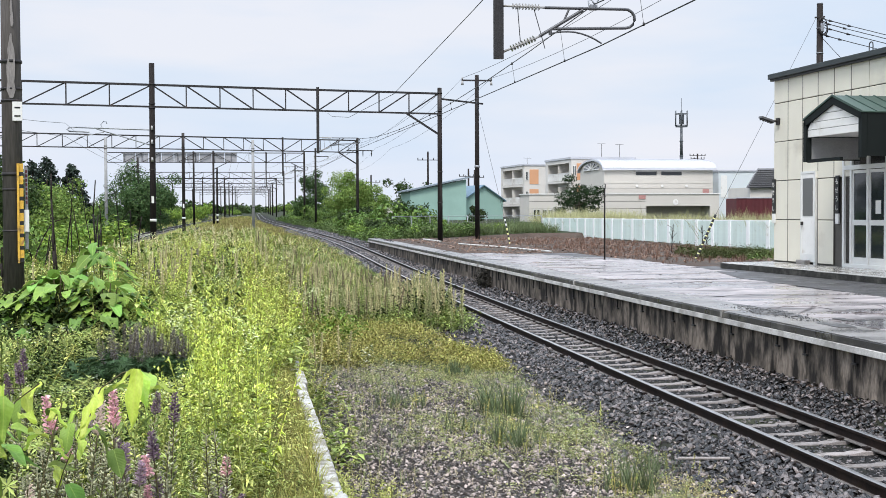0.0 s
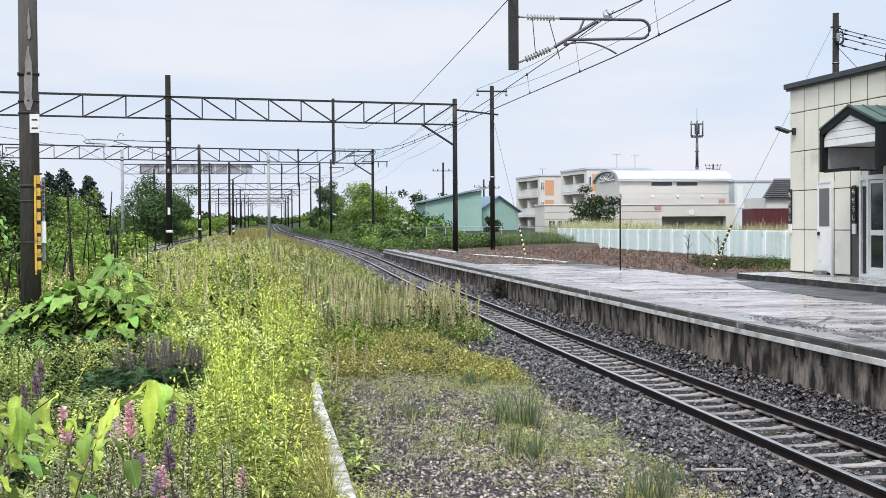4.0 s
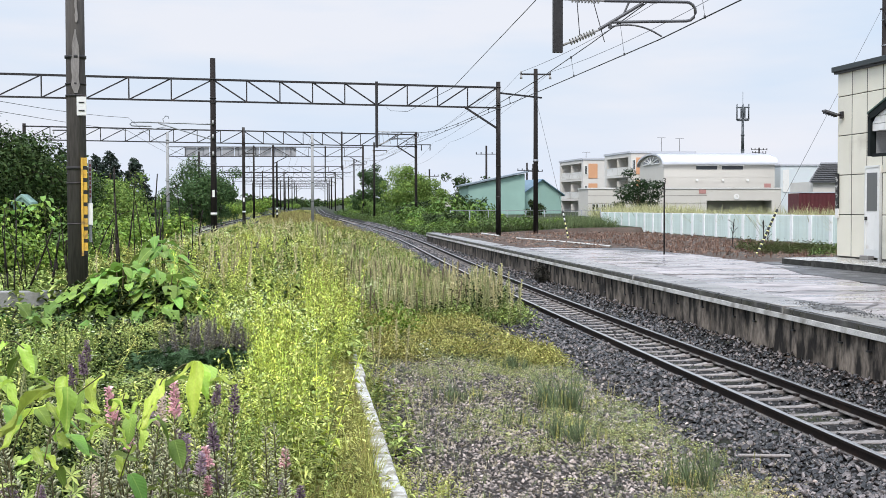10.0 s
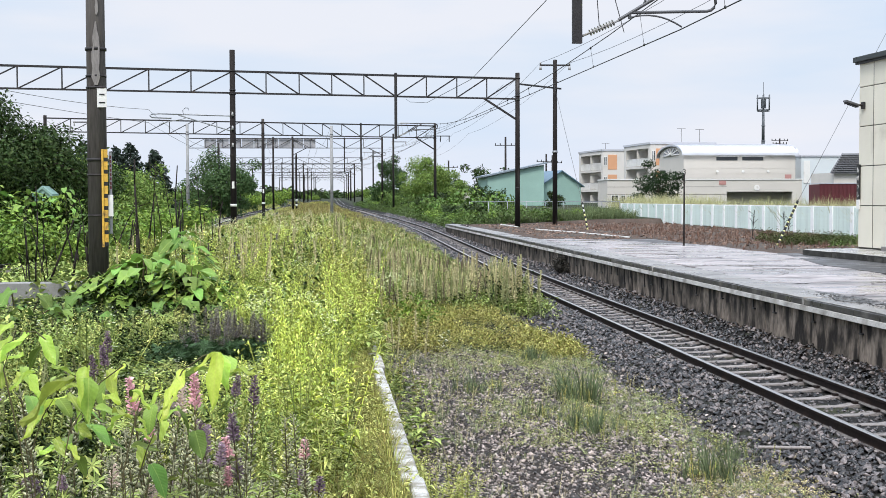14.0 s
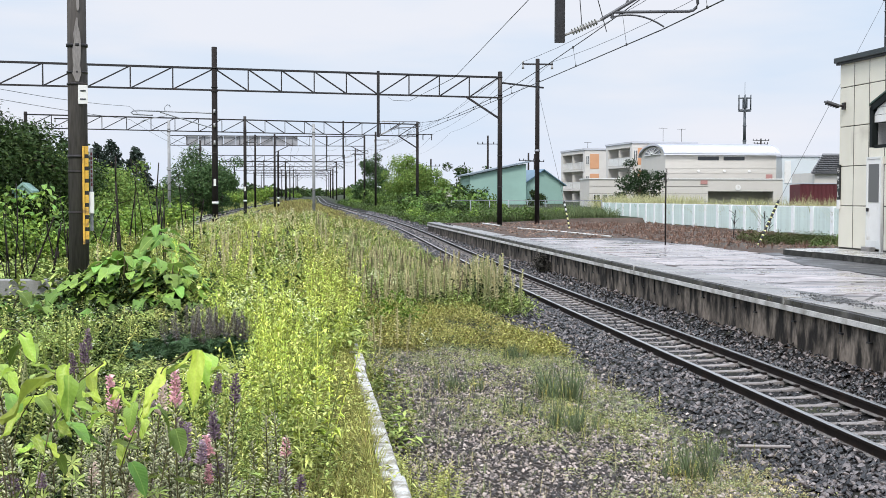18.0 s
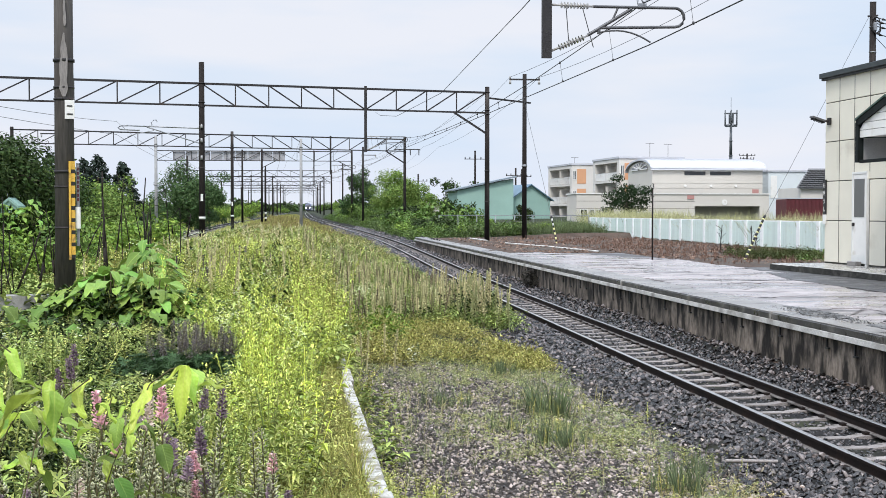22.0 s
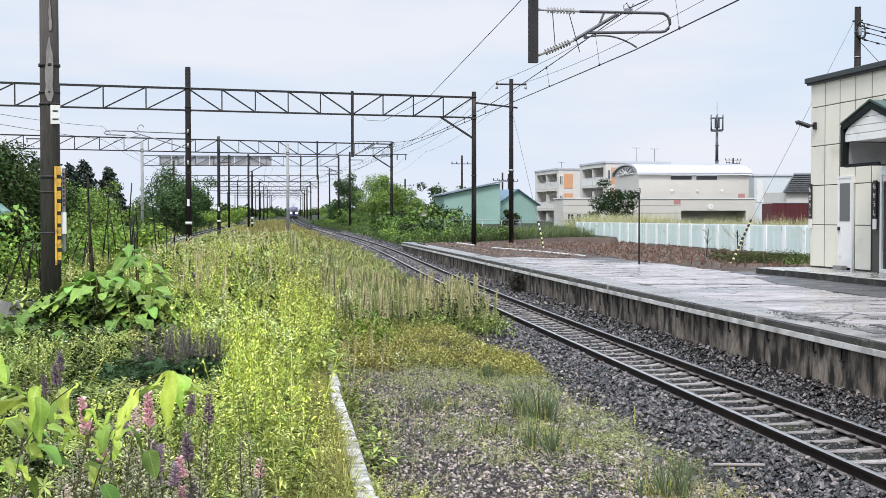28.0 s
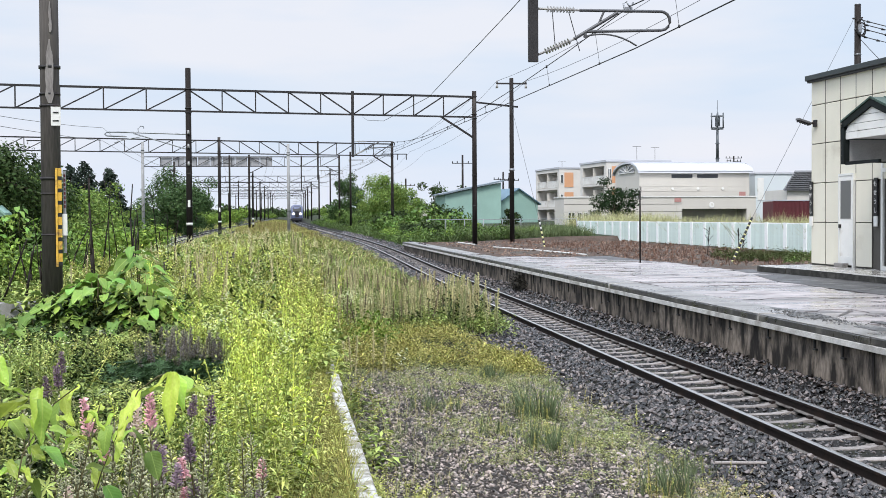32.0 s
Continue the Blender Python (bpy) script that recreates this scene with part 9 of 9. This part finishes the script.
def lupin(kind, at, h, turn=0.0):
    """A lupin: stem with whorled leaves, pods below and a flowering tip; pods alone when past flowering."""
    if kind not in LUP:
        r = np.random.default_rng(len(LUP) + 300)
        names = {"pink": "pink", "purple": "violet", "mauve": "mauve", "pale": "cream-pink", "pods": "", "dusk": ""}
        b = base("lupin", at, (names[kind] + "-flowered lupin spike with grey-green seed pods") if kind not in ("pods", "dusk") else ("lupin spike in grey-green seed pods" if kind == "pods" else "dusky purple-grey lupin spike in a dark clump"), "flower", group="lupins")
        v, f = pod_spike(r, 1.0, 0.35, 74) if kind in ("pods", "dusk") else pod_spike(r, 0.87, 0.42, 52)
        ob = new("seed_head", mesh_np("seed_head", v, f, M_DUSKPOD if kind == "dusk" else M_POD))
        ob.parent = b
        sv, sf = stalk(0.92, 0.0036)
        ob = new("stem", mesh_np("stem", sv, sf, M_STEM))
        ob.parent = b
        if kind not in ("pods", "dusk"):
            v, f = spike(r, 0.15, 0.02, 60, 0.02, 0.008, 0.024)
            ob = new("blossom", mesh_np("blossom", v + np.array((0, 0, 0.85)), f, M_PETAL[kind]))
            ob.parent = b
        sets = []
        for i in range(8):
            a, z = i * 2.4, 0.15 + 0.06 * i
            v, f = palmate(r, 8, 0.075, 0.017)
            sets.append((v + np.array((0.09 * math.cos(a), 0.09 * math.sin(a), z)), f))
        v, f = merge(sets)
        ob = new("foliage", mesh_np("foliage", v, f, M_DEEP if kind == "dusk" else M_MID))
        ob.parent = b
        LUP[kind] = b
        b.matrix_basis = pose(*at, RNG.normal(0, 7), RNG.normal(0, 7), turn) @ Matrix.Diagonal((1, 1, h, 1))
        return b
    c = copy_thing(LUP[kind], Matrix())
    c.matrix_basis = pose(*at, RNG.normal(0, 7), RNG.normal(0, 6), turn) @ Matrix.Diagonal((1, 1, h, 1))
    return c


for kind, x, y, z in (("pink", -0.67, 5.0, 1.86), ("pink", -0.515, 4.9, 1.87), ("pink", -0.76, 5.2, 1.65), ("pink", -0.37, 5.5, 1.56), ("pink", -0.12, 5.6, 1.45), ("pink", -0.41, 5.2, 1.42), ("pale", -0.93, 5.0, 1.5), ("pale", -0.7, 4.9, 1.42),
                      ("pale", -0.73, 5.2, 1.78), ("purple", -1.3, 7.5, 1.77), ("purple", -1.17, 7.2, 1.73), ("purple", -1.22, 7.0, 1.69), ("purple", -0.38, 5.5, 1.76), ("purple", -0.47, 5.6, 1.57), ("purple", -0.33, 5.2, 1.67),
                      ("purple", -1.34, 5.4, 1.4), ("purple", -0.1, 5.4, 1.34), ("purple", -0.42, 5.2, 1.47), ("purple", -1.2, 5.2, 1.4), ("mauve", -1.26, 5.0, 1.93), ("mauve", -0.58, 4.9, 1.66), ("mauve", -0.515, 5.2, 1.53),
                      ("mauve", -1.15, 5.4, 1.36), ("mauve", -0.9, 5.6, 1.3), ("mauve", -0.68, 5.2, 1.36), ("mauve", -0.53, 5.6, 1.43), ("purple", -0.06, 5.6, 1.36), ("purple", -0.6, 6.6, 1.62), ("mauve", -0.75, 6.4, 1.6)):
    g = G(x, y)
    lupin(kind, (x, y, g - 0.02), z - g, RNG.uniform(0, 360))
for k in range(105):
    y = 4.75 + 1.7 * RNG.uniform()
    x = -y * 0.25 * RNG.uniform() ** 0.8
    if x < -0.95 and k % 3:
        continue
    lupin("pods", (x, y, G(x, y) - 0.02), RNG.uniform(0.35, 0.74) + (0.2 if x < -1.0 and k % 4 == 0 else 0.0), RNG.uniform(0, 360))
# deep shade of the lupin bed, painted with near-black leaves
x, y = patch(240, -1.5, -0.7, 4.7, 5.9)
plants("lupin_bed_shade", "ferny", x, y, RNG.uniform(0.45, 0.75, len(x)), M_DEEP, "near-black leaves painting the deep shade below the knotweed", tall=RNG.uniform(0.6, 1.4, len(x)))
x, y = patch(230, -1.7, -0.2, 5.6, 8.2)
x, y = clumps(x, y, 6, 0.1)
m = RNG.uniform(0, 1, len(x)) < 0.5
plants("lupin_bed_weeds", "weed", x[m], y[m], RNG.uniform(0.7, 1.2, m.sum()), M_MID, "mid-green weeds behind the lupins", tall=RNG.uniform(0.6, 1.0, m.sum()))
plants("lupin_bed_sprouts", "weed", x[~m], y[~m], RNG.uniform(0.7, 1.2, (~m).sum()), M_SPRING, "yellow-green weeds behind the lupins", tall=RNG.uniform(0.5, 0.95, (~m).sum()))
# a dark clump further on
for k in range(84):
    a, q = RNG.uniform(0, 6.283), 0.42 * math.sqrt(RNG.uniform())
    x, y = -0.96 + q * math.cos(a), 12.0 + q * math.sin(a)
    lupin("dusk" if k % 5 else "pods", (x, y, G(x, y) - 0.02), RNG.uniform(0.42, 0.66) * (1 - 0.25 * (q / 0.42) ** 3), RNG.uniform(0, 360))
x, y = -0.96 + RNG.normal(0, 0.22, 230), 11.85 + RNG.normal(0, 0.24, 230)
plants("lupin_clump_leaves", "lupleaf", x, y, RNG.uniform(0.7, 1.0, 230), mat("dark_lupin_leaf", (0.05, 0.09, 0.04), 0.5, vary=0.35, scale=3, fine=14, bump=0, island=0.5, trans=0.15), "dark palmate lupin leaves in a clump", free=True)

# ---- the train ----
M_TRBLUE = mat("lavender_blue_train_paint", (0.085, 0.1, 0.18), 0.35, vary=0.05, bump=0)
M_TRSILVER = mat("brushed_train_steel", (0.45, 0.46, 0.5), 0.35, 0.6, vary=0.06, bump=0)
M_TRDARK = mat("dark_underframe", (0.03, 0.03, 0.035), 0.7, vary=0.1, bump=0)
M_HEAD = glow("headlight", (1.0, 0.98, 0.92), 9.0)


def loft(bm, rings):
    prev = None
    for ring in rings:
        cur = [bm.verts.new(p) for p in ring]
        if prev:
            for k in range(len(cur)):
                bm.faces.new((prev[k], prev[(k + 1) % len(cur)], cur[(k + 1) % len(cur)], cur[k])).smooth = False
        else:
            bm.faces.new(cur)
        prev = cur
    bm.faces.new(prev[::-1])


def section(y, w, z0, z1, top):
    h = w / 2
    return [(-h, y, z0), (-h, y, z1 - top), (-h * 0.82, y, z1 - top * 0.35), (-h * 0.4, y, z1), (h * 0.4, y, z1), (h * 0.82, y, z1 - top * 0.35), (h, y, z1 - top), (h, y, z0)]


train = base("express_train", (0, 0, 0), "lavender-blue express train with bright headlights", "train")
# its nose points towards the camera (-y); cars follow behind
bm = BM()
loft(bm, [section(0.0, 2.5, 0.75, 2.3, 0.4), section(0.6, 2.75, 0.6, 3.2, 0.5), section(1.6, 2.85, 0.55, 3.75, 0.6), section(3.0, 2.88, 0.55, 3.85, 0.6)])
nose = part("nose", bm, M_TRBLUE, train, "rounded blue cab nose")
bm = BM()
prism(bm, [(-0.95, -0.06, 2.25), (0.95, -0.06, 2.25), (1.0, 0.62, 3.1), (0.6, 0.95, 3.4), (-0.6, 0.95, 3.4), (-1.0, 0.62, 3.1)], (0, -0.05, 0.04))
part("windscreen", bm, M_BLACK, nose, "dark raked windscreen")
bm = BM()
box(bm, -0.42, 0.42, -0.07, 0.02, 0.95, 2.25)
part("gangway_door", bm, M_TRDARK, nose)
for sx in (-1, 1):
    bm = BM()
    tube(bm, (sx * 0.82, -0.1, 1.75), (sx * 0.82, 0.05, 1.75), 0.24, n=12)
    part("headlight", bm, M_HEAD, nose, "bright white headlight")
bm = BM()
box(bm, -1.15, 1.15, -0.02, 0.6, 0.25, 0.72)
part("snow_plough", bm, M_TRDARK, nose, "dark skirt and coupler")
for c in range(5):
    y0 = 3.05 + c * 20.8
    bm = BM()
    loft(bm, [section(y0, 2.88, 0.55, 3.85, 0.6), section(y0 + 20.2, 2.88, 0.55, 3.85, 0.6)])
    car = part("car", bm, M_TRSILVER, train, "steel passenger car with a blue band")
    bm = BM()
    for sx in (-1, 1):
        box(bm, sx * 1.45 - 0.01, sx * 1.45 + 0.01, y0 + 0.1, y0 + 20.1, 1.2, 1.7)
    part("band", bm, M_TRBLUE, car)
    for sx in (-1, 1):
        for k in range(8):
            bm = BM()
            box(bm, sx * 1.45 - 0.012, sx * 1.45 + 0.012, y0 + 1.8 + k * 2.1, y0 + 3.3 + k * 2.1, 1.95, 2.75)
            part("window", bm, M_GLASS, car)
    for k in (2.5, 15.5):
        bm = BM()
        box(bm, -1.1, 1.1, y0 + k, y0 + k + 2.6, 0.05, 0.5)
        part("bogie", bm, M_TRDARK, car)
    if c in (1, 3):
        bm = BM()
        path_tube(bm, [(0, y0 + 4, 3.85), (0, y0 + 5, 4.5), (0, y0 + 4.2, 5.0)], 0.05, 5)
        beam(bm, (-0.8, y0 + 4.2, 5.0), (0.8, y0 + 4.2, 5.0), 0.06)
        part("pantograph", bm, M_STEEL, car)


def motions():
    """The train comes round the far bend and down the straight towards the station."""
    times = [0, 4, 8, 12, 16, 20, 22, 24, 25, 26, 27, 28, 29, 30, 31, 32]
    dist = [1390, 1235, 1090, 950, 815, 680, 612, 545, 507, 471, 437, 404, 373, 343, 314, 287]
    rows = []
    for t, y in zip(times, dist):
        h = (float(track_x(y + 12)) - float(track_x(y - 2))) / 14
        rows.append((t, pose(float(track_x(y)), y, float(track_z(y)) + 0.0, 0, 0, -math.degrees(math.atan(h)))))
    walk(train, rows)


motions()
